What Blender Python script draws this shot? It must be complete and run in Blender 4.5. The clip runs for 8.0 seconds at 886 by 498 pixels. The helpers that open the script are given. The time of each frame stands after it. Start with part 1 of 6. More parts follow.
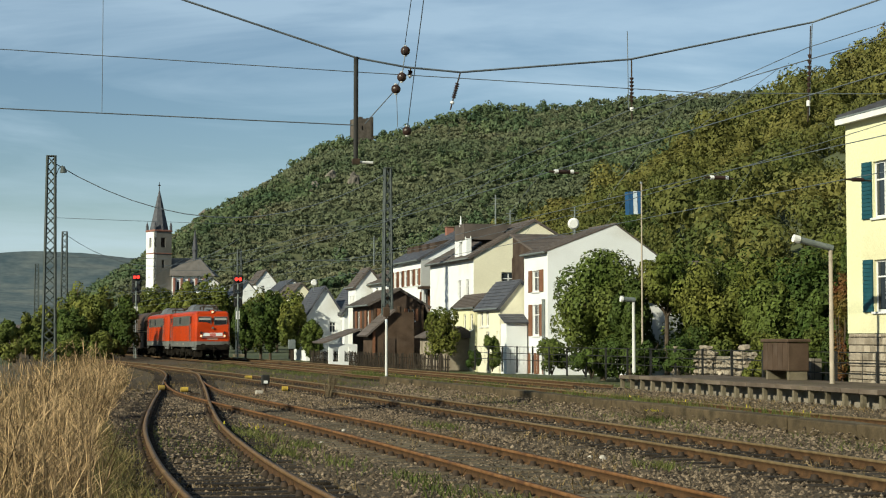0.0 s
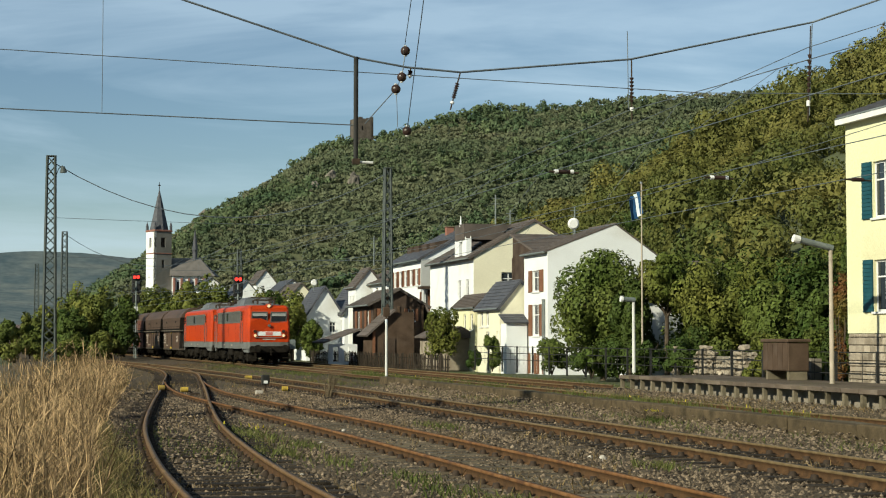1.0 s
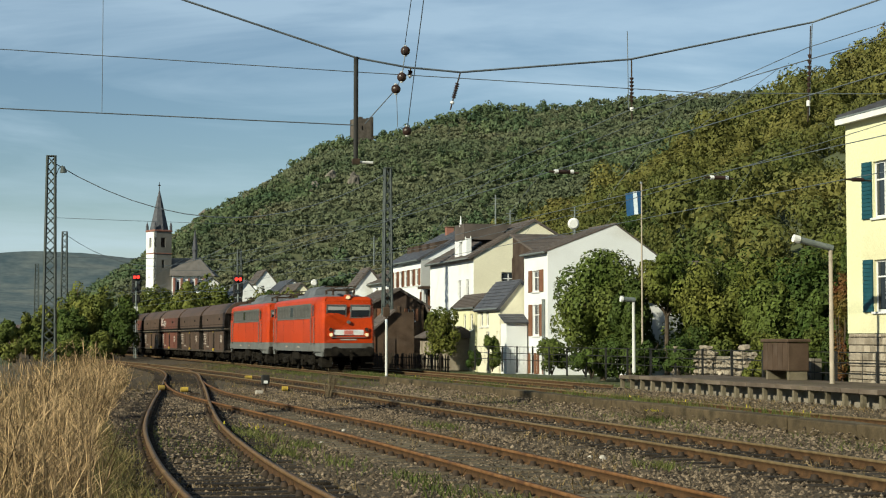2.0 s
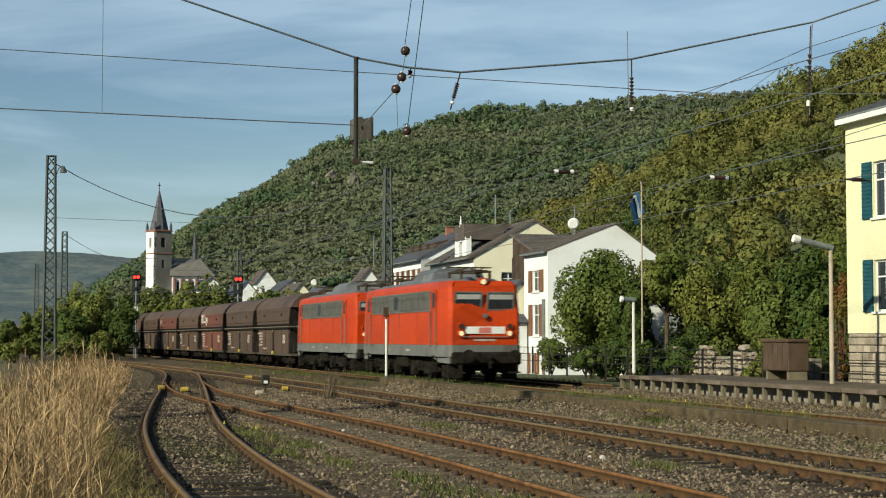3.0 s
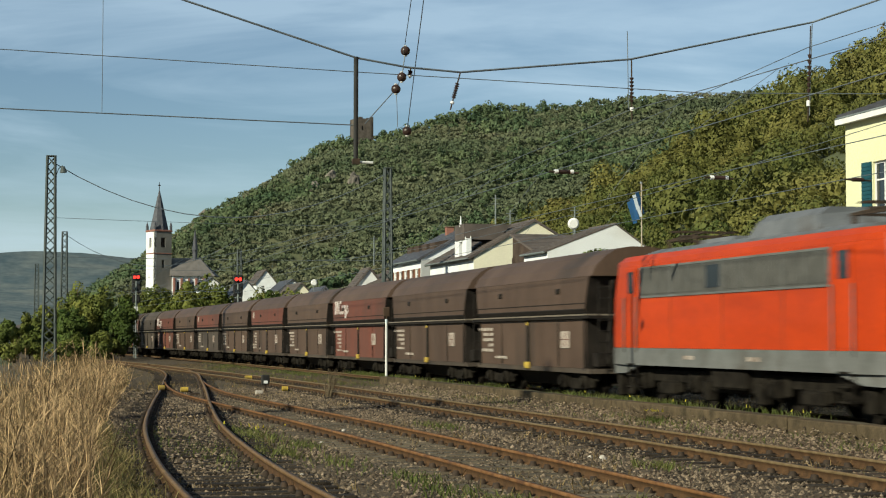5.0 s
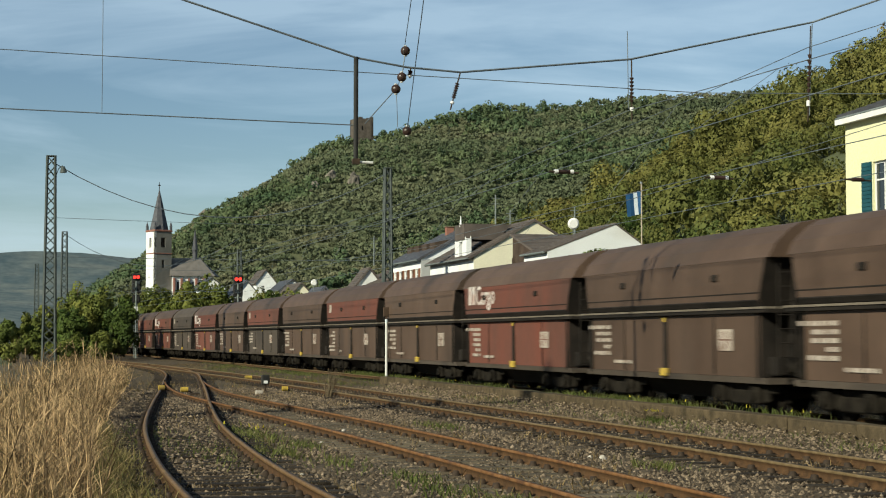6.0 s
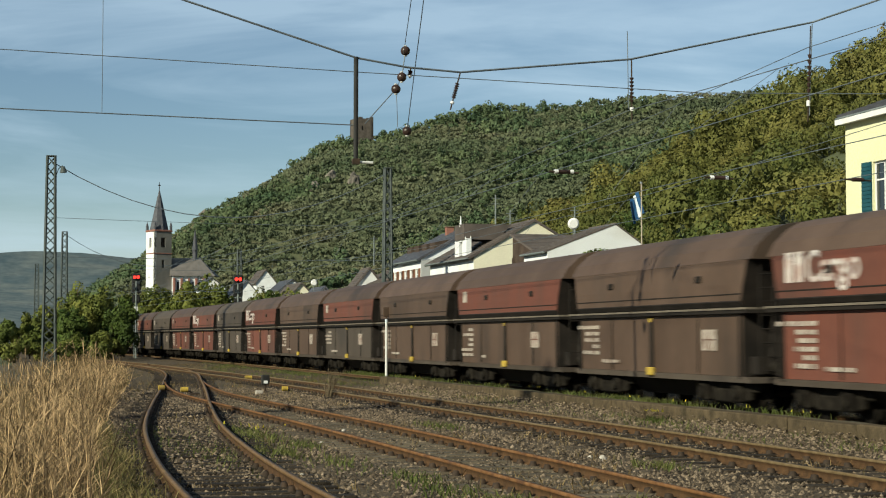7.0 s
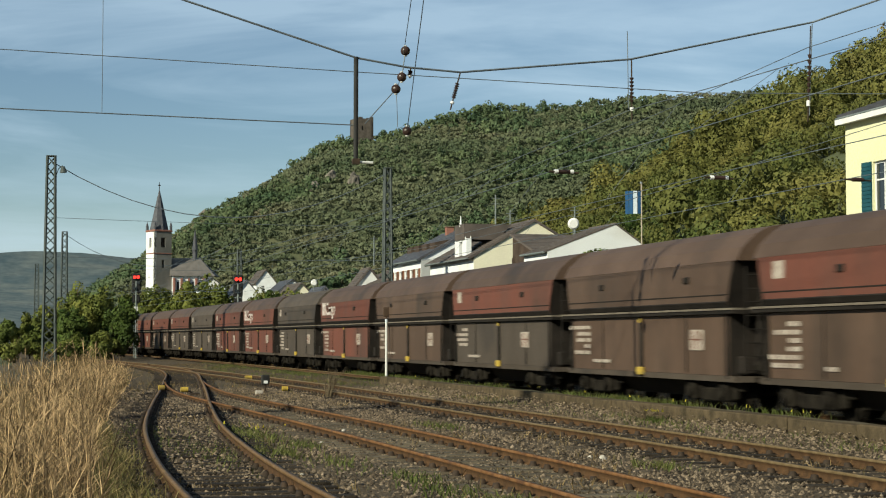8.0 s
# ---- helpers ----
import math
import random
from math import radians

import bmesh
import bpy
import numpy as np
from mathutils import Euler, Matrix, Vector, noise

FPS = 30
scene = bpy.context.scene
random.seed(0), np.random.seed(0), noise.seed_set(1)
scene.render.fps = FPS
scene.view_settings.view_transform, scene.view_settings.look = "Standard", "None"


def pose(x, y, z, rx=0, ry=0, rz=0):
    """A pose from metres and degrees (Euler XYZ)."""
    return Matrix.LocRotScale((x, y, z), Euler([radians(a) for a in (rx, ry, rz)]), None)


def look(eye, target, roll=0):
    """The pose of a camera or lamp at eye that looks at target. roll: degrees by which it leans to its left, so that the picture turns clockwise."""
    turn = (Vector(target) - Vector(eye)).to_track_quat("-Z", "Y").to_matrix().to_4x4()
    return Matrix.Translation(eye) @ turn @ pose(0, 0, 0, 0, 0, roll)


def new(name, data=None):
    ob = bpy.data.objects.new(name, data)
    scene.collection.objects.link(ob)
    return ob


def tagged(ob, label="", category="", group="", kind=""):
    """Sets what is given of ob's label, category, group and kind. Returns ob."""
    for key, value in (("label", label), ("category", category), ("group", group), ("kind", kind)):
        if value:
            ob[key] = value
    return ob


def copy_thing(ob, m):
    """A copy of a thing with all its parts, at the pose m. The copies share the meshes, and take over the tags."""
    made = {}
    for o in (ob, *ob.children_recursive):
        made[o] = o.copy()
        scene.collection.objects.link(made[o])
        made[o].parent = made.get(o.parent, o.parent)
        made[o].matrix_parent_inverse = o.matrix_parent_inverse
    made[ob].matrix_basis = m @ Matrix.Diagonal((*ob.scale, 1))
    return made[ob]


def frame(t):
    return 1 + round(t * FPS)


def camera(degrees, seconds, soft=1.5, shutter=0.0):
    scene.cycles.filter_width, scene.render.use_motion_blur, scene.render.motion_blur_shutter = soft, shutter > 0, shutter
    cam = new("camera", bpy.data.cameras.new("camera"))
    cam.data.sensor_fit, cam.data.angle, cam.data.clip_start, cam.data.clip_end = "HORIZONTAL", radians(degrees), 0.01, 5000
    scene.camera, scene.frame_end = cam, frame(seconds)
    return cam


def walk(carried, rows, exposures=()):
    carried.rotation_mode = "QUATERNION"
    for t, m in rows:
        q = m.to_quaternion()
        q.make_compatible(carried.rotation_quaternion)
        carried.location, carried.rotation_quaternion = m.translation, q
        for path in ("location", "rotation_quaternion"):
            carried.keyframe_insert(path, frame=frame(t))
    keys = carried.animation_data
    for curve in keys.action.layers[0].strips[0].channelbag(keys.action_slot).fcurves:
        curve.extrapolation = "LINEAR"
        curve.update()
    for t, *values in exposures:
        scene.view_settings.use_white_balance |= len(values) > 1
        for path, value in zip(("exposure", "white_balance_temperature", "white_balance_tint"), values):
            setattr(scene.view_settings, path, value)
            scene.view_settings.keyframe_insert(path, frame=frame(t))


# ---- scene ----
# World: x across the tracks, y along them into the distance, z up; rail tops at z = 0.
cam = camera(29.76, 8.0, soft=1.1, shutter=0.4)
STAND = pose(0, 0, 1.70, 93.066, 0, -14.88)
walk(cam, [(0.0, STAND), (8.0, STAND)], exposures=[(0.0, 0.5, 6500, 4.5), (8.0, 0.5, 6500, 4.5)])

# ---- world and sun ----
SUN_DIR = Vector((-0.77, -0.46, 0.45)).normalized()
sky_world = bpy.data.worlds.new("sky")
scene.world = sky_world
sky_world.use_nodes = True
wn, wl = sky_world.node_tree.nodes, sky_world.node_tree.links
sky = wn.new("ShaderNodeTexSky")
sky.sky_type, sky.sun_disc = "NISHITA", False
sky.sun_elevation = math.asin(SUN_DIR.z)
sky.sun_rotation = math.atan2(SUN_DIR.x, SUN_DIR.y)
sky.air_density, sky.dust_density, sky.ozone_density = 1.0, 0.15, 3.2
coord = wn.new("ShaderNodeTexCoord")
stretch = wn.new("ShaderNodeMapping")
stretch.inputs["Rotation"].default_value = (0.0, 0.0, 0.4)
stretch.inputs["Location"].default_value = (0.55, 0.2, 0.1)
stretch.inputs["Scale"].default_value = (1.6, 3.0, 9.0)
wisps = wn.new("ShaderNodeTexNoise")
wisps.inputs["Scale"].default_value, wisps.inputs["Detail"].default_value = 2.2, 7.0
wisps.inputs["Roughness"].default_value, wisps.inputs["Distortion"].default_value = 0.55, 0.6
veil = wn.new("ShaderNodeMapRange")
veil.inputs["From Min"].default_value, veil.inputs["From Max"].default_value = 0.40, 0.66
veil.inputs["To Max"].default_value = 0.46
cloud = wn.new("ShaderNodeMix")
cloud.data_type = "RGBA"
cloud.inputs["B"].default_value = (7.7, 9.7, 11.7, 1)
wl.new(coord.outputs["Generated"], stretch.inputs["Vector"])
wl.new(stretch.outputs["Vector"], wisps.inputs["Vector"])
wl.new(wisps.outputs["Fac"], veil.inputs["Value"])
wl.new(veil.outputs["Result"], cloud.inputs["Factor"])
wl.new(sky.outputs["Color"], cloud.inputs["A"])
wl.new(cloud.outputs["Result"], wn["Background"].inputs["Color"])
wn["Background"].inputs["Strength"].default_value = 0.057

sun = new("sun", bpy.data.lights.new("sun", "SUN"))
sun.data.energy, sun.data.angle, sun.data.color = 5.0, radians(1.2), (1.0, 0.95, 0.78)
sun.matrix_world = look(SUN_DIR * 100, (0, 0, 0))


# ---- materials ----
def mat(name, a, b, rough=0.8, scale=3.0, bump=0.2, fine=60.0, metal=0.0, spread=0.0, island=0.0, stain=None, streak=1.0, spec=0.15):
    """Two colours mixed by coarse noise, grain by fine noise; spread varies it from object to object, island from piece to piece."""
    m = bpy.data.materials.new(name)
    m.use_nodes = True
    n, l = m.node_tree.nodes, m.node_tree.links
    p = n["Principled BSDF"]
    p.inputs["Roughness"].default_value, p.inputs["Metallic"].default_value = rough, metal
    p.inputs["Specular IOR Level"].default_value = spec
    tc, info = n.new("ShaderNodeTexCoord"), n.new("ShaderNodeObjectInfo")
    shift = n.new("ShaderNodeVectorMath")
    shift.operation = "MULTIPLY_ADD"
    shift.inputs[1].default_value = (1, 1, streak)
    far = n.new("ShaderNodeMath")
    far.operation = "MULTIPLY"
    far.inputs[1].default_value = 71.0
    l.new(info.outputs["Random"], far.inputs[0])
    l.new(tc.outputs["Object"], shift.inputs[0])
    l.new(far.outputs[0], shift.inputs[2])
    big, small = n.new("ShaderNodeTexNoise"), n.new("ShaderNodeTexNoise")
    big.inputs["Scale"].default_value, big.inputs["Detail"].default_value = scale, 5
    small.inputs["Scale"].default_value, small.inputs["Detail"].default_value = fine, 3
    l.new(shift.outputs[0], big.inputs["Vector"])
    l.new(shift.outputs[0], small.inputs["Vector"])
    sharpen = n.new("ShaderNodeMapRange")
    sharpen.inputs["From Min"].default_value, sharpen.inputs["From Max"].default_value = 0.32, 0.68
    l.new(big.outputs["Fac"], sharpen.inputs["Value"])
    mix = n.new("ShaderNodeMix")
    mix.data_type = "RGBA"
    mix.inputs["A"].default_value, mix.inputs["B"].default_value = (*a, 1), (*b, 1)
    l.new(sharpen.outputs["Result"], mix.inputs["Factor"])
    out = mix.outputs["Result"]
    if stain:
        spots = n.new("ShaderNodeTexNoise")
        spots.inputs["Scale"].default_value, spots.inputs["Detail"].default_value = scale * 0.37, 8
        l.new(shift.outputs[0], spots.inputs["Vector"])
        edge = n.new("ShaderNodeMapRange")
        edge.inputs["From Min"].default_value, edge.inputs["From Max"].default_value = 0.54, 0.70
        l.new(spots.outputs["Fac"], edge.inputs["Value"])
        dirt = n.new("ShaderNodeMix")
        dirt.data_type = "RGBA"
        dirt.inputs["B"].default_value = (*stain, 1)
        l.new(edge.outputs["Result"], dirt.inputs["Factor"])
        l.new(out, dirt.inputs["A"])
        out = dirt.outputs["Result"]
    tone = n.new("ShaderNodeHueSaturation")
    value = n.new("ShaderNodeMapRange")
    value.inputs["To Min"].default_value, value.inputs["To Max"].default_value = 0.72, 1.28
    l.new(small.outputs["Fac"], value.inputs["Value"])
    last = value.outputs["Result"]
    for amount, source in ((spread, info.outputs["Random"]), (island, None)):
        if amount:
            if source is None:
                source = n.new("ShaderNodeNewGeometry").outputs["Random Per Island"]
            vary = n.new("ShaderNodeMapRange")
            vary.inputs["To Min"].default_value, vary.inputs["To Max"].default_value = 1 - amount, 1 + amount
            l.new(source, vary.inputs["Value"])
            times = n.new("ShaderNodeMath")
            times.operation = "MULTIPLY"
            l.new(last, times.inputs[0])
            l.new(vary.outputs["Result"], times.inputs[1])
            last = times.outputs[0]
    l.new(last, tone.inputs["Value"])
    l.new(out, tone.inputs["Color"])
    l.new(tone.outputs["Color"], p.inputs["Base Color"])
    if bump:
        b = n.new("ShaderNodeBump")
        b.inputs["Strength"].default_value, b.inputs["Distance"].default_value = bump, 0.02
        l.new(small.outputs["Fac"], b.inputs["Height"])
        l.new(b.outputs["Normal"], p.inputs["Normal"])
    return m


def leaf_mat(name, a, b, scale, island=0.35, through_light=0.10, stain=None):
    m = mat(name, a, b, rough=0.65, scale=scale, bump=0, fine=scale * 9, island=island, spread=0.1, spec=0.1, stain=stain)
    n, l = m.node_tree.nodes, m.node_tree.links
    p = n["Principled BSDF"]
    glow = n.new("ShaderNodeBsdfTranslucent")
    both = n.new("ShaderNodeMixShader")
    both.inputs["Fac"].default_value = through_light
    l.new(p.inputs["Base Color"].links[0].from_socket, glow.inputs["Color"])
    l.new(p.outputs["BSDF"], both.inputs[1])
    l.new(glow.outputs["BSDF"], both.inputs[2])
    l.new(both.outputs["Shader"], n["Material Output"].inputs["Surface"])
    return m


def lamp_mat(name, color, strength):
    m = bpy.data.materials.new(name)
    m.use_nodes = True
    p = m.node_tree.nodes["Principled BSDF"]
    p.inputs["Base Color"].default_value = (*color, 1)
    p.inputs["Emission Color"].default_value = (*color, 1)
    p.inputs["Emission Strength"].default_value = strength
    return m


def glass_mat(name, tint):
    m = bpy.data.materials.new(name)
    m.use_nodes = True
    p = m.node_tree.nodes["Principled BSDF"]
    p.inputs["Base Color"].default_value = (*tint, 1)
    p.inputs["Roughness"].default_value = 0.08
    return m


M = {
    "soil": mat("soil", (0.072, 0.058, 0.038), (0.112, 0.092, 0.060), 0.95, 0.5, 0.6, 25, stain=(0.043, 0.058, 0.016)),
    "ballast": mat("ballast", (0.034, 0.025, 0.015), (0.118, 0.088, 0.054), 0.95, 16.0, 1.0, 36, stain=(0.055, 0.043, 0.031)),
    "stones": mat("stones", (0.060, 0.043, 0.027), (0.185, 0.139, 0.092), 0.9, 3.0, 0.4, 60, island=0.75),
    "rust_rail": mat("rust_rail", (0.115, 0.052, 0.019), (0.20, 0.100, 0.040), 0.75, 6, 0.4, 70, metal=0.25, stain=(0.070, 0.035, 0.020)),
    "worn_rail": mat("worn_rail", (0.117, 0.067, 0.028), (0.164, 0.100, 0.047), 0.6, 6, 0.3, 70, metal=0.2),
    "dark_rail": mat("dark_rail", (0.105, 0.070, 0.032), (0.165, 0.115, 0.058), 0.6, 6, 0.3, 70, metal=0.2),
    "rail_web_shaded": mat("rail_web_shaded", (0.040, 0.022, 0.010), (0.080, 0.042, 0.018), 0.85, 6, 0.4, 70),
    "wood_sleeper": mat("wood_sleeper", (0.013, 0.010, 0.007), (0.04, 0.030, 0.020), 0.9, 5, 0.7, 45, spread=0.35),
    "concrete_sleeper": mat("concrete_sleeper", (0.06, 0.047, 0.03), (0.105, 0.085, 0.057), 0.9, 5, 0.5, 45, spread=0.2),
    "iron": mat("iron", (0.024, 0.018, 0.013), (0.050, 0.033, 0.021), 0.8, 9, 0.3, 80),
    "old_concrete": mat("old_concrete", (0.10, 0.082, 0.053), (0.155, 0.130, 0.088), 0.92, 1.6, 0.6, 40, stain=(0.043, 0.035, 0.020)),
    "kerb": mat("kerb", (0.046, 0.034, 0.019), (0.088, 0.064, 0.036), 0.95, 3.4, 1.0, 22, spread=0.15, stain=(0.026, 0.021, 0.011)),
    "mast_steel": mat("mast_steel", (0.035, 0.044, 0.041), (0.062, 0.070, 0.065), 0.6, 2, 0.1, 30),
    "pale_stone": mat("pale_stone", (0.296, 0.265, 0.218), (0.374, 0.335, 0.281), 0.85, 9, 0.3, 60),
    "label_white": mat("label_white", (0.359, 0.315, 0.262), (0.24, 0.19, 0.155), 0.7, 7, 0.05, 30, stain=(0.14, 0.095, 0.07)),
    "platform": mat("platform", (0.076, 0.056, 0.041), (0.122, 0.096, 0.073), 0.9, 1.2, 0.4, 40, spread=0.2, stain=(0.078, 0.066, 0.039)),
    "straw": leaf_mat("straw", (0.105, 0.066, 0.030), (0.46, 0.318, 0.168), 3.4, 0.85, 0.1),
    "weeds": leaf_mat("weeds", (0.062, 0.080, 0.020), (0.118, 0.122, 0.038), 0.6, 0.4, 0.3),
    "dead_grass": leaf_mat("dead_grass", (0.060, 0.042, 0.017), (0.22, 0.152, 0.068), 3.0, 0.7, 0.1, (0.050, 0.058, 0.018)),
    "rank_weeds": leaf_mat("rank_weeds", (0.10, 0.098, 0.030), (0.23, 0.175, 0.078), 1.6, 0.6, 0.2),
    "twigs": mat("twigs", (0.078, 0.058, 0.035), (0.133, 0.101, 0.062), 0.9, 3, 0, 40, island=0.3),
    "flower": leaf_mat("flower", (0.296, 0.257, 0.031), (0.390, 0.328, 0.039), 3, 0.2, 0.2),
    "leaf": leaf_mat("leaf", (0.045, 0.068, 0.013), (0.092, 0.108, 0.024), 0.45, 0.35, 0.10),
    "leaf_red": leaf_mat("leaf_red", (0.12, 0.035, 0.018), (0.11, 0.095, 0.022), 1.4),
    "leaf_olive": leaf_mat("leaf_olive", (0.053, 0.073, 0.013), (0.097, 0.100, 0.021), 0.4),
    # brighter, yellower leaf colour that has the sunshine put into it
    "leaf_sunny": leaf_mat("leaf_sunny", (0.058, 0.078, 0.016), (0.129, 0.129, 0.028), 0.4),
    "leaf_dark": leaf_mat("leaf_dark", (0.028, 0.048, 0.010), (0.058, 0.078, 0.017), 0.4),
    "forest": leaf_mat("forest", (0.032, 0.055, 0.014), (0.128, 0.114, 0.031), 0.055, 0.2, 0.10, (0.19, 0.122, 0.044)),
    # far greens made paler and greyer: aerial haze put into both colours
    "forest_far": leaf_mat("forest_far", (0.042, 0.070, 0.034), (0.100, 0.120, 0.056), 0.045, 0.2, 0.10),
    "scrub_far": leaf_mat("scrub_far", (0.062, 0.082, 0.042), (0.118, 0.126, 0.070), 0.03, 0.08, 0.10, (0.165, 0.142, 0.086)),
    "bark": mat("bark", (0.047, 0.035, 0.023), (0.086, 0.066, 0.047), 0.95, 6, 0.6, 40),
    "hill": mat("hill", (0.052, 0.064, 0.032), (0.090, 0.094, 0.050), 0.95, 0.03, 0.5, 0.6, stain=(0.078, 0.070, 0.035)),
    # blue-grey with the haze of distance put into the colour
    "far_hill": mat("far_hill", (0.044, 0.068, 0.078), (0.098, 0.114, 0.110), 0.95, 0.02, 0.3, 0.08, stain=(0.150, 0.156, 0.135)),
    "rock": mat("rock", (0.078, 0.070, 0.058), (0.165, 0.145, 0.118), 0.9, 0.4, 0.8, 3),
    "ruin": mat("ruin", (0.060, 0.050, 0.041), (0.105, 0.088, 0.072), 0.95, 0.5, 0.6, 3),
    "train_red": mat("train_red", (0.375, 0.036, 0.003), (0.31, 0.029, 0.003), 0.42, 0.7, 0.03, 9, spread=0.06, stain=(0.26, 0.027, 0.006), spec=0.2),
    "emblem_red": mat("emblem_red", (0.46, 0.15, 0.12), (0.40, 0.12, 0.10), 0.6, 6, 0.02, 30),
    "train_grey": mat("train_grey", (0.090, 0.090, 0.082), (0.121, 0.121, 0.113), 0.6, 2, 0.1, 20, stain=(0.070, 0.062, 0.051)),
    "train_roof": mat("train_roof", (0.078, 0.082, 0.086), (0.125, 0.129, 0.133), 0.6, 2, 0.1, 20, stain=(0.055, 0.047, 0.039)),
    "train_vent": mat("train_vent", (0.050, 0.048, 0.042), (0.078, 0.075, 0.066), 0.5, 3, 0.1, 30),
    "bogie": mat("bogie", (0.006, 0.005, 0.004), (0.019, 0.016, 0.012), 0.95, 4, 0.3, 40, spec=0.05),
    "white_paint": mat("white_paint", (0.608, 0.601, 0.577), (0.546, 0.530, 0.499), 0.6, 2, 0.05, 30),
    "faded_white": mat("faded_white", (0.50, 0.46, 0.42), (0.38, 0.31, 0.27), 0.7, 4, 0.03, 30, stain=(0.24, 0.12, 0.09)),
    "glass": glass_mat("glass", (0.02, 0.025, 0.03)),
    "headlamp": lamp_mat("headlamp", (0.75, 0.58, 0.34), 0.2),
    "red_light": lamp_mat("red_light", (1.0, 0.03, 0.02), 1.2),
    "chrome": mat("chrome", (0.390, 0.390, 0.390), (0.468, 0.468, 0.468), 0.3, 4, 0, 30, metal=0.9),
    "wagon_sunlit_edge": mat("wagon_sunlit_edge", (0.15, 0.125, 0.095), (0.09, 0.074, 0.056), 0.7, 3, 0.05, 30),
    "wagon_brown": mat("wagon_brown", (0.056, 0.034, 0.022), (0.078, 0.049, 0.033), 0.6, 0.9, 0.06, 12, spread=0.12, stain=(0.034, 0.024, 0.017), streak=0.35, spec=0.25),
    "wagon_rust": mat("wagon_rust", (0.115, 0.037, 0.023), (0.09, 0.037, 0.025), 0.7, 0.9, 0.06, 12, spread=0.12, stain=(0.056, 0.030, 0.021), streak=0.35, spec=0.25),
    "wagon_grey": mat("wagon_grey", (0.054, 0.042, 0.032), (0.068, 0.054, 0.042), 0.7, 0.9, 0.06, 12, spread=0.12, stain=(0.037, 0.031, 0.027)),
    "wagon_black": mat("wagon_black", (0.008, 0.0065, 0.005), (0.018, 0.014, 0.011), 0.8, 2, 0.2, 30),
    "yellow_paint": mat("yellow_paint", (0.40, 0.275, 0.04), (0.27, 0.185, 0.04), 0.7, 9, 0.1, 30, stain=(0.12, 0.085, 0.03)),
    "galvanised": mat("galvanised", (0.125, 0.144, 0.136), (0.187, 0.203, 0.191), 0.6, 2, 0.1, 30, metal=0.3),
    "pole_light": mat("pole_light", (0.429, 0.421, 0.390), (0.515, 0.507, 0.468), 0.7, 2, 0.1, 30),
    "pole_wood": mat("pole_wood", (0.281, 0.234, 0.179), (0.359, 0.304, 0.234), 0.8, 2, 0.2, 30),
    "black_iron": mat("black_iron", (0.014, 0.014, 0.014), (0.027, 0.026, 0.023), 0.6, 4, 0.1, 40),
    "wire": mat("wire", (0.075, 0.09, 0.1), (0.12, 0.135, 0.145), 0.6, 2, 0, 30, metal=0.2),
    "insulator": mat("insulator", (0.027, 0.017, 0.014), (0.043, 0.025, 0.020), 0.35, 4, 0, 30),
    "plaster_white": mat("plaster_white", (0.63, 0.635, 0.62), (0.585, 0.59, 0.575), 0.9, 0.7, 0.15, 30, stain=(0.515, 0.499, 0.452)),
    "plaster_cream": mat("plaster_cream", (0.624, 0.585, 0.437), (0.577, 0.538, 0.398), 0.9, 0.7, 0.15, 30),
    "plaster_yellow": mat("plaster_yellow", (0.593, 0.573, 0.359), (0.554, 0.538, 0.332), 0.9, 0.6, 0.15, 25, stain=(0.484, 0.429, 0.265)),
    "plaster_grey": mat("plaster_grey", (0.359, 0.359, 0.343), (0.312, 0.312, 0.296), 0.9, 0.7, 0.15, 30),
    "stone_wall": mat("stone_wall", (0.17, 0.138, 0.10), (0.32, 0.27, 0.205), 0.92, 1.5, 0.6, 15, spread=0.3),
    "mortar": mat("mortar", (0.156, 0.133, 0.101), (0.218, 0.187, 0.148), 0.95, 2, 0.4, 30),
    "slate": mat("slate", (0.047, 0.048, 0.055), (0.078, 0.078, 0.084), 0.55, 1.5, 0.4, 12, island=0.2),
    "old_slate": mat("old_slate", (0.105, 0.094, 0.084), (0.15, 0.135, 0.12), 0.7, 0.6, 0.3, 5),
    "tile_brown": mat("tile_brown", (0.066, 0.055, 0.048), (0.101, 0.082, 0.070), 0.75, 1.2, 0.4, 12, island=0.2),
    "timber": mat("timber", (0.039, 0.026, 0.019), (0.066, 0.047, 0.035), 0.85, 2, 0.3, 30),
    "shutter_brown": mat("shutter_brown", (0.133, 0.058, 0.031), (0.172, 0.082, 0.045), 0.7, 3, 0.2, 30),
    "shutter_teal": mat("shutter_teal", (0.009, 0.047, 0.058), (0.016, 0.062, 0.074), 0.5, 3, 0.1, 30),
    "crate": mat("crate", (0.047, 0.030, 0.019), (0.073, 0.048, 0.032), 0.8, 2, 0.3, 25, stain=(0.078, 0.055, 0.039)),
    "church_stone_shaded": mat("church_stone_shaded", (0.175, 0.163, 0.142), (0.130, 0.121, 0.104), 0.9, 0.3, 0.2, 5),
    "red_sandstone": mat("red_sandstone", (0.234, 0.109, 0.078), (0.187, 0.086, 0.066), 0.9, 1, 0.2, 8),
    "flag_blue": mat("flag_blue", (0.012, 0.047, 0.109), (0.016, 0.062, 0.140), 0.8, 3, 0, 20),
    "flag_white": mat("flag_white", (0.468, 0.507, 0.530), (0.390, 0.437, 0.468), 0.8, 3, 0, 20),
}


# ---- builders ----
def part(name, bm, material, parent=None, label=""):
    me = bpy.data.meshes.new(name)
    bm.to_mesh(me)
    bm.free()
    for one in (material if isinstance(material, (list, tuple)) else [material]):
        me.materials.append(one)
    ob = new(name, me)
    ob.parent = parent
    return tagged(ob, label)


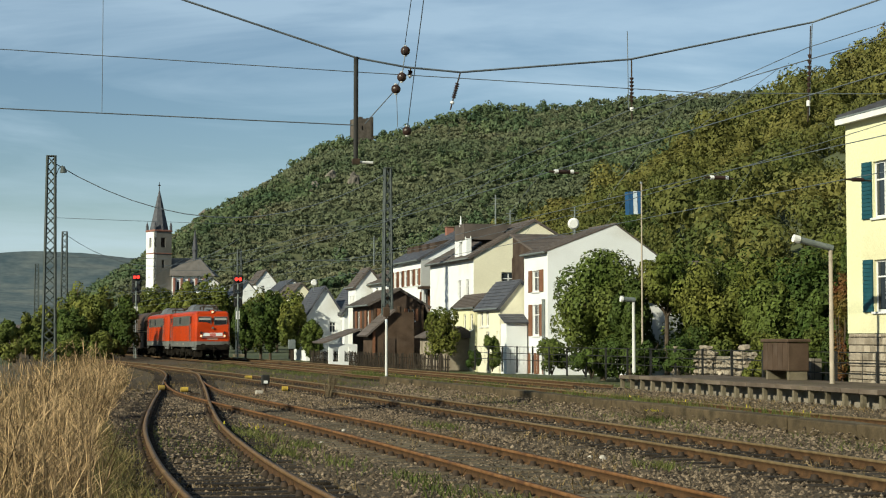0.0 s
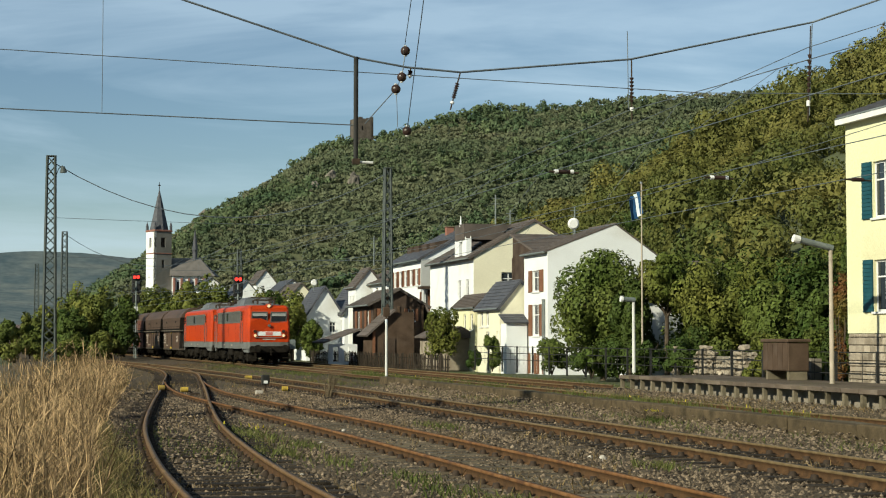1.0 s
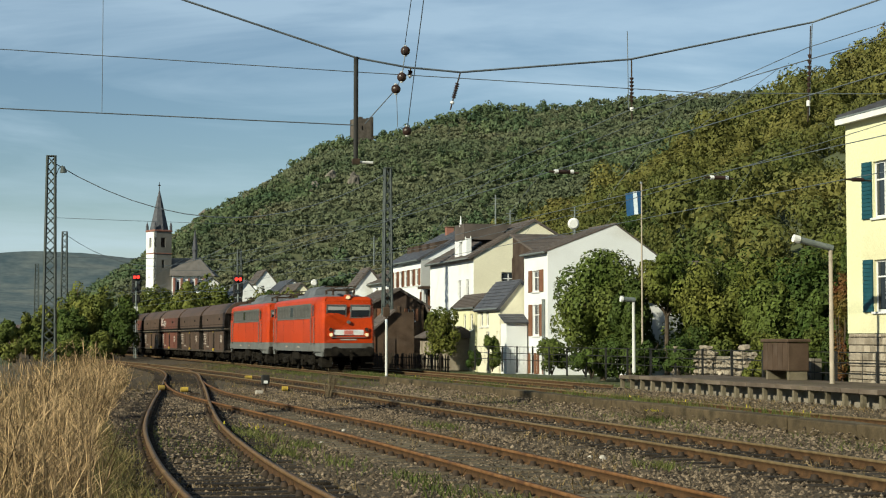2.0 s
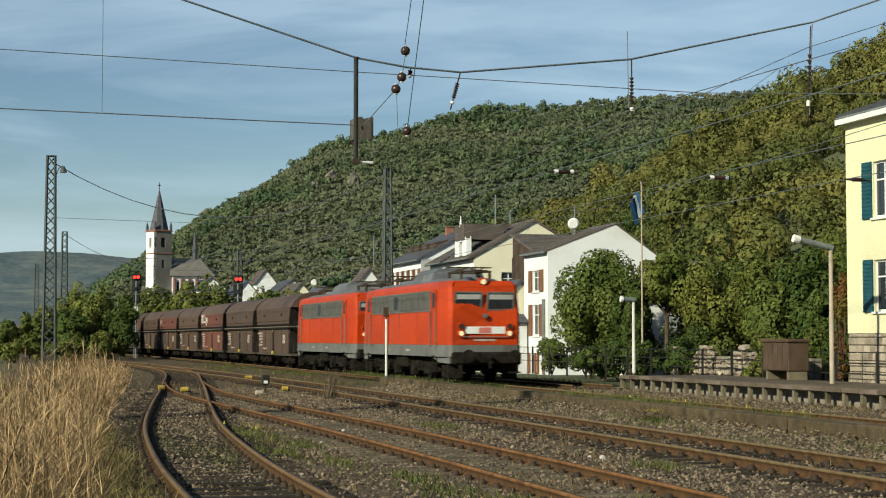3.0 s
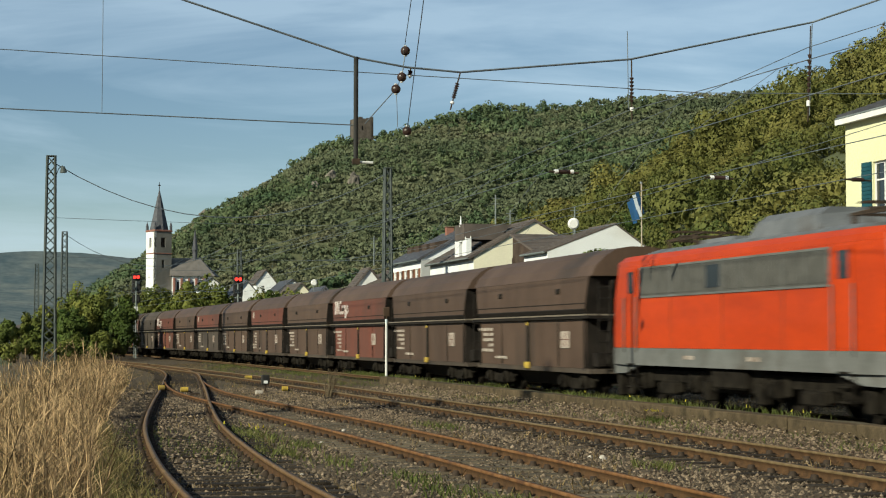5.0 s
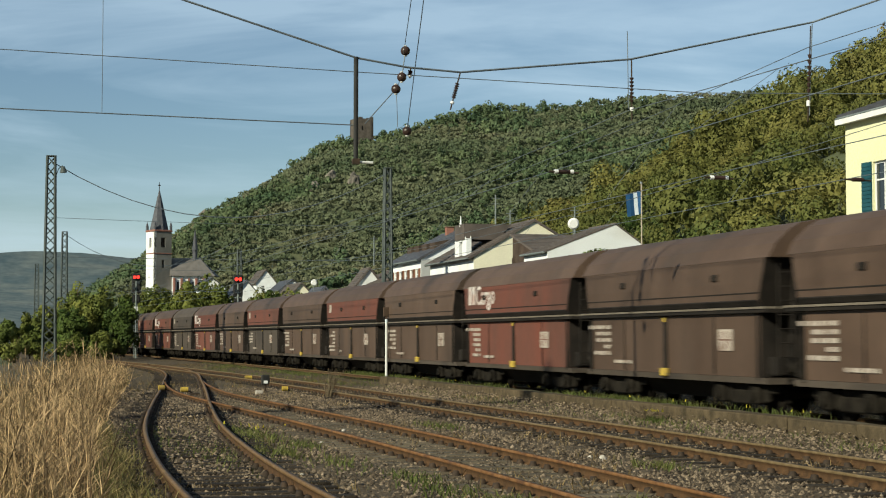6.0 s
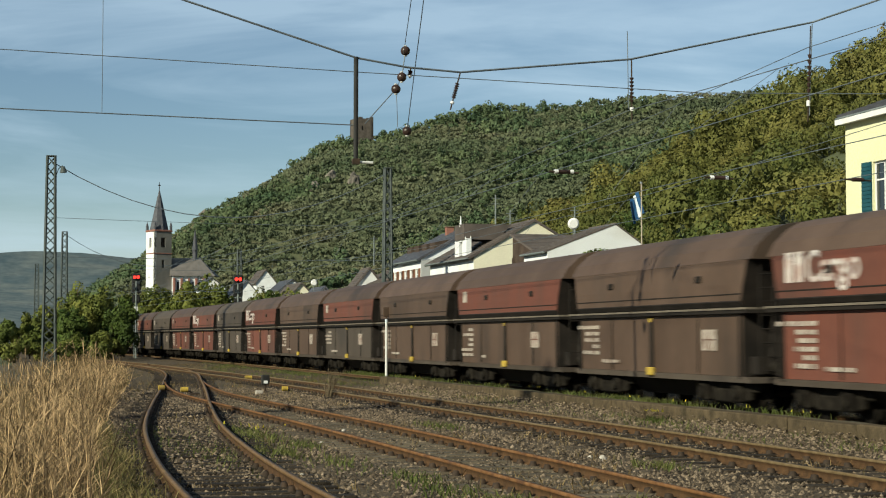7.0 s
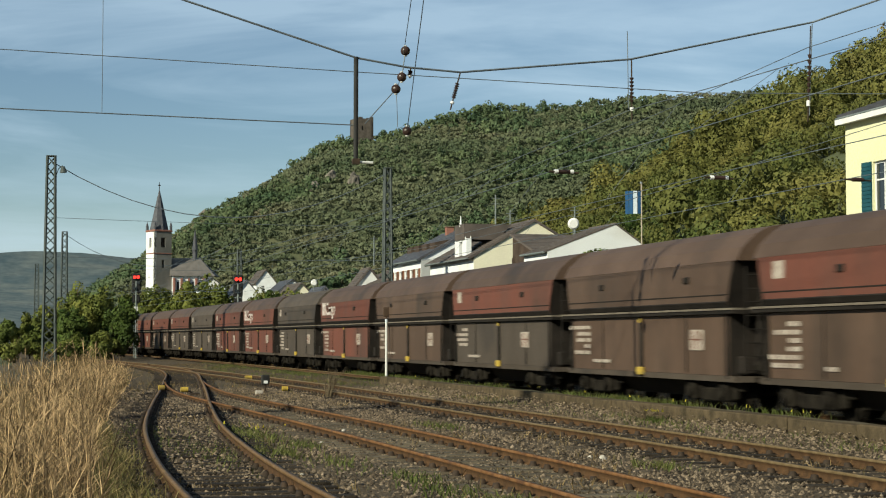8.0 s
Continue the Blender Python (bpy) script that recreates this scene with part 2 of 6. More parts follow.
def soup(name, verts, faces, material, parent=None, label=""):
    """A mesh from arrays of corners and of faces with the same number of corners each."""
    me = bpy.data.meshes.new(name)
    v, f = np.asarray(verts, np.float32), np.asarray(faces, np.int32)
    me.vertices.add(len(v))
    me.vertices.foreach_set("co", v.ravel())
    me.loops.add(f.size)
    me.loops.foreach_set("vertex_index", f.ravel())
    me.polygons.add(len(f))
    me.polygons.foreach_set("loop_start", np.arange(0, f.size, f.shape[1], dtype=np.int32))
    me.update(calc_edges=True)
    me.materials.append(material)
    ob = new(name, me)
    ob.parent = parent
    return tagged(ob, label)


def empty(name, m=None, label="", category="", group="", kind=""):
    ob = new(name)
    ob.empty_display_size = 0.3
    if m is not None:
        ob.matrix_world = m
    return tagged(ob, label, category, group, kind)


def box(bm, x0, x1, y0, y1, z0, z1, m=None, bevel=0.0):
    made = bmesh.ops.create_cube(bm, size=1.0)["verts"]
    place = Matrix.LocRotScale(((x0 + x1) / 2, (y0 + y1) / 2, (z0 + z1) / 2), None, (abs(x1 - x0), abs(y1 - y0), abs(z1 - z0)))
    bmesh.ops.transform(bm, matrix=(m @ place) if m is not None else place, verts=made)
    if bevel:
        edges = list({e for v in made for e in v.link_edges})
        bmesh.ops.bevel(bm, geom=edges, offset=bevel, segments=1, affect="EDGES")
    return bm


def boxed(*a, m=None, bevel=0.0):
    return box(bmesh.new(), *a, m=m, bevel=bevel)


def rod(bm, a, b, r, r2=None, n=8):
    """A round bar from a to b."""
    a, b = Vector(a), Vector(b)
    way = b - a
    m = Matrix.Translation((a + b) / 2) @ way.to_track_quat("Z", "Y").to_matrix().to_4x4()
    bmesh.ops.create_cone(bm, cap_ends=True, segments=n, radius1=r, radius2=r if r2 is None else r2, depth=way.length, matrix=m)
    return bm


def bar(bm, a, b, w, d=None):
    """A square bar from a to b."""
    a, b = Vector(a), Vector(b)
    way = b - a
    m = Matrix.Translation((a + b) / 2) @ way.to_track_quat("Z", "Y").to_matrix().to_4x4()
    return box(bm, -w / 2, w / 2, -(d or w) / 2, (d or w) / 2, -way.length / 2, way.length / 2, m=m)


def chain(bm, points, r, n=5):
    """One bent tube through the points."""
    pts = [Vector(p) for p in points]
    rings = []
    for i, p in enumerate(pts):
        way = (pts[min(i + 1, len(pts) - 1)] - pts[max(i - 1, 0)]).normalized()
        side = way.cross(Vector((0, 0, 1)) if abs(way.z) < 0.9 else Vector((1, 0, 0))).normalized()
        up = side.cross(way)
        rings.append([bm.verts.new(p + (side * math.cos(k * 2 * math.pi / n) + up * math.sin(k * 2 * math.pi / n)) * r) for k in range(n)])
    for a, b in zip(rings, rings[1:]):
        for k in range(n):
            bm.faces.new((a[k], a[(k + 1) % n], b[(k + 1) % n], b[k]))
    bm.faces.new(rings[0][::-1])
    bm.faces.new(rings[-1])
    bmesh.ops.recalc_face_normals(bm, faces=bm.faces[:])
    return bm


def prism(bm, outline, y0, y1):
    """The outline of (x, z) corners drawn out from y0 to y1."""
    near = [bm.verts.new((x, y0, z)) for x, z in outline]
    away = [bm.verts.new((x, y1, z)) for x, z in outline]
    bm.faces.new(near)
    bm.faces.new(away[::-1])
    for i in range(len(outline)):
        j = (i + 1) % len(outline)
        bm.faces.new((near[j], near[i], away[i], away[j]))
    bmesh.ops.recalc_face_normals(bm, faces=bm.faces[:])
    return bm


def smooth_line(points, step):
    """Evenly spaced places (x, y) along a Catmull-Rom line through the points, with the heading at each."""
    p = [np.array(q, float) for q in points]
    p = [2 * p[0] - p[1], *p, 2 * p[-1] - p[-2]]
    fine = []
    for a, b, c, d in zip(p, p[1:], p[2:], p[3:]):
        for u in np.linspace(0, 1, 40, endpoint=False):
            fine.append(0.5 * (2 * b + (c - a) * u + (2 * a - 5 * b + 4 * c - d) * u * u + (3 * b - a - 3 * c + d) * u ** 3))
    fine = np.array(fine + [p[-2]])
    run = np.concatenate([[0], np.cumsum(np.hypot(*np.diff(fine, axis=0).T))])
    at = np.arange(0, run[-1], step)
    x, y = np.interp(at, run, fine[:, 0]), np.interp(at, run, fine[:, 1])
    return x, y, np.arctan2(np.gradient(x), np.gradient(y))


# ---- ground and hills ----
CREST_NEAR = [(128, -300, 51), (128, 150, 48), (128, 222, 42), (130, 274, 37.2), (129.5, 305, 34.2), (129, 336, 34.2), (125.5, 379, 31), (122, 411, 25), (116, 470, 16), (108, 540, 4)]
CREST_FAR = [(60, 1330, 22), (73.6, 1273, 38), (112, 1158, 69), (129, 1101, 77), (154, 1042, 93), (178.6, 962, 108), (194, 906, 111), (230, 896, 119), (260.5, 887, 130), (308, 844, 127), (376, 805, 129), (640, 700, 134), (1200, 600, 130)]


def under_crest(x, y, crest, slope, back):
    """Height of a ridge that falls away on both sides of its crest line."""
    best = np.full(np.shape(x), -50.0)
    for (ax, ay, az), (bx, by, bz) in zip(crest, crest[1:]):
        dx, dy = bx - ax, by - ay
        u = np.clip(((x - ax) * dx + (y - ay) * dy) / (dx * dx + dy * dy), 0, 1)
        off = np.hypot(x - ax - u * dx, y - ay - u * dy)
        side = (x - ax) * dy - (y - ay) * dx
        best = np.maximum(best, az + u * (bz - az) - off * np.where(side < 0, slope, back))
    return best


def ripple(x, y, size):
    return (np.sin(x / size + 1.3 * np.sin(y / size * 0.7)) + np.sin(y / size * 1.13 + 1.7 * np.sin(x / size * 0.6 + 2))) * 0.5


def height(x, y):
    x, y = np.asarray(x, float), np.asarray(y, float)
    near = under_crest(x, y, CREST_NEAR, 0.52, 0.10)
    far = under_crest(x, y, CREST_FAR[::-1], 0.34, 0.5)
    far = np.minimum(far, 108 + 0.66 * (x - 178))
    h = np.maximum(near, far)
    h = np.where(h > 0, h + ripple(x, y, 23) * np.clip(h * 0.06, 0, 2.2) + ripple(x, y, 90) * np.clip(h * 0.05, 0, 3), 0)
    return h - 0.34


def ground_sheet():
    xs = np.concatenate([np.linspace(-4500, -60, 14), np.linspace(-40, 30, 15), np.linspace(34, 480, 90), np.linspace(520, 4500, 16)])
    ys = np.concatenate([np.linspace(-4500, -60, 12), np.linspace(-40, 1400, 190), np.linspace(1500, 4500, 14)])
    gx, gy = np.meshgrid(xs, ys)
    gz = height(gx, gy)
    v = np.stack([gx, gy, gz], -1).reshape(-1, 3)
    w = len(xs)
    i = (np.arange(len(ys) - 1)[:, None] * w + np.arange(w - 1)).ravel()
    ob = soup("ground", v, np.stack([i, i + 1, i + 1 + w, i + w], 1), M["hill"])
    for face in ob.data.polygons:
        face.use_smooth = True
    tagged(ob, "grassy valley ground rising into wooded slopes", "ground", kind="structure")


ground_sheet()


def far_range():
    """The hazy range across the river, far beyond the rest; its haze is put into the colour."""
    xs = np.linspace(-2500, 1500, 160)
    crest = 152 + 9 * np.sin(xs / 310) + 4 * np.sin(xs / 97 + 1) + 1.5 * np.sin(xs / 31) - np.clip((xs - 150) * 0.13, 0, 60)
    rows = []
    for k, (yy, share) in enumerate(((2300, 0.0), (2600, 0.3), (2850, 0.62), (3060, 1.0), (3500, 0.9), (4200, 0.0))):
        z = crest * share - 2 + (6 * np.sin(xs / 55 + k * 2) if 0 < k < 3 else 0)
        rows.append(np.stack([xs, np.full_like(xs, yy), z], 1))
    v = np.concatenate(rows)
    w = len(xs)
    i = (np.arange(5)[:, None] * w + np.arange(w - 1)).ravel()
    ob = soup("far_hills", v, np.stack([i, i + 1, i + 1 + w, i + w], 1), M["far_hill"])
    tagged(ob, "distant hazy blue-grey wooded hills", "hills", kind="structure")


far_range()


def bed(name, x0, x1, y0, y1, z, material, label, category, rough=0.03):
    """A sheet of gravel or soil with a slightly uneven top and sloping sides."""
    xs = np.concatenate([[x0 - 0.5], np.arange(x0, x1, 0.5), [x1, x1 + 0.5]])
    ys = np.concatenate([np.arange(y0, 70, 0.5), np.arange(70, y1, 4.0)])
    gx, gy = np.meshgrid(xs, ys)
    rng = np.random.default_rng(5)
    gz = z + rough * ripple(gx, gy, 0.8) + rng.normal(0, rough * 0.4, gx.shape)
    gz[:, 0] -= 0.25
    gz[:, -1] -= 0.25
    v = np.stack([gx, gy, gz], -1).reshape(-1, 3)
    w = len(xs)
    i = (np.arange(len(ys) - 1)[:, None] * w + np.arange(w - 1)).ravel()
    return tagged(soup(name, v, np.stack([i, i + 1, i + 1 + w, i + w], 1), material), label, category, kind="structure")


bed("verge", -9, 1.3, 2, 130, -0.30, M["soil"], "brown earth verge under the dry grass", "soil", 0.05)
bed("ballast_bed", 1.4, 22.0, 2, 420, -0.172, M["ballast"], "brown-grey track ballast with weeds", "ballast", 0.022)


# ---- tracks ----
RAIL = [(-0.036, 0.0), (0.036, 0.0), (0.036, -0.035), (0.010, -0.05), (0.010, -0.125), (0.07, -0.14), (0.07, -0.155), (-0.07, -0.155), (-0.07, -0.14), (-0.010, -0.125), (-0.010, -0.05), (-0.036, -0.035)]


def swept(profile, xs, ys, heads, side):
    """The profile carried along a line, at a distance to its side."""
    v, f, n = [], [], len(profile)
    for x, y, a in zip(xs, ys, heads):
        c, s = math.cos(a), math.sin(a)
        v += [(x + (side + px) * c, y - (side + px) * s, pz) for px, pz in profile]
    for k in range(len(xs) - 1):
        f += [(k * n + i, k * n + (i + 1) % n, (k + 1) * n + (i + 1) % n, (k + 1) * n + i) for i in range(n)]
    return np.array(v), np.array(f)


def unit_mesh(name, bm, material):
    me = bpy.data.meshes.new(name)
    bm.to_mesh(me)
    bm.free()
    me.materials.append(material)
    return me


SLEEPERS = {
    "wood": unit_mesh("sleeper", boxed(-1.3, 1.3, -0.13, 0.13, -0.29, -0.135, bevel=0.012), M["wood_sleeper"]),
    "concrete": unit_mesh("sleeper", boxed(-1.28, 1.28, -0.14, 0.14, -0.30, -0.14, bevel=0.03), M["concrete_sleeper"]),
}


def track(points, kind, rail_material, label, clips=True, singles=130):
    top = empty("railway_track", label=label, category="railway track", group="railway tracks")
    xs, ys, hs = smooth_line(points, 1.0)
    for side in (-0.7525, 0.7525):
        rail = soup("rail", *swept(RAIL, xs, ys, hs, side), rail_material, top)
        # web and foot darkened: the shade below the worn head put into colour
        rail.data.materials.append(M["rail_web_shaded"])
        for face in rail.data.polygons:
            face.material_index = 1 if 2 <= face.index % len(RAIL) <= 10 else 0
    xs, ys, hs = smooth_line(points, 0.63)
    rng = random.Random(len(points) * 7 + int(points[0][0] * 10))
    rest, clip_v, clip_f = bmesh.new(), [], []
    for k, (x, y, a) in enumerate(zip(xs, ys, hs)):
        m = Matrix.Translation((x, y, rng.uniform(-0.012, 0.008))) @ pose(0, 0, 0, 0, 0, -math.degrees(a) + rng.uniform(-0.8, 0.8))
        if k < singles:
            ob = new("sleeper", SLEEPERS[kind])
            ob.parent, ob.matrix_basis = top, m
        elif y < 190:
            box(rest, -1.3, 1.3, -0.13, 0.13, -0.29, -0.135, m=m)
        if clips and y < 95:
            for side in (-0.7525, 0.7525):
                for d in (-0.115, 0.115):
                    b = len(clip_v)
                    for px, py, pz in ((-0.05, -0.06, -0.15), (0.05, -0.06, -0.15), (0.05, 0.06, -0.15), (-0.05, 0.06, -0.15), (-0.03, -0.04, -0.075), (0.03, -0.04, -0.075), (0.03, 0.04, -0.075), (-0.03, 0.04, -0.075)):
                        clip_v.append(m @ Vector((side + d + px, py, pz)))
                    clip_f += [[b + i for i in q] for q in ((4, 5, 6, 7), (0, 1, 5, 4), (1, 2, 6, 5), (2, 3, 7, 6), (3, 0, 4, 7))]
    part("distant_timber", rest, M["wood_sleeper"], top)["kind"] = "stuff"
    if clip_v:
        soup("rail_fastening", clip_v, clip_f, M["iron"], top)["kind"] = "stuff"
    return top


def main_line(y):
    """x of the line on which the train runs, at y along it."""
    return 17.2 - 0.0002 * max(y - 60.0, 0.0) ** 2


LINE_A = [(2.72, 8), (2.74, 14), (2.76, 19), (2.98, 25), (3.57, 33.6), (4.72, 45), (5.9, 55.7), (7.3, 69), (8.6, 82), (9.3, 95), (9.2, 110)]
LINE_B = [(6.82, 6), (6.82, 16), (6.82, 24), (6.74, 31), (6.58, 38), (6.32, 46), (6.24, 53), (6.65, 61), (7.3, 69)]
LINE_C = [(11.15, 6), (11.15, 20), (11.15, 40), (11.05, 60), (10.6, 78), (9.5, 103), (8.2, 125), (6.9, 143)]
LINE_D = [(main_line(y), y) for y in (-25, 0, 30, 60, 80, 100, 125, 150, 180, 220, 270, 330, 400)]
LINE_E = [(main_line(y) + 3.75, y) for y in (57.5, 60, 70, 80, 100, 125, 150, 180, 220)]
track(LINE_A, "wood", M["worn_rail"], "curved siding with worn rails on dark timber sleepers")
track(LINE_B, "concrete", M["rust_rail"], "rusty siding with red-brown rails and bolted fasteners")
track(LINE_C, "wood", M["dark_rail"], "brown running track with closely spaced fasteners")
track(LINE_D, "wood", M["dark_rail"], "main line track under the passing train", clips=False)
track(LINE_E, "wood", M["dark_rail"], "rusty track beside the station platform", clips=False)


# ---- train ----
def loft(rings, caps=True, material_of=None):
    bm = bmesh.new()
    rows = [[bm.verts.new(p) for p in ring] for ring in rings]
    n = len(rows[0])
    for a, b in zip(rows, rows[1:]):
        for i in range(n):
            j = (i + 1) % n
            bm.faces.new((a[i], a[j], b[j], b[i]))
    if caps:
        bm.faces.new(rows[0][::-1])
        bm.faces.new(rows[-1])
    bmesh.ops.recalc_face_normals(bm, faces=bm.faces[:])
    return bm


def wheelset(parent, y, r=0.5):
    for x in (-0.75, 0.75):
        bm = bmesh.new()
        rod(bm, (x - 0.065, y, r), (x + 0.065, y, r), r, n=24)
        rod(bm, (x * 1.0 - math.copysign(0.09, x), y, r), (x - math.copysign(0.06, x), y, r), r + 0.028, n=24)
        part("wheel", bm, M["bogie"], parent)
    part("axle", rod(bmesh.new(), (-1.0, y, r), (1.0, y, r), 0.08), M["bogie"], parent)


def bogie(parent, y, base, loco):
    r = 0.6 if loco else 0.46
    top = part("bogie_frame", bmesh.new(), M["bogie"], parent)
    bm = bmesh.new()
    for s in (-1, 1):
        x0, x1 = s * 0.98, s * 1.14
        z0, z1 = (0.62, 0.92) if loco else (0.5, 0.74)
        box(bm, x0, x1, y - base / 2 - 0.75, y + base / 2 + 0.75, z0, z1, bevel=0.03)
        box(bm, x0, x1 + s * 0.04, y - 0.55, y + 0.55, z0 - 0.25, z0 + 0.05, bevel=0.03)
        for e in (-1, 1):
            yy = y + e * base / 2
            box(bm, x0, x1 + s * 0.16, yy - 0.2, yy + 0.2, r - 0.2, r + 0.22, bevel=0.04)
            rod(bm, (x1 + s * 0.1, yy, r), (x1 + s * 0.24, yy, r), 0.14, n=12)
            for d in (-0.36, 0.36):
                rod(bm, (s * 1.12, yy + d, r - 0.12), (s * 1.12, yy + d, r + 0.3), 0.1, n=10)
            box(bm, s * 0.7, s * 0.8, yy + e * (r + 0.08) - 0.06, yy + e * (r + 0.08) + 0.06, 0.3, 0.8)
        if loco:
            box(bm, s * 1.0, s * 1.3, y - 0.5, y + 0.5, 0.32, 0.62, bevel=0.04)
            box(bm, s * 1.05, s * 1.3, y - base / 2 - 0.9, y - base / 2 - 0.55, 0.25, 0.7, bevel=0.03)
            box(bm, s * 1.05, s * 1.3, y + base / 2 + 0.55, y + base / 2 + 0.9, 0.25, 0.7, bevel=0.03)
    box(bm, -1.0, 1.0, y - 0.3, y + 0.3, 0.5, 0.85)
    bm.to_mesh(top.data)
    bm.free()
    for e in (-1, 1):
        wheelset(parent, y + e * base / 2, r)


def buffers(parent, y_beam, out, z=1.06):
    """Two buffers that stand out from the beam at y_beam."""
    for x in (-0.875, 0.875):
        bm = bmesh.new()
        rod(bm, (x, y_beam - out * 0.2, z), (x, y_beam + out * 0.38, z), 0.12, n=14)
        rod(bm, (x, y_beam + out * 0.36, z), (x, y_beam + out * 0.58, z), 0.08, n=14)
        rod(bm, (x, y_beam + out * 0.56, z), (x, y_beam + out * 0.62, z), 0.23, n=20)
        part("buffer", bm, M["bogie"], parent)
    bm = bmesh.new()
    rod(bm, (0, y_beam, z), (0, y_beam + out * 0.45, z - 0.05), 0.06)
    bar(bm, (0, y_beam + out * 0.3, z), (0, y_beam + out * 0.34, z - 0.45), 0.09)
    part("coupling", bm, M["bogie"], parent)


def locomotive():
    """Four-axle electric locomotive; the leading cab is towards -y."""
    top = empty("locomotive", label="orange-red four-axle electric locomotive with grey skirt", category="locomotive", group="locomotives of the train")
    HALF = 7.3
    # body shell: plan tapers towards both ends, cab fronts lean back above the belt
    stations = [(-1, 0.0, 1.24), (-1, 0.16, 1.37), (-1, 0.55, 1.44), (-1, 1.35, 1.50), (1, 1.35, 1.50), (1, 0.55, 1.44), (1, 0.16, 1.37), (1, 0.0, 1.24)]
    levels = [(1.46, 0.0), (2.0, 0.0), (2.75, 0.02), (3.55, 0.045)]
    rings = []
    for end, inset, w in stations:
        ring = []
        lean = lambda z: 0.0 if z < 2.7 else (z - 2.7) * 0.24
        for z, tuck in levels:
            ring.append((-(w - tuck), end * (HALF - inset - (lean(z) if inset < 1.3 else 0)), z))
        for z, tuck in levels[::-1]:
            ring.append((w - tuck, end * (HALF - inset - (lean(z) if inset < 1.3 else 0)), z))
        rings.append(ring)
    body = part("body", loft(rings), M["train_red"], top, "orange-red body shell")
    rim = []
    for end, inset, w in stations:
        y = end * (HALF - inset - (0.21 if inset < 1.3 else 0.0))
        y2 = end * (HALF - inset - (0.34 if inset < 1.3 else 0.0))
        rim.append([(-(w - 0.045), y, 3.552), (-(w - 0.06), y, 3.68), (-(w - 0.2), y2, 3.82), (w - 0.2, y2, 3.82), (w - 0.06, y, 3.68), (w - 0.045, y, 3.552)])
    part("roof_rim", loft(rim), M["train_red"], top, "bright red roof edge")
    roof = []
    for end, inset, w in stations:
        y = end * (HALF - inset - (1.5 if inset < 1.3 else 0.9))
        roof.append([(-(w - 0.22), y, 3.822), (-(w - 0.5), y - end * 0.2, 3.95), (0, y - end * 0.3, 4.02), (w - 0.5, y - end * 0.2, 3.95), (w - 0.22, y, 3.822)])
    part("roof", loft(roof), M["train_roof"], top, "sooty grey roof")
    skirt = []
    for end, inset, w in stations:
        y = end * (HALF + 0.02 - inset)
        skirt.append([(-(w + 0.012), y, 1.02), (-(w + 0.012), y, 1.455), (w + 0.012, y, 1.455), (w + 0.012, y, 1.02)])
    part("skirt", loft(skirt), M["train_grey"], top, "grey lower skirt")
    for end in (-1, 1):
        for s in (-1, 1):
            low = bmesh.new()
            prism(low, [(-(HALF - 0.1), 1.03), (-(HALF - 0.1), 0.78), (-6.2, 0.80), (-5.6, 0.92), (-5.0, 1.03)], s * 1.36, s * 1.44)
            bmesh.ops.rotate(low, verts=low.verts[:], cent=(0, 0, 0), matrix=Matrix.Rotation(math.pi / 2, 3, "Z"))
            for v in low.verts:
                v.co.x, v.co.y = -v.co.x, end * -v.co.y
                if abs(v.co.y) > 7.0:
                    v.co.x *= 0.93
            bmesh.ops.recalc_face_normals(low, faces=low.faces[:])
            part("skirt_end", low, M["train_grey"], top)
        y = end * (HALF + 0.1)
        bm = boxed(-1.28, 1.28, y - 0.32, y + 0.14, 0.74, 1.2, bevel=0.06)
        part("buffer_beam", bm, M["bogie"], top)
        buffers(top, end * 7.62, end)
        for x in (-1.05, 1.05):
            bm = boxed(x - 0.3, x + 0.3, y - end * 0.5 - 0.1, y - end * 0.5 + 0.1, 0.2, 0.75, bevel=0.03)
            part("rail_guard", bm, M["bogie"], top)
            part("front_step", boxed(x - 0.22, x + 0.22, y - 0.2, y + 0.18, 0.42, 0.48), M["bogie"], top)
    # ventilator band with windows, doors and rails on both flanks
    for s in (-1, 1):
        x = s * 1.487
        band = part("vent_band", boxed(x - 0.012, x + 0.012, -4.95, 4.95, 2.76, 3.46, bevel=0.008), M["train_vent"], top, "grey ventilator band")
        frame = bmesh.new()
        for z in (2.74, 3.47):
            box(frame, x - 0.022, x + 0.022, -5.0, 5.0, z - 0.025, z + 0.025)
        for k in range(11):
            y = -4.98 + k * 0.996
            box(frame, x - 0.022, x + 0.022, y - 0.02, y + 0.02, 2.76, 3.45)
        part("band_frame", frame, M["train_grey"], band)
        for k in range(10):
            y0 = -4.98 + k * 0.996
            if k == 5:
                part("engine_window", boxed(x - 0.018, x + 0.018, y0 + 0.14, y0 + 0.86, 2.86, 3.38), M["glass"], band)
            else:
                grille = bmesh.new()
                folds = [(y0 + 0.06 + 0.88 * i / 12, 0.034 if i % 2 else 0.013) for i in range(13)]

                rows = [[grille.verts.new((x + s * (d - 0.002), y, z)) for y, d in folds] for z in (2.81, 3.42)]
                for i in range(12):
                    grille.faces.new((rows[0][i], rows[0][i + 1], rows[1][i + 1], rows[1][i]))
                part("grille", grille, M["train_vent"], band)
        for end in (-1, 1):
            y = end * 5.6
            door = part("cab_door", boxed(s * 1.485, s * 1.505, y - 0.33, y + 0.33, 1.5, 3.5, bevel=0.006), M["train_red"], top)
            part("door_window", boxed(s * 1.49, s * 1.512, y - 0.2, y + 0.2, 2.85, 3.4, bevel=0.004), M["glass"], door)
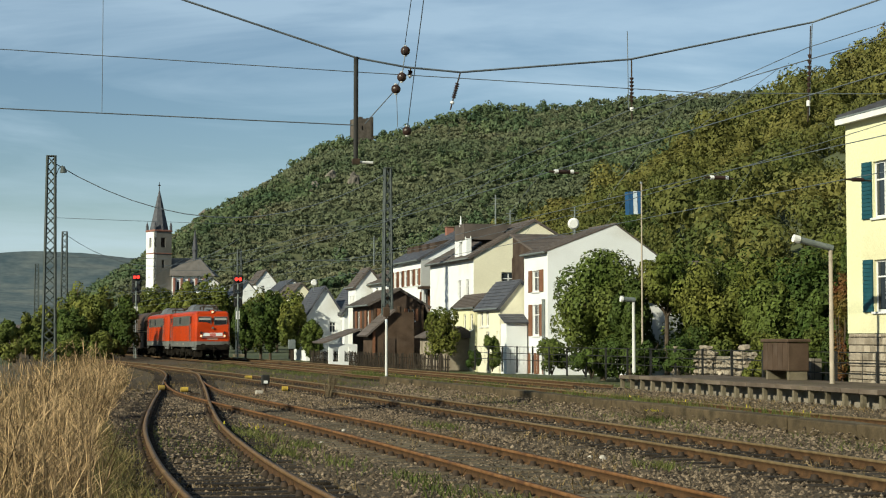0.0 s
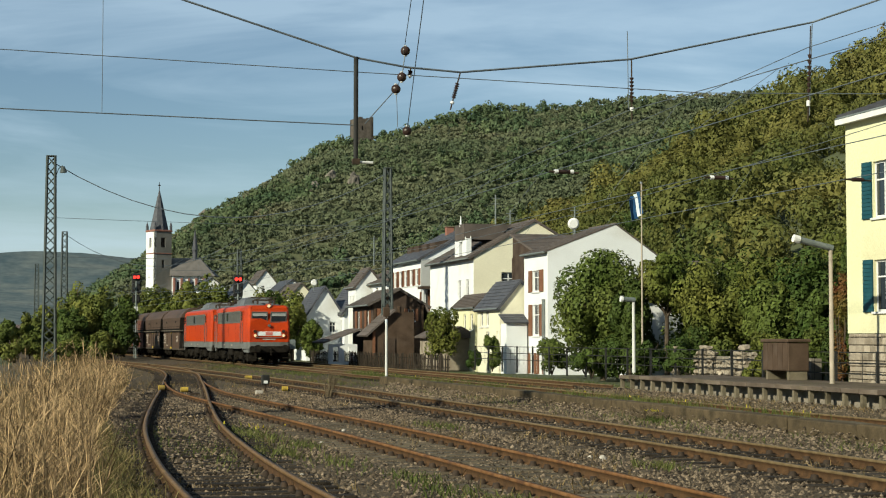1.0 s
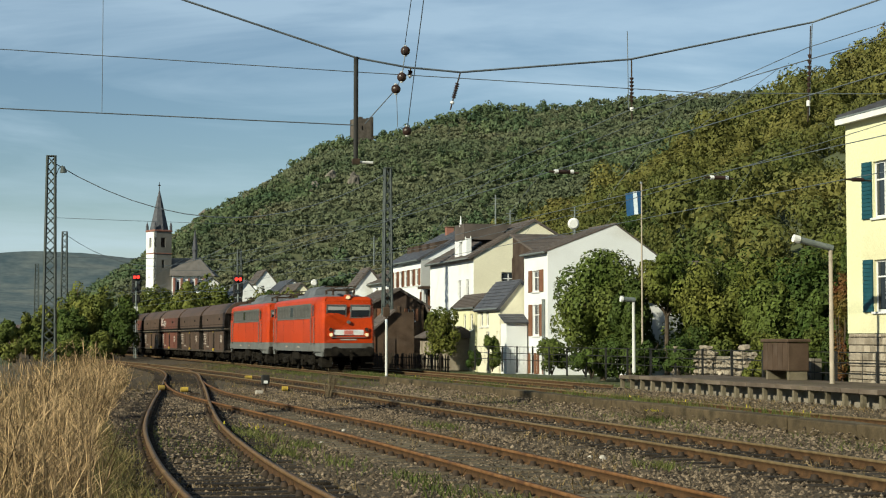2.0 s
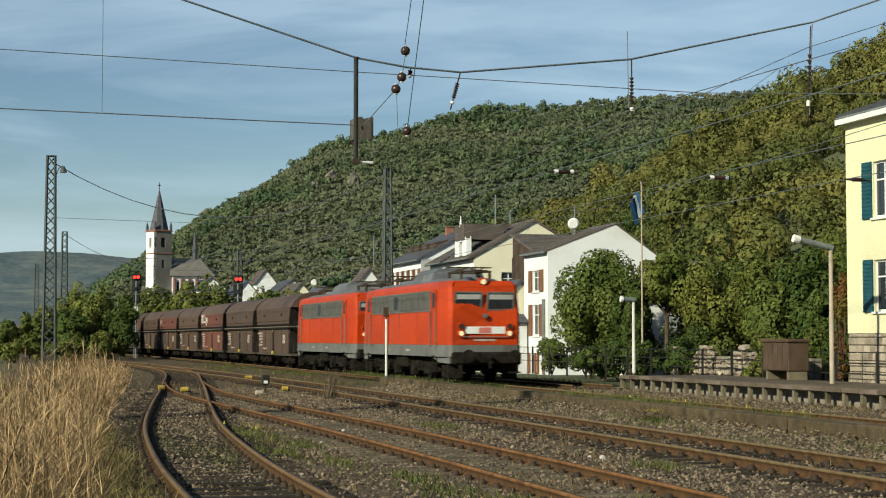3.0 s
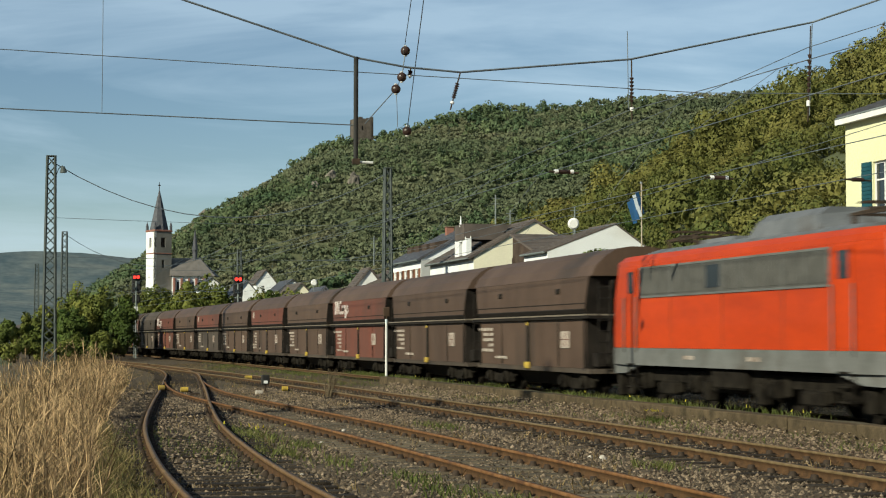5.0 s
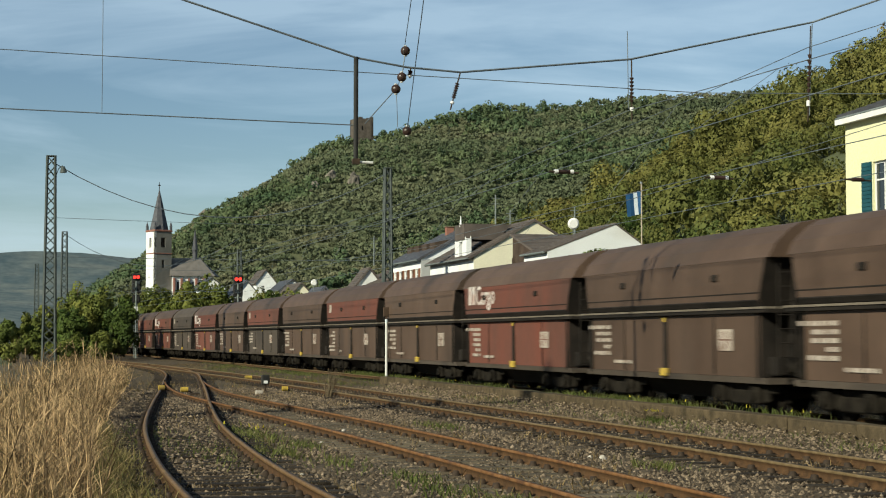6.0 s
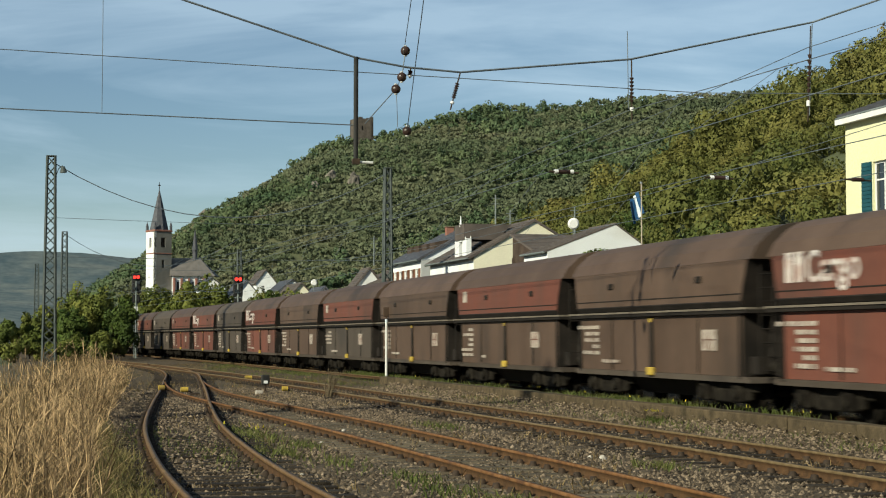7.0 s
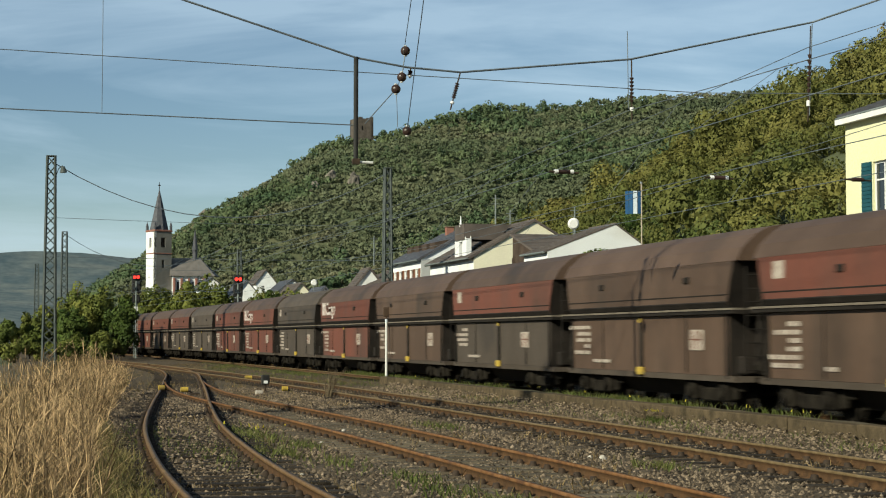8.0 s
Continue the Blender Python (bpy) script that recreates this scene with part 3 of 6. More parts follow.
            for d in (-0.42, 0.42):
                part("handrail", rod(bmesh.new(), (s * 1.54, y + d, 1.35), (s * 1.54, y + d, 2.75), 0.02), M["train_grey"], door)
            steps = bmesh.new()
            for z in (0.45, 0.75, 1.02):
                box(steps, s * 1.3, s * 1.52, y - 0.25, y + 0.25, z, z + 0.04)
            bar(steps, (s * 1.45, y - 0.25, 0.4), (s * 1.45, y - 0.25, 1.2), 0.04)
            bar(steps, (s * 1.45, y + 0.25, 0.4), (s * 1.45, y + 0.25, 1.2), 0.04)
            part("steps", steps, M["bogie"], top)
        seam = bmesh.new()
        for y in (-5.1, -3.0, 0.0, 3.0, 5.1):
            box(seam, s * 1.494, s * 1.503, y - 0.012, y + 0.012, 1.5, 2.74)
        part("panel_seam", seam, M["wagon_rust"], body)
        for y in (-1.6, 1.9):
            badge = bmesh.new()
            for k in range(5):
                box(badge, s * 1.515, s * 1.524, y - 0.32 + k * 0.13, y - 0.23 + k * 0.13, 1.2, 1.29)
            part("lettering", badge, M["label_white"], top, "small pale lettering bars")
    # cab fronts
    for end in (-1, 1):
        yf = end * (HALF + 0.004)
        for x in (-0.62, 0.62):
            tilt = Matrix.Translation((x, end * (HALF - 0.075), 3.06)) @ pose(0, 0, 0, -end * 13.5, 0, 0)
            pane = part("windscreen", boxed(-0.47, 0.47, -0.03, 0.03, -0.29, 0.3, m=tilt, bevel=0.02), M["glass"], top)
            frame = bmesh.new()
            for a in ((-0.5, 0.5, -0.045, 0.045, 0.3, 0.35), (-0.5, 0.5, -0.045, 0.045, -0.34, -0.29), (-0.52, -0.47, -0.045, 0.045, -0.34, 0.35), (0.47, 0.52, -0.045, 0.045, -0.34, 0.35)):
                box(frame, *a, m=tilt)
            part("windscreen_frame", frame, M["train_grey"], pane)
            part("sun_blind", boxed(-0.45, 0.45, -0.036, 0.036, 0.08, 0.26, m=tilt), M["plaster_grey"], pane)
            wiper = bmesh.new()
            bar(wiper, tilt @ Vector((0.1, end * 0.05, -0.33)), tilt @ Vector((-0.25, end * 0.05, 0.05)), 0.02)
            part("wiper", wiper, M["black_iron"], pane)
        part("front_panel", boxed(-0.78, 0.78, yf - 0.02, yf + 0.02, 1.86, 2.13, bevel=0.01), M["white_paint"], top, "white front panel")
        sign = bmesh.new()
        box(sign, -0.24, 0.24, yf - 0.027, yf + 0.027, 1.89, 2.1)
        part("emblem", sign, M["emblem_red"], top, "faded red emblem block")
        number = boxed(-0.42, 0.42, yf - 0.012, yf + 0.012, 1.6, 1.67)
        part("number_bar", number, M["label_white"], top, "pale unreadable number")
        for x in (-0.92, 0.92):
            ring = bmesh.new()
            rod(ring, (x, yf - end * 0.12, 2.14), (x, yf + end * 0.07, 2.14), 0.14, n=20)
            rod(ring, (x, yf - end * 0.12, 1.88), (x, yf + end * 0.07, 1.88), 0.15, n=20)
            lamp = part("lamp_housing", ring, M["train_red"], top)
            part("marker_lens", rod(bmesh.new(), (x, yf + end * 0.07, 2.14), (x, yf + end * 0.085, 2.14), 0.10, n=18), M["insulator"], lamp)
            part("headlight", rod(bmesh.new(), (x, yf + end * 0.07, 1.88), (x, yf + end * 0.09, 1.88), 0.09, n=18), M["headlamp"] if end < 0 else M["glass"], lamp)
        peak = part("top_lamp", boxed(-0.16, 0.16, end * (HALF - 0.45), end * (HALF - 0.18), 3.68, 3.92, bevel=0.03), M["train_red"], top)
        part("lens", rod(bmesh.new(), (0, end * (HALF - 0.19), 3.78), (0, end * (HALF - 0.16), 3.78), 0.1, n=16), M["headlamp"] if end < 0 else M["glass"], peak)
        socket = bmesh.new()
        rod(socket, (0, yf - end * 0.05, 2.52), (0, yf + end * 0.05, 2.52), 0.09, n=12)
        part("horn_plate", socket, M["train_grey"], top)
        part("front_handrail", rod(bmesh.new(), (-0.9, yf + end * 0.06, 1.75), (0.9, yf + end * 0.06, 1.75), 0.02), M["train_grey"], top)
    # roof equipment
    bm = bmesh.new()
    prism(bm, [(-1.1, 3.86), (-0.95, 4.25), (-0.7, 4.42), (0.7, 4.42), (0.95, 4.25), (1.1, 3.86)], -3.9, -0.4)
    for v in bm.verts:
        if v.co.z > 4.0:
            v.co.y = -2.15 + (v.co.y + 2.15) * 0.82
    part("roof_hood", bm, M["train_roof"], top, "dark louvred roof hood")
    bm = bmesh.new()
    prism(bm, [(-0.7, 3.9), (-0.6, 4.1), (0.6, 4.1), (0.7, 3.9)], 1.2, 3.2)
    part("resistor_hood", bm, M["train_roof"], top)
    for y in (-5.2, 4.4):
        pan = bmesh.new()
        for x in (-0.55, 0.55):
            for d in (-0.85, 0.85):
                rod(pan, (x, y + d, 3.9), (x, y + d, 4.22), 0.06)
            bar(pan, (x, y - 1.0, 4.2), (x, y + 1.0, 4.2), 0.06)
        for d in (-0.85, 0.85):
            bar(pan, (-0.6, y + d, 4.2), (0.6, y + d, 4.2), 0.06)
        pan = part("pantograph", pan, M["iron"], top, "folded pantograph")
        for d in (-0.85, 0.85):
            for x in (-0.5, 0.5):
                part("pantograph_arm", rod(bmesh.new(), (x, y + d, 4.23), (x * 0.6, y - d * 0.9, 4.33), 0.025, n=6), M["iron"], pan)
        for d in (-0.12, 0.12):
            part("collector_bar", bar(bmesh.new(), (-0.85, y + d, 4.38), (0.85, y + d, 4.38), 0.045), M["iron"], pan)
    bus = bmesh.new()
    for y in np.arange(-3.8, 4.2, 1.1):
        rod(bus, (0.75, y, 3.85), (0.75, y, 4.16), 0.06, n=8)
    rod(bus, (0.75, -4.0, 4.2), (0.75, 4.2, 4.2), 0.025, n=6)
    part("roof_conductor", bus, M["iron"], top)
    gear = bmesh.new()
    box(gear, -1.2, 1.2, -1.5, 1.5, 0.45, 1.05, bevel=0.05)
    box(gear, -1.38, 1.38, -0.9, 0.9, 0.55, 1.0, bevel=0.05)
    part("underframe", gear, M["bogie"], top)
    for y in (-3.8, 3.8):
        bogie(top, y, 3.3, True)
    return top


def label_bars(parent, x, y0, z0, rows, rng, scale=1.0):
    bm = bmesh.new()
    for r in range(rows):
        y = y0
        for k in range(rng.randint(2, 4)):
            w = rng.uniform(0.12, 0.42) * scale
            box(bm, x - 0.006, x + 0.006, y, y + w, z0 - r * 0.15 * scale, z0 - r * 0.15 * scale + 0.085 * scale)
            y += w + 0.08
    return part("lettering", bm, M["label_white"], parent, "pale unreadable lettering")


def hopper_wagon(seed, upper, lower, text):
    """Covered bogie hopper wagon, folded sides over a ledge, roof flaps drawn in at the top."""
    rng = random.Random(seed)
    colour = {"wagon_brown": "brown", "wagon_rust": "rust-red", "wagon_grey": "dark grey-brown"}[upper]
    top = empty("hopper_wagon", label=f"dirty {colour} covered bogie hopper wagon", category="freight wagon", group="hopper wagons of the train")
    H, R = 5.62, 5.84
    side = [(-1.38, 2.36), (-1.49, 2.53), (-1.49, 2.9), (-1.47, 3.42)]
    shape = side + [(-x, z) for x, z in side[::-1]]
    flaps = prism(bmesh.new(), shape, -H, H)
    for v in flaps.verts:
        v.co.y -= math.copysign(0.34 * (3.42 - v.co.z) / 1.06, v.co.y)
    part("upper_body", flaps, M[upper], top)
    fold = [(-1.475, 3.425), (-1.32, 3.72), (-1.0, 4.02), (-0.72, 4.17), (-0.3, 4.25), (0.3, 4.25), (0.72, 4.17), (1.0, 4.02), (1.32, 3.72), (1.475, 3.425)]
    part("roof", prism(bmesh.new(), fold, -R, R), M["wagon_brown" if upper != "wagon_grey" else "wagon_grey"], top, "dusty rounded roof flaps")
    part("lower_body", prism(bmesh.new(), [(-1.40, 0.86), (-1.43, 2.24), (1.43, 2.24), (1.40, 0.86)], -H + 0.34, H - 0.34), M[lower], top)
    # shadow line painted as a black ledge, sunlit edge as a paler cap
    part("ledge", prism(bmesh.new(), [(-1.44, 2.245), (-1.55, 2.25), (-1.55, 2.328), (1.55, 2.328), (1.55, 2.25), (1.44, 2.245)], -H - 0.19, H + 0.19), M["wagon_black"], top, "ledge between the side flaps, black for its shadow line")
    part("ledge_cap", prism(bmesh.new(), [(-1.58, 2.33), (-1.58, 2.375), (1.58, 2.375), (1.58, 2.33)], -H - 0.19, H + 0.19), M["wagon_sunlit_edge"], top)
    part("sill", prism(bmesh.new(), [(-1.42, 0.72), (-1.45, 0.855), (1.45, 0.855), (1.42, 0.72)], -H, H), M["wagon_grey"], top)
    for s in (-1, 1):
        for y, w in ((-0.05, 0.16), (-H + 0.42, 0.06), (H - 0.42, 0.06)):
            part("side_rib", boxed(s * 1.40, s * 1.475, y - w / 2, y + w / 2, 0.8, 2.24, bevel=0.015), M["wagon_black"], top)
        seam = bmesh.new()
        for y in (-2.9, 2.75):
            box(seam, s * 1.425, s * 1.44, y - 0.02, y + 0.02, 0.9, 2.2)
        box(seam, s * 1.475, s * 1.497, -H + 0.26, H - 0.26, 2.66, 2.69)
        part("seam", seam, M["wagon_black"], top)
        # black strip added as the shadow in the fold under each flap
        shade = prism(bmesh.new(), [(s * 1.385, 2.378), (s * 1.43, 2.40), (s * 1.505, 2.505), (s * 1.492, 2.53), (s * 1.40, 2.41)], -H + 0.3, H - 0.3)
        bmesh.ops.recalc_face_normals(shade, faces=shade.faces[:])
        part("flap_gutter", shade, M["wagon_black"], top, "black strip for the shade under the flap")
        # small dark boxes added at random places as grime smudges
        for y in (rng.uniform(-3.6, -2.0), rng.uniform(1.5, 3.4)):
            part("flap_latch", boxed(s * 1.46, s * 1.53, y, y + 0.3, 2.98, 3.14, bevel=0.02), M["wagon_black"], top)
        part("rib_tag", boxed(s * 1.47, s * 1.49, -0.12, 0.02, 2.1, 2.2), M["yellow_paint"], top, "small yellow tag")
        part("hatch_lever", boxed(s * 1.42, s * 1.52, -0.22, 0.14, 0.78, 0.98, bevel=0.02), M["yellow_paint"], top, "yellow release lever")
        label_bars(top, s * 1.438, 3.75, 1.95, rng.randint(4, 6), rng, 1.15)
        label_bars(top, s * 1.438, 2.2, 1.05, 1, rng)
        sign = bmesh.new()
        y = rng.choice((-3.5, -3.2, -3.9))
        box(sign, s * 1.430, s * 1.445, y, y + 0.75, 1.42, 1.9)
        plate = part("wagon_plate", sign, M["label_white"], top, "white plate")
        grid = bmesh.new()
        for k in range(3):
            box(grid, s * 1.4455, s * 1.449, y + 0.16 + k * 0.2, y + 0.19 + k * 0.2, 1.46, 1.86)
        box(grid, s * 1.4455, s * 1.4485, y + 0.06, y + 0.7, 1.65, 1.68)
        part("plate_grid", grid, M["wagon_rust"], plate)
        if rng.random() < 0.6:
            part("roof_plate", boxed(s * 1.478, s * 1.496, 4.35, 4.85, 2.95, 3.32), M["label_white"], top, "small pale plate")
        if text:
            words = bpy.data.curves.new("word", "FONT")
            words.body, words.size, words.extrude = "Cargo", 0.88, 0.004
            words.offset = 0.012
            word = new("word", words)
            flat = bpy.data.meshes.new_from_object(word)
            bpy.data.objects.remove(word)
            flat.materials.append(M["faded_white"])
            word = new("lettering", flat)
            word.parent = top
            word.matrix_basis = pose(s * 1.503, 4.05 if s < 0 else -4.05, 2.84, 90, 0, -90 if s < 0 else 90)
            tagged(word, "white wagon lettering")
            mark = bmesh.new()
            box(mark, s * 1.492, s * 1.503, -s * 4.8 - 0.17, -s * 4.8 + 0.17, 2.84, 3.46)
            box(mark, s * 1.492, s * 1.503, -s * 4.35 - 0.17, -s * 4.35 + 0.17, 2.84, 3.46)
            part("emblem", mark, M["faded_white"], top, "white emblem blocks")
    for e in (-1, 1):
        frame = bmesh.new()
        box(frame, -1.25, 1.25, e * 5.45 - 0.16, e * 5.45 + 0.16, 0.9, 1.3, bevel=0.03)
        for x in (-0.95, 0.95):
            bar(frame, (x, e * 5.75, 1.1), (x * 0.8, e * 5.7, 3.4), 0.09)
        bar(frame, (-1.05, e * 5.72, 2.3), (1.05, e * 5.72, 2.3), 0.09)
        part("end_frame", frame, M["wagon_black"], top)
        # ends coloured black to put the deep shade of the gaps into them
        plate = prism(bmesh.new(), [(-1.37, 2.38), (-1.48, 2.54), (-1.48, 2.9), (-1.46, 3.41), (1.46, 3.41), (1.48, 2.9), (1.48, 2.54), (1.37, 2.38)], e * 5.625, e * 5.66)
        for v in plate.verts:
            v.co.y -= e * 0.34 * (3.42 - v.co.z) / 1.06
        part("end_wall", plate, M["wagon_black"], top, "end wall in black, gap shade put into its colour")
        part("end_wall", boxed(-1.42, 1.42, e * 5.285, e * 5.33, 0.87, 2.24), M["wagon_black"], top, "end wall in black, gap shade put into its colour")
        ladder = bmesh.new()
        for x in (-1.25, -0.9):
            rod(ladder, (x, e * 5.82, 0.9), (x, e * 5.82, 3.3), 0.02, n=6)
        for z in np.arange(1.0, 3.3, 0.3):
            rod(ladder, (-1.25, e * 5.82, z), (-0.9, e * 5.82, z), 0.015, n=6)
        part("ladder", ladder, M["wagon_black"], top)
        buffers(top, e * 5.64, e)
        bogie(top, e * 3.75, 1.8, False)
    chutes = bmesh.new()
    prism(chutes, [(-1.15, 0.72), (-0.7, 0.3), (0.7, 0.3), (1.15, 0.72)], -2.3, 2.3)
    part("discharge_chute", chutes, M["wagon_black"], top)
    return top


ENGINES = [locomotive()]
ENGINES.append(copy_thing(ENGINES[0], Matrix()))
KINDS = {}
for key, n in (("brown", 1), ("rust_text", 2), ("grey", 3), ("panel", 4), ("rust", 5), ("mixed", 6)):
    KINDS[key] = None
ORDER = "brown brown rust_text brown mixed brown panel brown rust_text grey rust_text rust grey panel mixed rust brown grey brown rust brown grey".split()
PAINT = {"brown": ("wagon_brown", "wagon_brown"), "rust_text": ("wagon_rust", "wagon_rust"), "grey": ("wagon_grey", "wagon_grey"), "panel": ("wagon_rust", "wagon_grey"), "rust": ("wagon_rust", "wagon_rust"), "mixed": ("wagon_rust", "wagon_brown")}
WAGONS = []
for k, key in enumerate(ORDER):
    if KINDS[key] is None:
        KINDS[key] = hopper_wagon(k + 3, *PAINT[key], key == "rust_text")
        WAGONS.append(KINDS[key])
    else:
        WAGONS.append(copy_thing(KINDS[key], Matrix()))

# the place of the coupling between the second engine and the first wagon, along the line
COUPLING = [(0.0, 163.4), (0.5, 151.3), (1.0, 138.7), (1.5, 126.7), (2.25, 108.7), (3.0, 90.8), (3.5, 79.1), (4.0, 67.25), (4.5, 55.4), (5.15, 39.6), (5.8, 24.0), (6.0, 19.4), (6.5, 7.7), (7.0, -4.7), (7.5, -16.7), (8.0, -29.0)]


def riding(centre, reach):
    """The pose of a vehicle whose middle is at that place along the line."""
    a, b = centre - reach, centre + reach
    turn = math.atan2(main_line(b) - main_line(a), b - a)
    return Matrix.Translation(((main_line(a) + main_line(b)) / 2, centre, 0)) @ pose(0, 0, 0, 0, 0, -math.degrees(turn))


def motions():
    for k, engine in enumerate(ENGINES):
        walk(engine, [(t, riding(s - 16.49 * (k + 0.5), 3.8)) for t, s in COUPLING])
    for k, wagon in enumerate(WAGONS):
        walk(wagon, [(t, riding(s + 12.5 * (k + 0.5), 3.75)) for t, s in COUPLING])
    for piece, rows in FLUTTER:
        walk(piece, rows)


FLUTTER = []


# ---- platform and strip ----
def platform():
    top = tagged(empty("platform"), "worn low station platform on concrete posts", "platform", kind="structure")
    part("deck", boxed(22.95, 26.2, -20, 58.6, 0.12, 0.315), M["platform"], top)
    slab = unit_mesh("edge_slab", boxed(-0.28, 0.28, -0.49, 0.49, -0.11, 0.02, bevel=0.012), M["platform"])
    post = unit_mesh("edge_post", boxed(-0.07, 0.07, -0.06, 0.06, -0.27, 0.13, bevel=0.01), M["old_concrete"])
    rng = random.Random(4)
    for k in range(44):
        y = 58.2 - k * 1.0
        ob = new("edge_slab", slab)
        ob.parent, ob.matrix_basis = top, pose(22.68 + rng.uniform(-0.01, 0.01), y, 0.315 + rng.uniform(-0.008, 0.008), 0, rng.uniform(-0.6, 0.6), 0)
        ob = new("edge_post", post)
        ob.parent, ob.matrix_basis = top, pose(22.52, y + 0.45, 0.095, 0, 0, 0)
    part("back_wall", boxed(22.85, 22.94, -20, 58.5, -0.3, 0.2), M["mortar"], top)


platform()


def strip():
    top = tagged(empty("old_kerb"), "low weathered concrete strip between the tracks", "kerb", kind="structure")
    rng = random.Random(8)
    y = 4.0
    while y < 66:
        run = rng.uniform(2.6, 4.2)
        z = 0.14 + rng.uniform(-0.02, 0.015)
        bm = boxed(15.0 + rng.uniform(-0.02, 0.02), 15.34, y + 0.01, y + run - 0.01, -0.32, z, bevel=0.025)
        part("kerb_block", bm, M["kerb"], top)
        y += run
    xs = np.linspace(15.32, 16.2, 6)
    ys = np.arange(4, 66, 0.5)
    gx, gy = np.meshgrid(xs, ys)
    gz = 0.10 + 0.02 * ripple(gx, gy, 0.4) - np.clip(gx - 15.85, 0, 1) * 0.5
    w = len(xs)
    i = (np.arange(len(ys) - 1)[:, None] * w + np.arange(w - 1)).ravel()
    soup("strip_fill", np.stack([gx, gy, gz], -1).reshape(-1, 3), np.stack([i, i + 1, i + 1 + w, i + w], 1), M["soil"], top)


strip()


# ---- houses ----
def wall(name, parent, m, length, z0, z1, holes, material, thick=0.35, gable=None):
    """A wall along local x with its outer face at local y = 0, with real openings; gable: (x, z) of the peak above its top."""
    a = sorted({0.0, length, *[h[0] for h in holes], *[h[1] for h in holes]})
    b = sorted({z0, z1, *[h[2] for h in holes], *[h[3] for h in holes]})
    bm, pool = bmesh.new(), {}

    def vert(x, y, z):
        key = (round(x, 4), y, round(z, 4))
        if key not in pool:
            pool[key] = bm.verts.new(m @ Vector(key))
        return pool[key]

    def solid(i, j):
        if not (0 <= i < len(a) - 1 and 0 <= j < len(b) - 1):
            return False
        cx, cz = (a[i] + a[i + 1]) / 2, (b[j] + b[j + 1]) / 2
        return not any(h[0] < cx < h[1] and h[2] < cz < h[3] for h in holes)

    for i in range(len(a) - 1):
        for j in range(len(b) - 1):
            if not solid(i, j):
                continue
            x0, x1, y0, y1 = a[i], a[i + 1], b[j], b[j + 1]
            bm.faces.new((vert(x0, 0, y0), vert(x1, 0, y0), vert(x1, 0, y1), vert(x0, 0, y1)))
            bm.faces.new((vert(x0, thick, y0), vert(x0, thick, y1), vert(x1, thick, y1), vert(x1, thick, y0)))
            for ok, p, q in ((solid(i - 1, j), (x0, y0), (x0, y1)), (solid(i + 1, j), (x1, y1), (x1, y0)), (solid(i, j - 1), (x1, y0), (x0, y0)), (solid(i, j + 1), (x0, y1), (x1, y1))):
                if not ok:
                    bm.faces.new((vert(p[0], 0, p[1]), vert(q[0], 0, q[1]), vert(q[0], thick, q[1]), vert(p[0], thick, p[1])))
    if gable:
        gx, gz, lz, rz = gable
        for y in (0, thick):
            ring = [vert(0, y, z1), vert(length, y, z1)]
            if rz > z1 + 0.01:
                ring.append(vert(length, y, rz))
            ring.append(vert(gx, y, gz))
            if lz > z1 + 0.01:
                ring.append(vert(0, y, lz))
            bm.faces.new(ring if y == 0 else ring[::-1])
    bmesh.ops.recalc_face_normals(bm, faces=bm.faces[:])
    return part(name, bm, material, parent)


def window(parent, m, hole, shutter=None, frame_material=None, bars=1):
    x0, x1, z0, z1 = hole[:4]
    fm = frame_material or M["white_paint"]
    bm = bmesh.new()
    t = 0.07
    for q in ((x0, x1, 0.09, 0.15, z1 - t, z1), (x0, x1, 0.09, 0.15, z0, z0 + t), (x0, x0 + t, 0.09, 0.15, z0 + t, z1 - t), (x1 - t, x1, 0.09, 0.15, z0 + t, z1 - t)):
        box(bm, *q, m=m)
    for k in range(bars):
        c = x0 + (x1 - x0) * (k + 1) / (bars + 1)
        box(bm, c - 0.035, c + 0.035, 0.095, 0.145, z0 + t, z1 - t, m=m)
    box(bm, x0 + t, x1 - t, 0.1, 0.14, z0 + (z1 - z0) * 0.66, z0 + (z1 - z0) * 0.66 + 0.05, m=m)
    top = part("window", bm, fm, parent)
    part("pane", boxed(x0 + 0.03, x1 - 0.03, 0.115, 0.125, z0 + 0.03, z1 - 0.03, m=m), M["glass"], top)
    part("sill", boxed(x0 - 0.08, x1 + 0.08, -0.07, 0.09, z0 - 0.07, z0 - 0.003, m=m), fm, top)
    if shutter:
        w = (x1 - x0) * 0.5
        for c in (x0 - w / 2 - 0.03, x1 + w / 2 + 0.03):
            n = max(5, int((z1 - z0) / 0.12))
            zs = [z0 + (z1 - z0) * k / n for k in range(n + 1)]
            edge = [(-0.008, z0 - 0.02), (-0.05, z0 - 0.02)]
            for lo, hi in zip(zs, zs[1:]):
                edge += [(-0.066, lo), (-0.045, hi)]
            edge += [(-0.05, z1 + 0.02), (-0.008, z1 + 0.02)]
            bm = prism(bmesh.new(), edge, c - w / 2, c + w / 2)
            swap = Matrix(((0, 1, 0, 0), (1, 0, 0, 0), (0, 0, 1, 0), (0, 0, 0, 1)))
            bmesh.ops.transform(bm, matrix=m @ swap, verts=bm.verts[:])
            bmesh.ops.recalc_face_normals(bm, faces=bm.faces[:])
            part("shutter", bm, shutter, top)
    return top


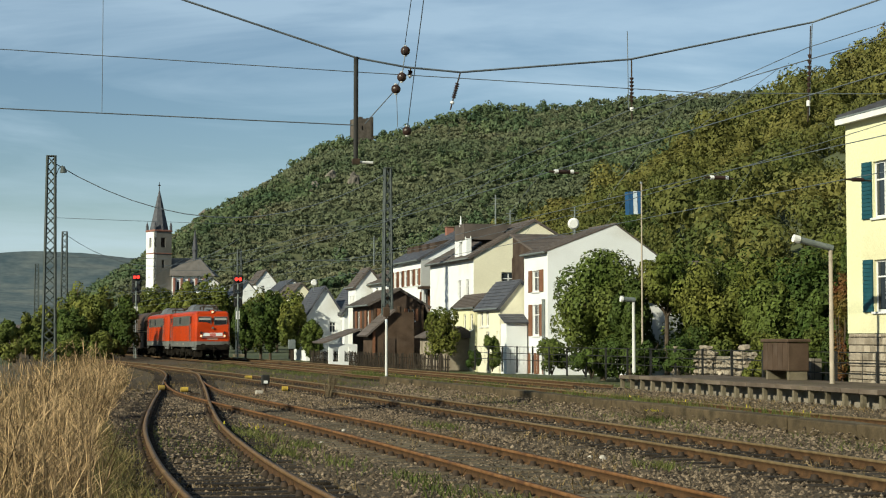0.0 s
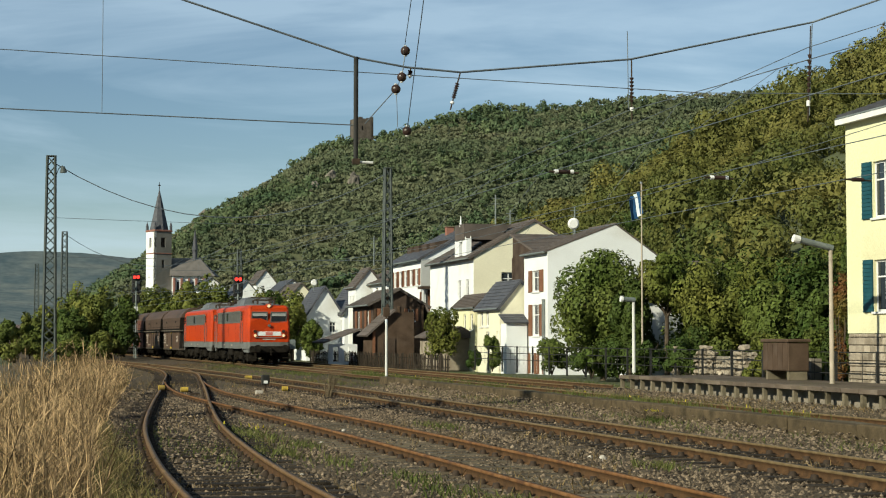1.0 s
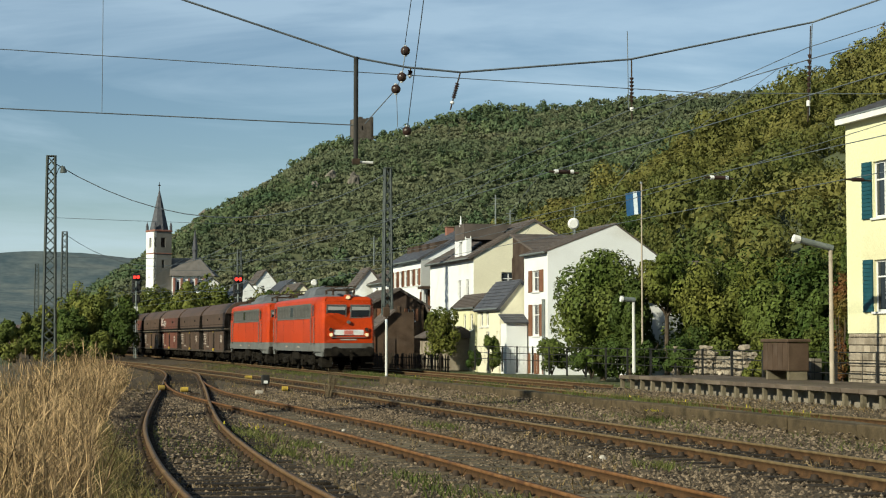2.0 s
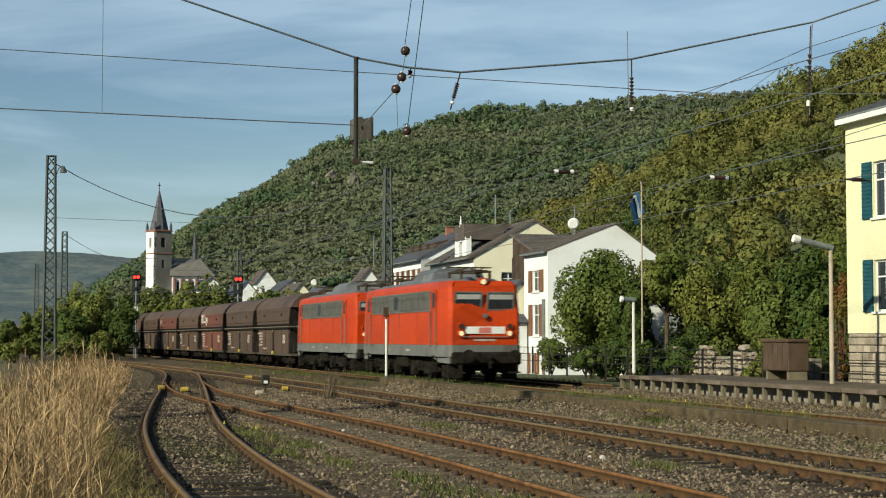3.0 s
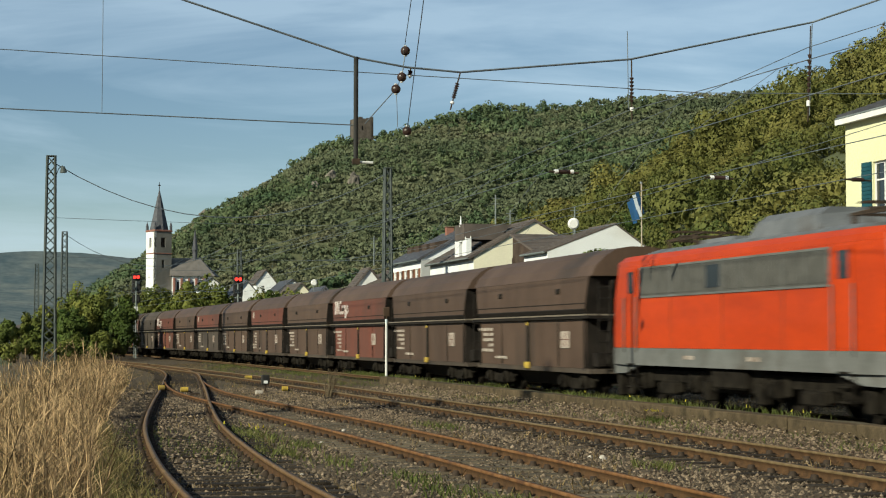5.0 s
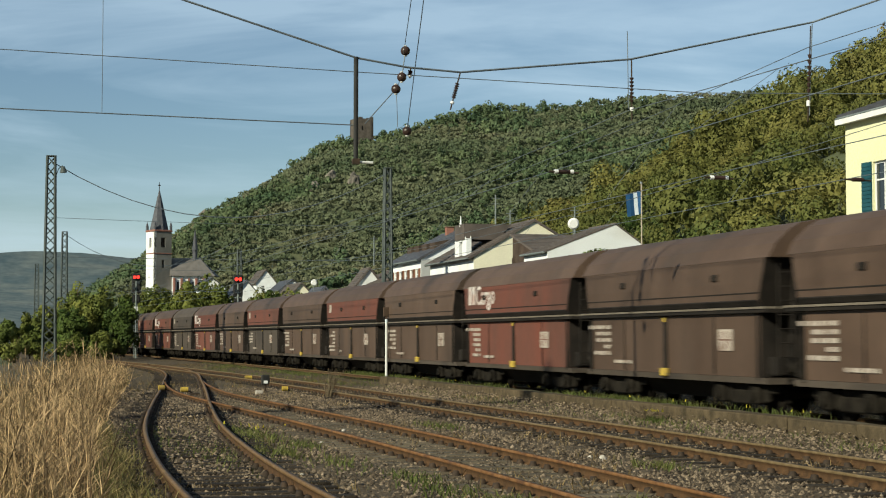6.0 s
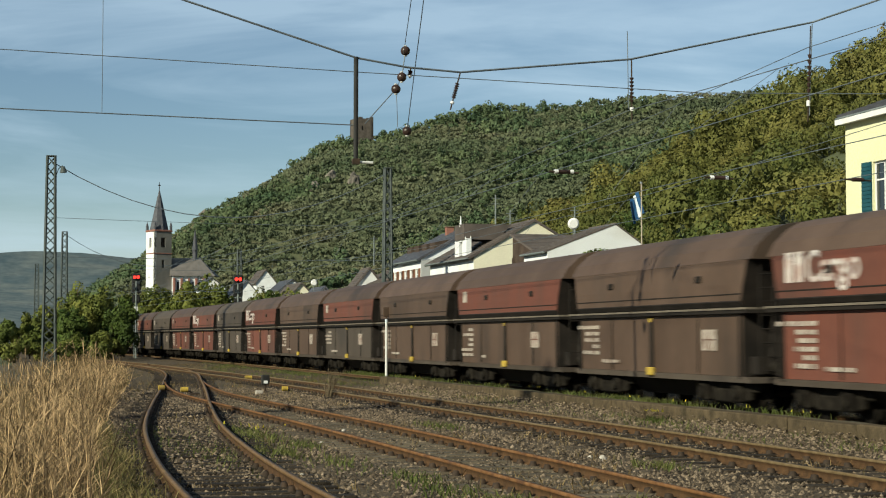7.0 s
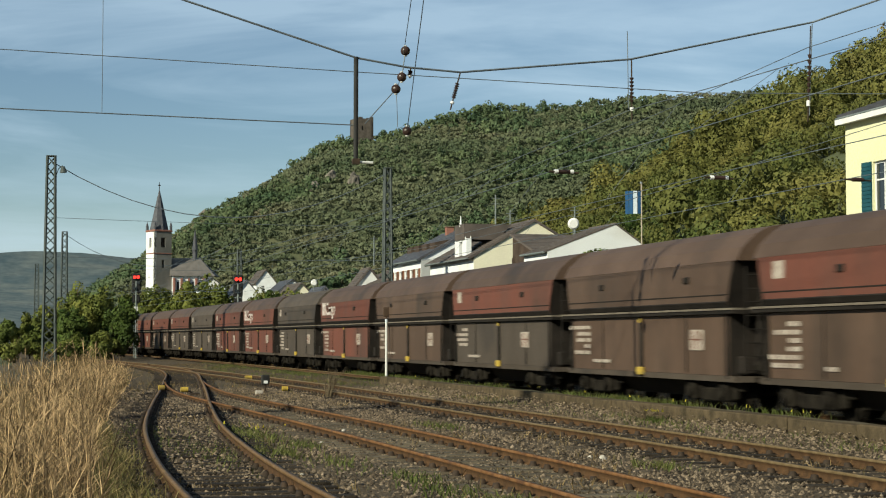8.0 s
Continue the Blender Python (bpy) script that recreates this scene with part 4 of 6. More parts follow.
def slope(name, parent, corners, thick, material, rows=0):
    """A roof slab: corners low near, low far, high far, high near; rows of tiles lie on it as low steps."""
    bm = bmesh.new()
    a, b, c, d = [Vector(p) for p in corners]
    n = (b - a).cross(d - a).normalized()
    if n.z < 0:
        n = -n
    steps = max(1, rows)
    ends = []
    for lo, hi in ((a, d), (b, c)):
        ring = [lo, hi]
        for k in range(steps - 1, -1, -1):
            ring += [lo.lerp(hi, (k + 1) / steps) + n * thick, lo.lerp(hi, k / steps) + n * (thick + 0.03)]
        ends.append([bm.verts.new(p) for p in ring])
    near, away = ends
    bm.faces.new(near)
    bm.faces.new(away[::-1])
    for i in range(len(near)):
        j = (i + 1) % len(near)
        bm.faces.new((near[j], near[i], away[i], away[j]))
    bmesh.ops.recalc_face_normals(bm, faces=bm.faces[:])
    return part(name, bm, material, parent)


def house(label, x0, x1, y0, y1, zb, west_z, ridge_x, ridge_z, east_z, walls, roof, west=(), south=(), over=0.3, shutter=None, south_material=None, rows=14, chimney=None, verge=None, thick=0.14):
    """A gabled house with its ridge along y; west faces the tracks, south faces back along the line."""
    top = empty("house", label=label, category="house", group="houses of the village")
    mw = Matrix.Translation((x0, y1, 0)) @ pose(0, 0, 0, 0, 0, -90)
    ms = Matrix.Translation((x0, y0, 0))
    me = Matrix.Translation((x1, y0, 0)) @ pose(0, 0, 0, 0, 0, 90)
    mn = Matrix.Translation((x1, y1, 0)) @ pose(0, 0, 0, 0, 0, 180)
    west = [(y1 - h[1], y1 - h[0], h[2], h[3]) for h in west]
    south = [(h[0] - x0, h[1] - x0, h[2], h[3]) for h in south]
    w = wall("wall", top, mw, y1 - y0, zb, west_z, west, walls)
    low = min(west_z, east_z)
    s = wall("wall", top, Matrix.Translation((0.006, -0.004, 0)) @ ms, x1 - x0 - 0.012, zb, low, south, south_material or walls, gable=(ridge_x - x0, ridge_z, west_z, east_z))
    wall("wall", top, me, y1 - y0, zb, east_z, [], walls)
    wall("wall", top, Matrix.Translation((-0.006, 0.004, 0)) @ mn, x1 - x0 - 0.012, zb, low, [], walls, gable=(x1 - ridge_x, ridge_z, east_z, west_z))
    for h in west:
        window(w, mw, h, shutter)
    for h in south:
        window(s, ms, h, shutter)
    ya, yb = (y0 - over, y1 + over) if verge is None else (y0 - verge, y1 + verge)
    k = (ridge_z - west_z) / (ridge_x - x0)
    slope("roof_slope", top, ((x0 - over, ya, west_z - over * k), (x0 - over, yb, west_z - over * k), (ridge_x, yb, ridge_z), (ridge_x, ya, ridge_z)), thick, roof, rows)
    k = (ridge_z - east_z) / (x1 - ridge_x)
    slope("roof_slope", top, ((x1 + over, ya, east_z - over * k), (x1 + over, yb, east_z - over * k), (ridge_x, yb, ridge_z), (ridge_x, ya, ridge_z)), thick, roof, rows)
    part("ridge_cap", rod(bmesh.new(), (ridge_x, ya, ridge_z + thick - 0.02), (ridge_x, yb, ridge_z + thick - 0.02), 0.08), roof, top)
    part("gutter", rod(bmesh.new(), (x0 - over - 0.05, ya, west_z - over * 0.3), (x0 - over - 0.05, yb, west_z - over * 0.3), 0.06), M["galvanised"], top)
    if chimney:
        cx, cy, cz = chimney
        c = part("chimney", boxed(cx - 0.3, cx + 0.3, cy - 0.25, cy + 0.25, cz - 1.6, cz, bevel=0.015), M["red_sandstone"], top)
        part("chimney_cap", boxed(cx - 0.36, cx + 0.36, cy - 0.31, cy + 0.31, cz, cz + 0.08), M["old_concrete"], c)
    return top


W, C, Y, G = M["plaster_white"], M["plaster_cream"], M["plaster_yellow"], M["plaster_grey"]
SLATE, BROWN = M["slate"], M["tile_brown"]

white_house = house("large white plastered gabled house with brown shutters", 29.5, 36.15, 88.3, 92.6, -0.5, 6.55, 33.55, 8.1, 6.3, W, BROWN,
                    west=[(89.7, 91.0, 4.35, 5.55), (89.7, 91.0, 1.85, 3.6), (89.2, 89.8, -0.3, 0.85), (90.7, 91.4, -0.3, 0.85)], shutter=M["shutter_brown"], over=0.18, verge=0.02, thick=0.07)
pipe = bmesh.new()
rod(pipe, (29.43, 88.75, -0.4), (29.43, 88.75, 3.9), 0.05)
rod(pipe, (29.43, 89.05, 0.0), (29.43, 89.05, 3.9), 0.04)
part("drainpipe", pipe, M["galvanised"], white_house)
link = empty("house", label="narrow white link house under a brown lean roof with dark wall strips", category="house", group="houses of the village")
wall("wall", link, Matrix.Translation((30.45, 97.6, 0)) @ pose(0, 0, 0, 0, 0, -90), 4.9, -0.5, 6.6, [(0.5, 1.2, 1.0, 2.2)], W)
wall("wall", link, Matrix.Translation((37.0, 97.6, 0)) @ pose(0, 0, 0, 0, 0, 180), 6.5, -0.5, 7.9, [], W)
# west wall is dark above, with two dark upright strips
bmesh_link = prism(bmesh.new(), [(92.75, 5.0), (97.62, 5.0), (97.62, 7.9), (92.75, 6.6)], -30.44, -30.36)
bmesh.ops.rotate(bmesh_link, verts=bmesh_link.verts[:], cent=(0, 0, 0), matrix=Matrix.Rotation(math.pi / 2, 3, "Z"))
for v in bmesh_link.verts:
    v.co.y = abs(v.co.y)
    v.co.x = abs(v.co.x)
bmesh.ops.recalc_face_normals(bmesh_link, faces=bmesh_link.faces[:])
part("upper_cladding", bmesh_link, M["timber"], link, "dark upper part of the west wall")
slope("roof_slope", link, ((30.2, 92.66, 6.64), (36.9, 92.66, 6.64), (36.9, 97.8, 8.0), (30.2, 97.8, 8.0)), 0.12, BROWN, 12)
for y, z in ((97.5, 6.6), (95.4, 6.6)):
    part("corner_board", boxed(30.3, 30.44, y - 0.22, y + 0.1, -0.3, z), M["timber"], link)
cream = house("tall cream plastered house with a steep gable", 30.0, 38.6, 105.1, 116.5, -0.5, 7.05, 34.2, 9.42, 6.9, W, BROWN,
              west=[(106.2, 107.0, 4.3, 5.6), (108.2, 109.0, 4.3, 5.6), (106.2, 107.0, 1.6, 2.9), (108.2, 109.0, 1.6, 2.9)],
              south=[(31.9, 32.9, 4.75, 6.05)], over=0.35, verge=0.12, south_material=C)
gable = wall("dormer_gable", cream, Matrix.Translation((29.96, 109.6, 0)) @ pose(0, 0, 0, 0, 0, -90), 2.9, 7.0, 8.35, [(1.05, 1.85, 7.2, 8.2)], W, gable=(1.45, 9.25, 8.35, 8.35))
part("dormer_roof", prism(bmesh.new(), [(29.9, 8.3), (29.9, 9.35), (33.2, 9.35), (32.2, 8.3)], 107.0, 109.4), BROWN, cream)
part("finial", rod(bmesh.new(), (29.98, 108.15, 9.2), (29.98, 108.15, 9.95), 0.1, 0.02), W, cream)
grey = house("white and grey plastered house under a slate roof", 30.0, 38.8, 119.2, 129.6, -0.5, 7.55, 34.3, 9.9, 7.4, W, SLATE,
             west=[(119.9 + k * 1.75, 120.9 + k * 1.75, 5.65, 6.85) for k in range(5)] + [(121, 122, 2.6, 4.2), (124, 125, 2.6, 4.2)],
             south=[(30.2, 30.75, 3.3, 5.1), (31.1, 32.25, 3.0, 5.25)], over=0.3, verge=0.15, shutter=M["shutter_brown"], chimney=(34.0, 126.0, 10.4))
part("upper_cladding", boxed(29.98, 38.82, 119.06, 119.19, 5.55, 7.5), G, grey, "grey upper wall cladding")
part("balcony", boxed(29.8, 33.0, 118.0, 119.15, 2.45, 2.65), M["old_concrete"], grey)
part("balcony_parapet", boxed(30.5, 32.2, 117.98, 118.1, 2.66, 3.1), M["white_paint"], grey)
part("canopy", boxed(29.7, 33.2, 117.9, 119.04, 5.3, 5.5), M["timber"], grey, "dark canopy over the balcony")
for x in (29.85, 30.95, 32.4):
    part("balcony_post", boxed(x - 0.07, x + 0.07, 118.0, 118.14, 2.66, 5.29), M["white_paint"], grey)
for y in (120.6, 123.0, 125.4, 127.8):
    part("dormer", prism(bmesh.new(), [(31.2, 8.3), (31.2, 8.85), (33.4, 9.25), (32.6, 8.3)], y - 0.7, y + 0.7), M["timber"], grey, "dark shed dormer")
rail = bmesh.new()
for k in range(11):
    rod(rail, (29.9 + k * 0.31, 118.05, 2.65), (29.9 + k * 0.31, 118.05, 3.5), 0.02, n=5)
rod(rail, (29.9, 118.05, 3.5), (33.0, 118.05, 3.5), 0.03, n=6)
part("balcony_rail", rail, M["white_paint"], grey)
house("white village house with rows of small windows", 30.2, 37.5, 131.4, 146.5, -0.5, 6.25, 33.6, 7.6, 6.2, W, BROWN,
      west=[(132.4 + k * 2.1, 133.4 + k * 2.1, z, z + 1.15) for k in range(7) for z in (4.7, 2.3)], shutter=None)
peak = house("small white gabled house", 28.9, 31.3, 137.4, 140.4, -0.5, 6.0, 30.1, 7.5, 6.0, W, BROWN, over=0.15, rows=8, south=[(29.4, 29.9, 4.2, 5.2), (30.3, 30.8, 4.2, 5.2), (29.4, 29.9, 2.4, 3.4), (30.3, 30.8, 2.4, 3.4)], west=[(138, 138.6, 4.4, 5.3), (139.2, 139.8, 4.4, 5.3)])
house("white house with a steep blue-grey slate roof", 27.0, 30.4, 150.0, 156.5, -0.5, 3.7, 28.7, 6.3, 3.7, W, SLATE, south=[(27.6, 28.2, 2.2, 3.2), (29.1, 29.7, 2.2, 3.2)], over=0.25)
house("low white house with a slate roof", 30.2, 33.4, 148.5, 156.0, -0.5, 4.1, 31.8, 6.4, 4.1, W, SLATE, south=[(30.8, 31.4, 2.2, 3.2), (32.2, 32.8, 2.2, 3.2)], west=[(149.5, 150.2, 2.4, 3.4), (152, 152.7, 2.4, 3.4)], over=0.25)
barn = house("dark timber barn with a low brown roof", 24.45, 28.0, 110.5, 117.2, -0.4, 4.05, 26.25, 4.95, 3.95, M["timber"], BROWN,
             south=[(25.0, 25.5, 2.9, 3.7), (26.9, 27.35, 2.9, 3.7)], west=[(111.6, 112.5, 2.3, 3.6), (114.6, 115.6, 2.3, 3.6)], over=0.4, verge=0.3, shutter=M["shutter_brown"], south_material=M["timber"])
for k in range(5):
    part("timber_post", boxed(24.5 + k * 0.83, 24.64 + k * 0.83, 110.42, 110.49, -0.3, 3.9), M["crate"], barn)
part("timber_rail", boxed(24.5, 27.95, 110.41, 110.488, 2.4, 2.55), M["crate"], barn)
slope("side_roof", barn, ((28.95, 110.2, 2.0), (28.95, 117.2, 2.0), (28.05, 117.2, 3.85), (28.05, 110.2, 3.85)), 0.1, BROWN, 6)
porch = empty("lean_to", label="dark boarded lean-to with a steep brown roof", category="shed")
part("wall", prism(bmesh.new(), [(23.75, -0.35), (26.6, -0.35), (26.6, 3.45), (25.2, 3.4), (23.75, 2.1)], 107.6, 110.3), M["crate"], porch)
slope("roof_slope", porch, ((23.35, 107.3, 1.8), (23.35, 110.35, 1.8), (25.3, 110.35, 3.55), (25.3, 107.3, 3.55)), 0.1, BROWN, 6)
part("timber_post", boxed(23.78, 23.95, 107.5, 107.59, -0.3, 2.2), M["shutter_brown"], porch)
part("door", boxed(24.5, 25.3, 107.53, 107.59, -0.3, 1.7), M["timber"], porch)
lean = empty("lean_to", label="low lean-to with a brown roof and pale posts", category="shed")
wall("wall", lean, Matrix.Translation((21.9, 113.0, 0)), 2.0, -0.3, 1.3, [(0.3, 0.7, 0.1, 1.1), (1.1, 1.5, 0.1, 1.1)], W, thick=0.2)
slope("roof_slope", lean, ((21.5, 112.6, 1.35), (21.5, 117, 1.35), (24.2, 117, 2.3), (24.2, 112.6, 2.3)), 0.1, BROWN, 6)
annex = house("narrow cream house with a lean slate roof", 28.1, 29.9, 92.9, 97.6, -0.5, 3.45, 29.35, 4.95, 4.4, M["plaster_cream"], SLATE,
              south=[(28.6, 29.1, 0.2, 1.6)],
              west=[(95.2, 95.8, 2.4, 3.4), (96.4, 97.0, 2.4, 3.4), (93.0, 93.6, 0.9, 2.1), (95.0, 95.7, 0.9, 2.1)], over=0.15, rows=8)
slope("porch_roof", annex, ((28.0, 91.6, 2.55), (29.5, 91.6, 2.55), (29.5, 92.88, 3.05), (28.0, 92.88, 3.05)), 0.08, SLATE, 4)
part("porch_wall", boxed(28.15, 29.4, 91.75, 92.88, -0.4, 2.55), W, annex, "white porch wall")
house("small yellow outhouse beside the cream house", 28.2, 29.9, 98.4, 103.5, -0.5, 3.6, 29.0, 4.3, 3.6, Y, BROWN, west=[(99.0, 99.6, 2.2, 3.2), (100.6, 101.2, 2.2, 3.2)], over=0.12, rows=8)
shed = empty("garden_shed", label="brown brick garden shed with a flat roof", category="shed")
part("wall", boxed(26.6, 28.6, 99.8, 106.0, -0.3, 1.7, bevel=0.02), M["stone_wall"], shed)
part("roof", prism(bmesh.new(), [(26.3, 1.705), (26.3, 1.82), (27.6, 2.45), (28.8, 1.82), (28.8, 1.705)], 99.5, 106.3), M["tile_brown"], shed, "brown hipped roof")
house("white garden house half hidden by trees", 32.2, 38.0, 80.0, 86.0, -0.3, 3.7, 35.6, 5.6, 4.2, W, BROWN, west=[(81.5, 82.3, 2.0, 3.2)], over=0.25)
# houses farther up the village
house("distant white half-timbered house", 33.0, 38.0, 290, 300, 3, 10.2, 35.5, 12.2, 10.2, W, SLATE, west=[(292 + k * 2, 293 + k * 2, 8, 9.6) for k in range(4)], south=[(33.6 + k * 1.1, 34.2 + k * 1.1, 8, 9.6) for k in range(4)])
house("distant house with a blue-grey slate roof", 38.6, 43.6, 286, 300, 3, 8.6, 41.0, 11.6, 8.6, W, SLATE, south=[(39.4, 40.1, 6.6, 7.9), (41.2, 41.9, 6.6, 7.9), (42.4, 43.1, 6.6, 7.9)])
house("distant pale gabled house on the slope", 50.4, 54.5, 338, 350, 5, 13.0, 52.4, 15.6, 13.0, W, BROWN, south=[(51.5, 52.2, 11.2, 12.4)])
house("distant low house with white gable", 48.8, 53.2, 298, 312, 3, 10.4, 51.0, 12.2, 10.4, W, SLATE, south=[(49.6, 50.2, 8.6, 9.8), (51.2, 51.8, 8.6, 9.8)])
house("distant house with a grey roof", 44.5, 48.2, 262, 276, 1, 8.4, 46.3, 10.4, 8.4, C, BROWN, south=[(45.2, 45.8, 6.6, 7.8), (46.6, 47.2, 6.6, 7.8)])

# yellow house beside the platform
yellow = house("tall pale yellow plastered house with teal shutters", 27.0, 37.0, 30.0, 49.7, 1.86, 9.0, 32.0, 10.72, 9.0, Y, SLATE,
               west=[(46.75, 47.95, 5.55, 7.35), (46.75, 47.95, 2.55, 4.2), (42.7, 43.9, 5.55, 7.35), (42.7, 43.9, 2.55, 4.2)], shutter=M["shutter_teal"], over=0.2, verge=0.14, chimney=(28.75, 47.6, 11.0))
part("fascia", boxed(26.70, 26.78, 29.7, 49.86, 8.74, 8.93), M["white_paint"], yellow, "white eaves board")
part("soffit", boxed(26.78, 26.995, 29.7, 49.86, 8.76, 8.82), M["white_paint"], yellow)
base = part("stone_base", boxed(27.03, 37.0, 30.0, 49.66, -0.3, 1.855), M["mortar"], yellow, "rubble stone base")
rng = random.Random(12)
z = -0.2
while z < 1.75:
    h = rng.uniform(0.16, 0.28)
    y = 44.0
    while y < 49.55:
        w = rng.uniform(0.22, 0.5)
        part("stone", boxed(26.97, 27.06, y + 0.015, min(y + w, 49.66) - 0.015, z + 0.012, min(z + h, 1.85) - 0.012, bevel=0.02), M["stone_wall"], base)
        y += w
    z += h

# ---- church and castle ----
church = empty("church", pose(41.1, 452, 0, 0, 0, 21) @ Matrix.Diagonal((0.9, 0.9, 1, 1)), "pale stone gothic church with slate spire and red-striped nave", "church")


def church_parts():
    st, sl = M["church_stone_shaded"], SLATE
    mS = Matrix.Translation((-2.8, -2.8, 0))
    # shade is in the south face's darker stone, sunlight in the west face's white
    tower = wall("wall", church, mS, 5.6, 0, 30.2, [(2.1, 3.5, 26.0, 28.6), (2.4, 3.2, 20.5, 22.6)], st, thick=0.6)
    wall("wall", church, Matrix.Translation((-2.8, 2.8, 0)) @ pose(0, 0, 0, 0, 0, -90), 5.6, 0, 30.2, [(2.1, 3.5, 26.0, 28.6)], W, thick=0.6)
    part("core", boxed(-2.2, 2.79, -2.2, 2.8, 0, 30.1), M["timber"], church)
    part("cornice", boxed(-3.0, 3.0, -3.0, 3.0, 30.2, 30.7, bevel=0.1), M["red_sandstone"], church)
    part("string_course", boxed(-2.92, 2.92, -2.92, 2.92, 24.2, 24.5, bevel=0.05), M["red_sandstone"], church)
    bm = bmesh.new()
    bmesh.ops.create_cone(bm, cap_ends=True, segments=8, radius1=2.95, radius2=0.1, depth=11.0, matrix=Matrix.Translation((0, 0, 36.2)))
    spire = part("spire", bm, sl, church, "slate spire")
    cross = bmesh.new()
    rod(cross, (0, 0, 41.5), (0, 0, 43.6), 0.1)
    rod(cross, (-0.5, 0, 42.8), (0.5, 0, 42.8), 0.08)
    part("cross", cross, M["black_iron"], spire)
    for x in (-2.6, 2.6):
        for y in (-2.6, 2.6):
            bm = bmesh.new()
            rod(bm, (x, y, 30.6), (x, y, 31.6), 0.42)
            rod(bm, (x, y, 31.6), (x, y, 33.0), 0.48, 0.03)
            part("corner_turret", bm, sl, church)
    # the nave stands south-east of the tower, nearly square to the valley
    turn = pose(1.2, -2.0, 0, 0, 0, -17)
    nave = part("nave_wall", boxed(1.9, 14.2, -1.5, 8, 0, 18.39), W, church)
    nave.matrix_basis = turn
    for k in range(6):
        x = 2.4 + k * 2.2
        pier = part("buttress", boxed(x - 0.34, x + 0.34, -2.1, -1.52, 0, 17.8, bevel=0.08), M["red_sandstone"], church)
        pier.matrix_basis = turn
        part("nave_window", boxed(x + 0.75, x + 1.45, -1.56, -1.48, 13.0, 16.8), M["glass"], nave)
    roof = bmesh.new()
    low = [roof.verts.new(p) for p in ((1.2, -2.3, 18.4), (14.6, -2.3, 18.4), (17.0, 3.2, 18.4), (14.6, 8.6, 18.4), (1.2, 8.6, 18.4))]
    high = [roof.verts.new(p) for p in ((1.6, 3.2, 23.4), (11.0, 3.2, 23.4))]
    for ring in ((low[0], low[1], high[1], high[0]), (low[1], low[2], high[1]), (low[2], low[3], high[1]), (low[3], low[4], high[0], high[1]), (low[4], low[0], high[0]), low[::-1]):
        roof.faces.new(ring)
    bmesh.ops.recalc_face_normals(roof, faces=roof.faces[:])
    part("nave_roof", roof, M["old_slate"], church, "steep grey-brown nave roof").matrix_basis = turn
    bm = bmesh.new()
    rod(bm, (9.4, 3.2, 22.6), (9.4, 3.2, 25.6), 0.75)
    rod(bm, (9.4, 3.2, 25.6), (9.4, 3.2, 31.4), 0.95, 0.05)
    part("ridge_turret", bm, sl, church).matrix_basis = turn


church_parts()

castle = empty("castle_tower", pose(194, 906, 0, 0, 0, 6), "ruined square stone castle tower on the hilltop", "tower")
wall("wall", castle, Matrix.Translation((-5.4, -5, 0)), 10.4, 100, 123.6, [(3.5, 4.5, 117, 119.5)], M["ruin"], thick=1.2)
wall("wall", castle, Matrix.Translation((-5.4, 5, 0)) @ pose(0, 0, 0, 0, 0, -90), 10.0, 100, 123.6, [], M["ruin"], thick=1.2)
wall("wall", castle, Matrix.Translation((5, -5, 0)) @ pose(0, 0, 0, 0, 0, 90), 10.0, 100, 122.4, [], M["ruin"], thick=1.2)
wall("wall", castle, Matrix.Translation((5, 5, 0)) @ pose(0, 0, 0, 0, 0, 180), 10.4, 100, 123.0, [], M["ruin"], thick=1.2)
for k, h in ((0, 0.5), (1, 0.9), (3, 0.4), (4, 1.2)):
    part("broken_parapet", boxed(-5.4 + k * 2.1, -3.4 + k * 2.1, -5, -4, 123.6, 123.6 + h, bevel=0.15), M["ruin"], castle)

# ---- masts, wires and signals ----


def lattice_mast(x, y, z, wide=0.62, lamp=False):
    top = empty("lattice_mast", label="grey-green steel lattice overhead line mast", category="mast", group="overhead line masts")
    a, b = wide / 2, wide * 0.3
    for sx in (-1, 1):
        for sy in (-1, 1):
            part("leg", bar(bmesh.new(), (x + sx * a, y + sy * a, -0.4), (x + sx * b, y + sy * b, z), 0.12), M["mast_steel"], top)
    brace = bmesh.new()
    n = int(z / 0.62)
    for k in range(n):
        z0, z1 = z * k / n, z * (k + 1) / n
        r0, r1 = a + (b - a) * k / n, a + (b - a) * (k + 1) / n
        s = 1 if k % 2 else -1
        bar(brace, (x - s * r0, y - r0, z0), (x + s * r1, y - r1, z1), 0.075)
        bar(brace, (x - r0, y - s * r0, z0), (x - r1, y + s * r1, z1), 0.075)
        bar(brace, (x + r0, y + s * r0, z0), (x + r1, y - s * r1, z1), 0.075)
        bar(brace, (x + s * r0, y + r0, z0), (x - s * r1, y + r1, z1), 0.075)
    part("bracing", brace, M["mast_steel"], top)
    part("foot", boxed(x - 0.6, x + 0.6, y - 0.6, y + 0.6, -0.5, -0.05, bevel=0.04), M["old_concrete"], top)
    part("head_plate", boxed(x - b - 0.08, x + b + 0.08, y - b - 0.08, y + b + 0.08, z, z + 0.06), M["mast_steel"], top)
    if lamp:
        arm = chain(bmesh.new(), [(x + 0.2, y - 0.2, z - 1.6), (x + 0.45, y - 0.3, z - 0.8), (x + 0.7, y - 0.4, z - 0.6)], 0.035)
        arm = part("lamp_arm", arm, M["mast_steel"], top)
        bm = bmesh.new()
        rod(bm, (x + 0.72, y - 0.4, z - 0.65), (x + 0.76, y - 0.4, z - 1.05), 0.1, 0.24, n=14)
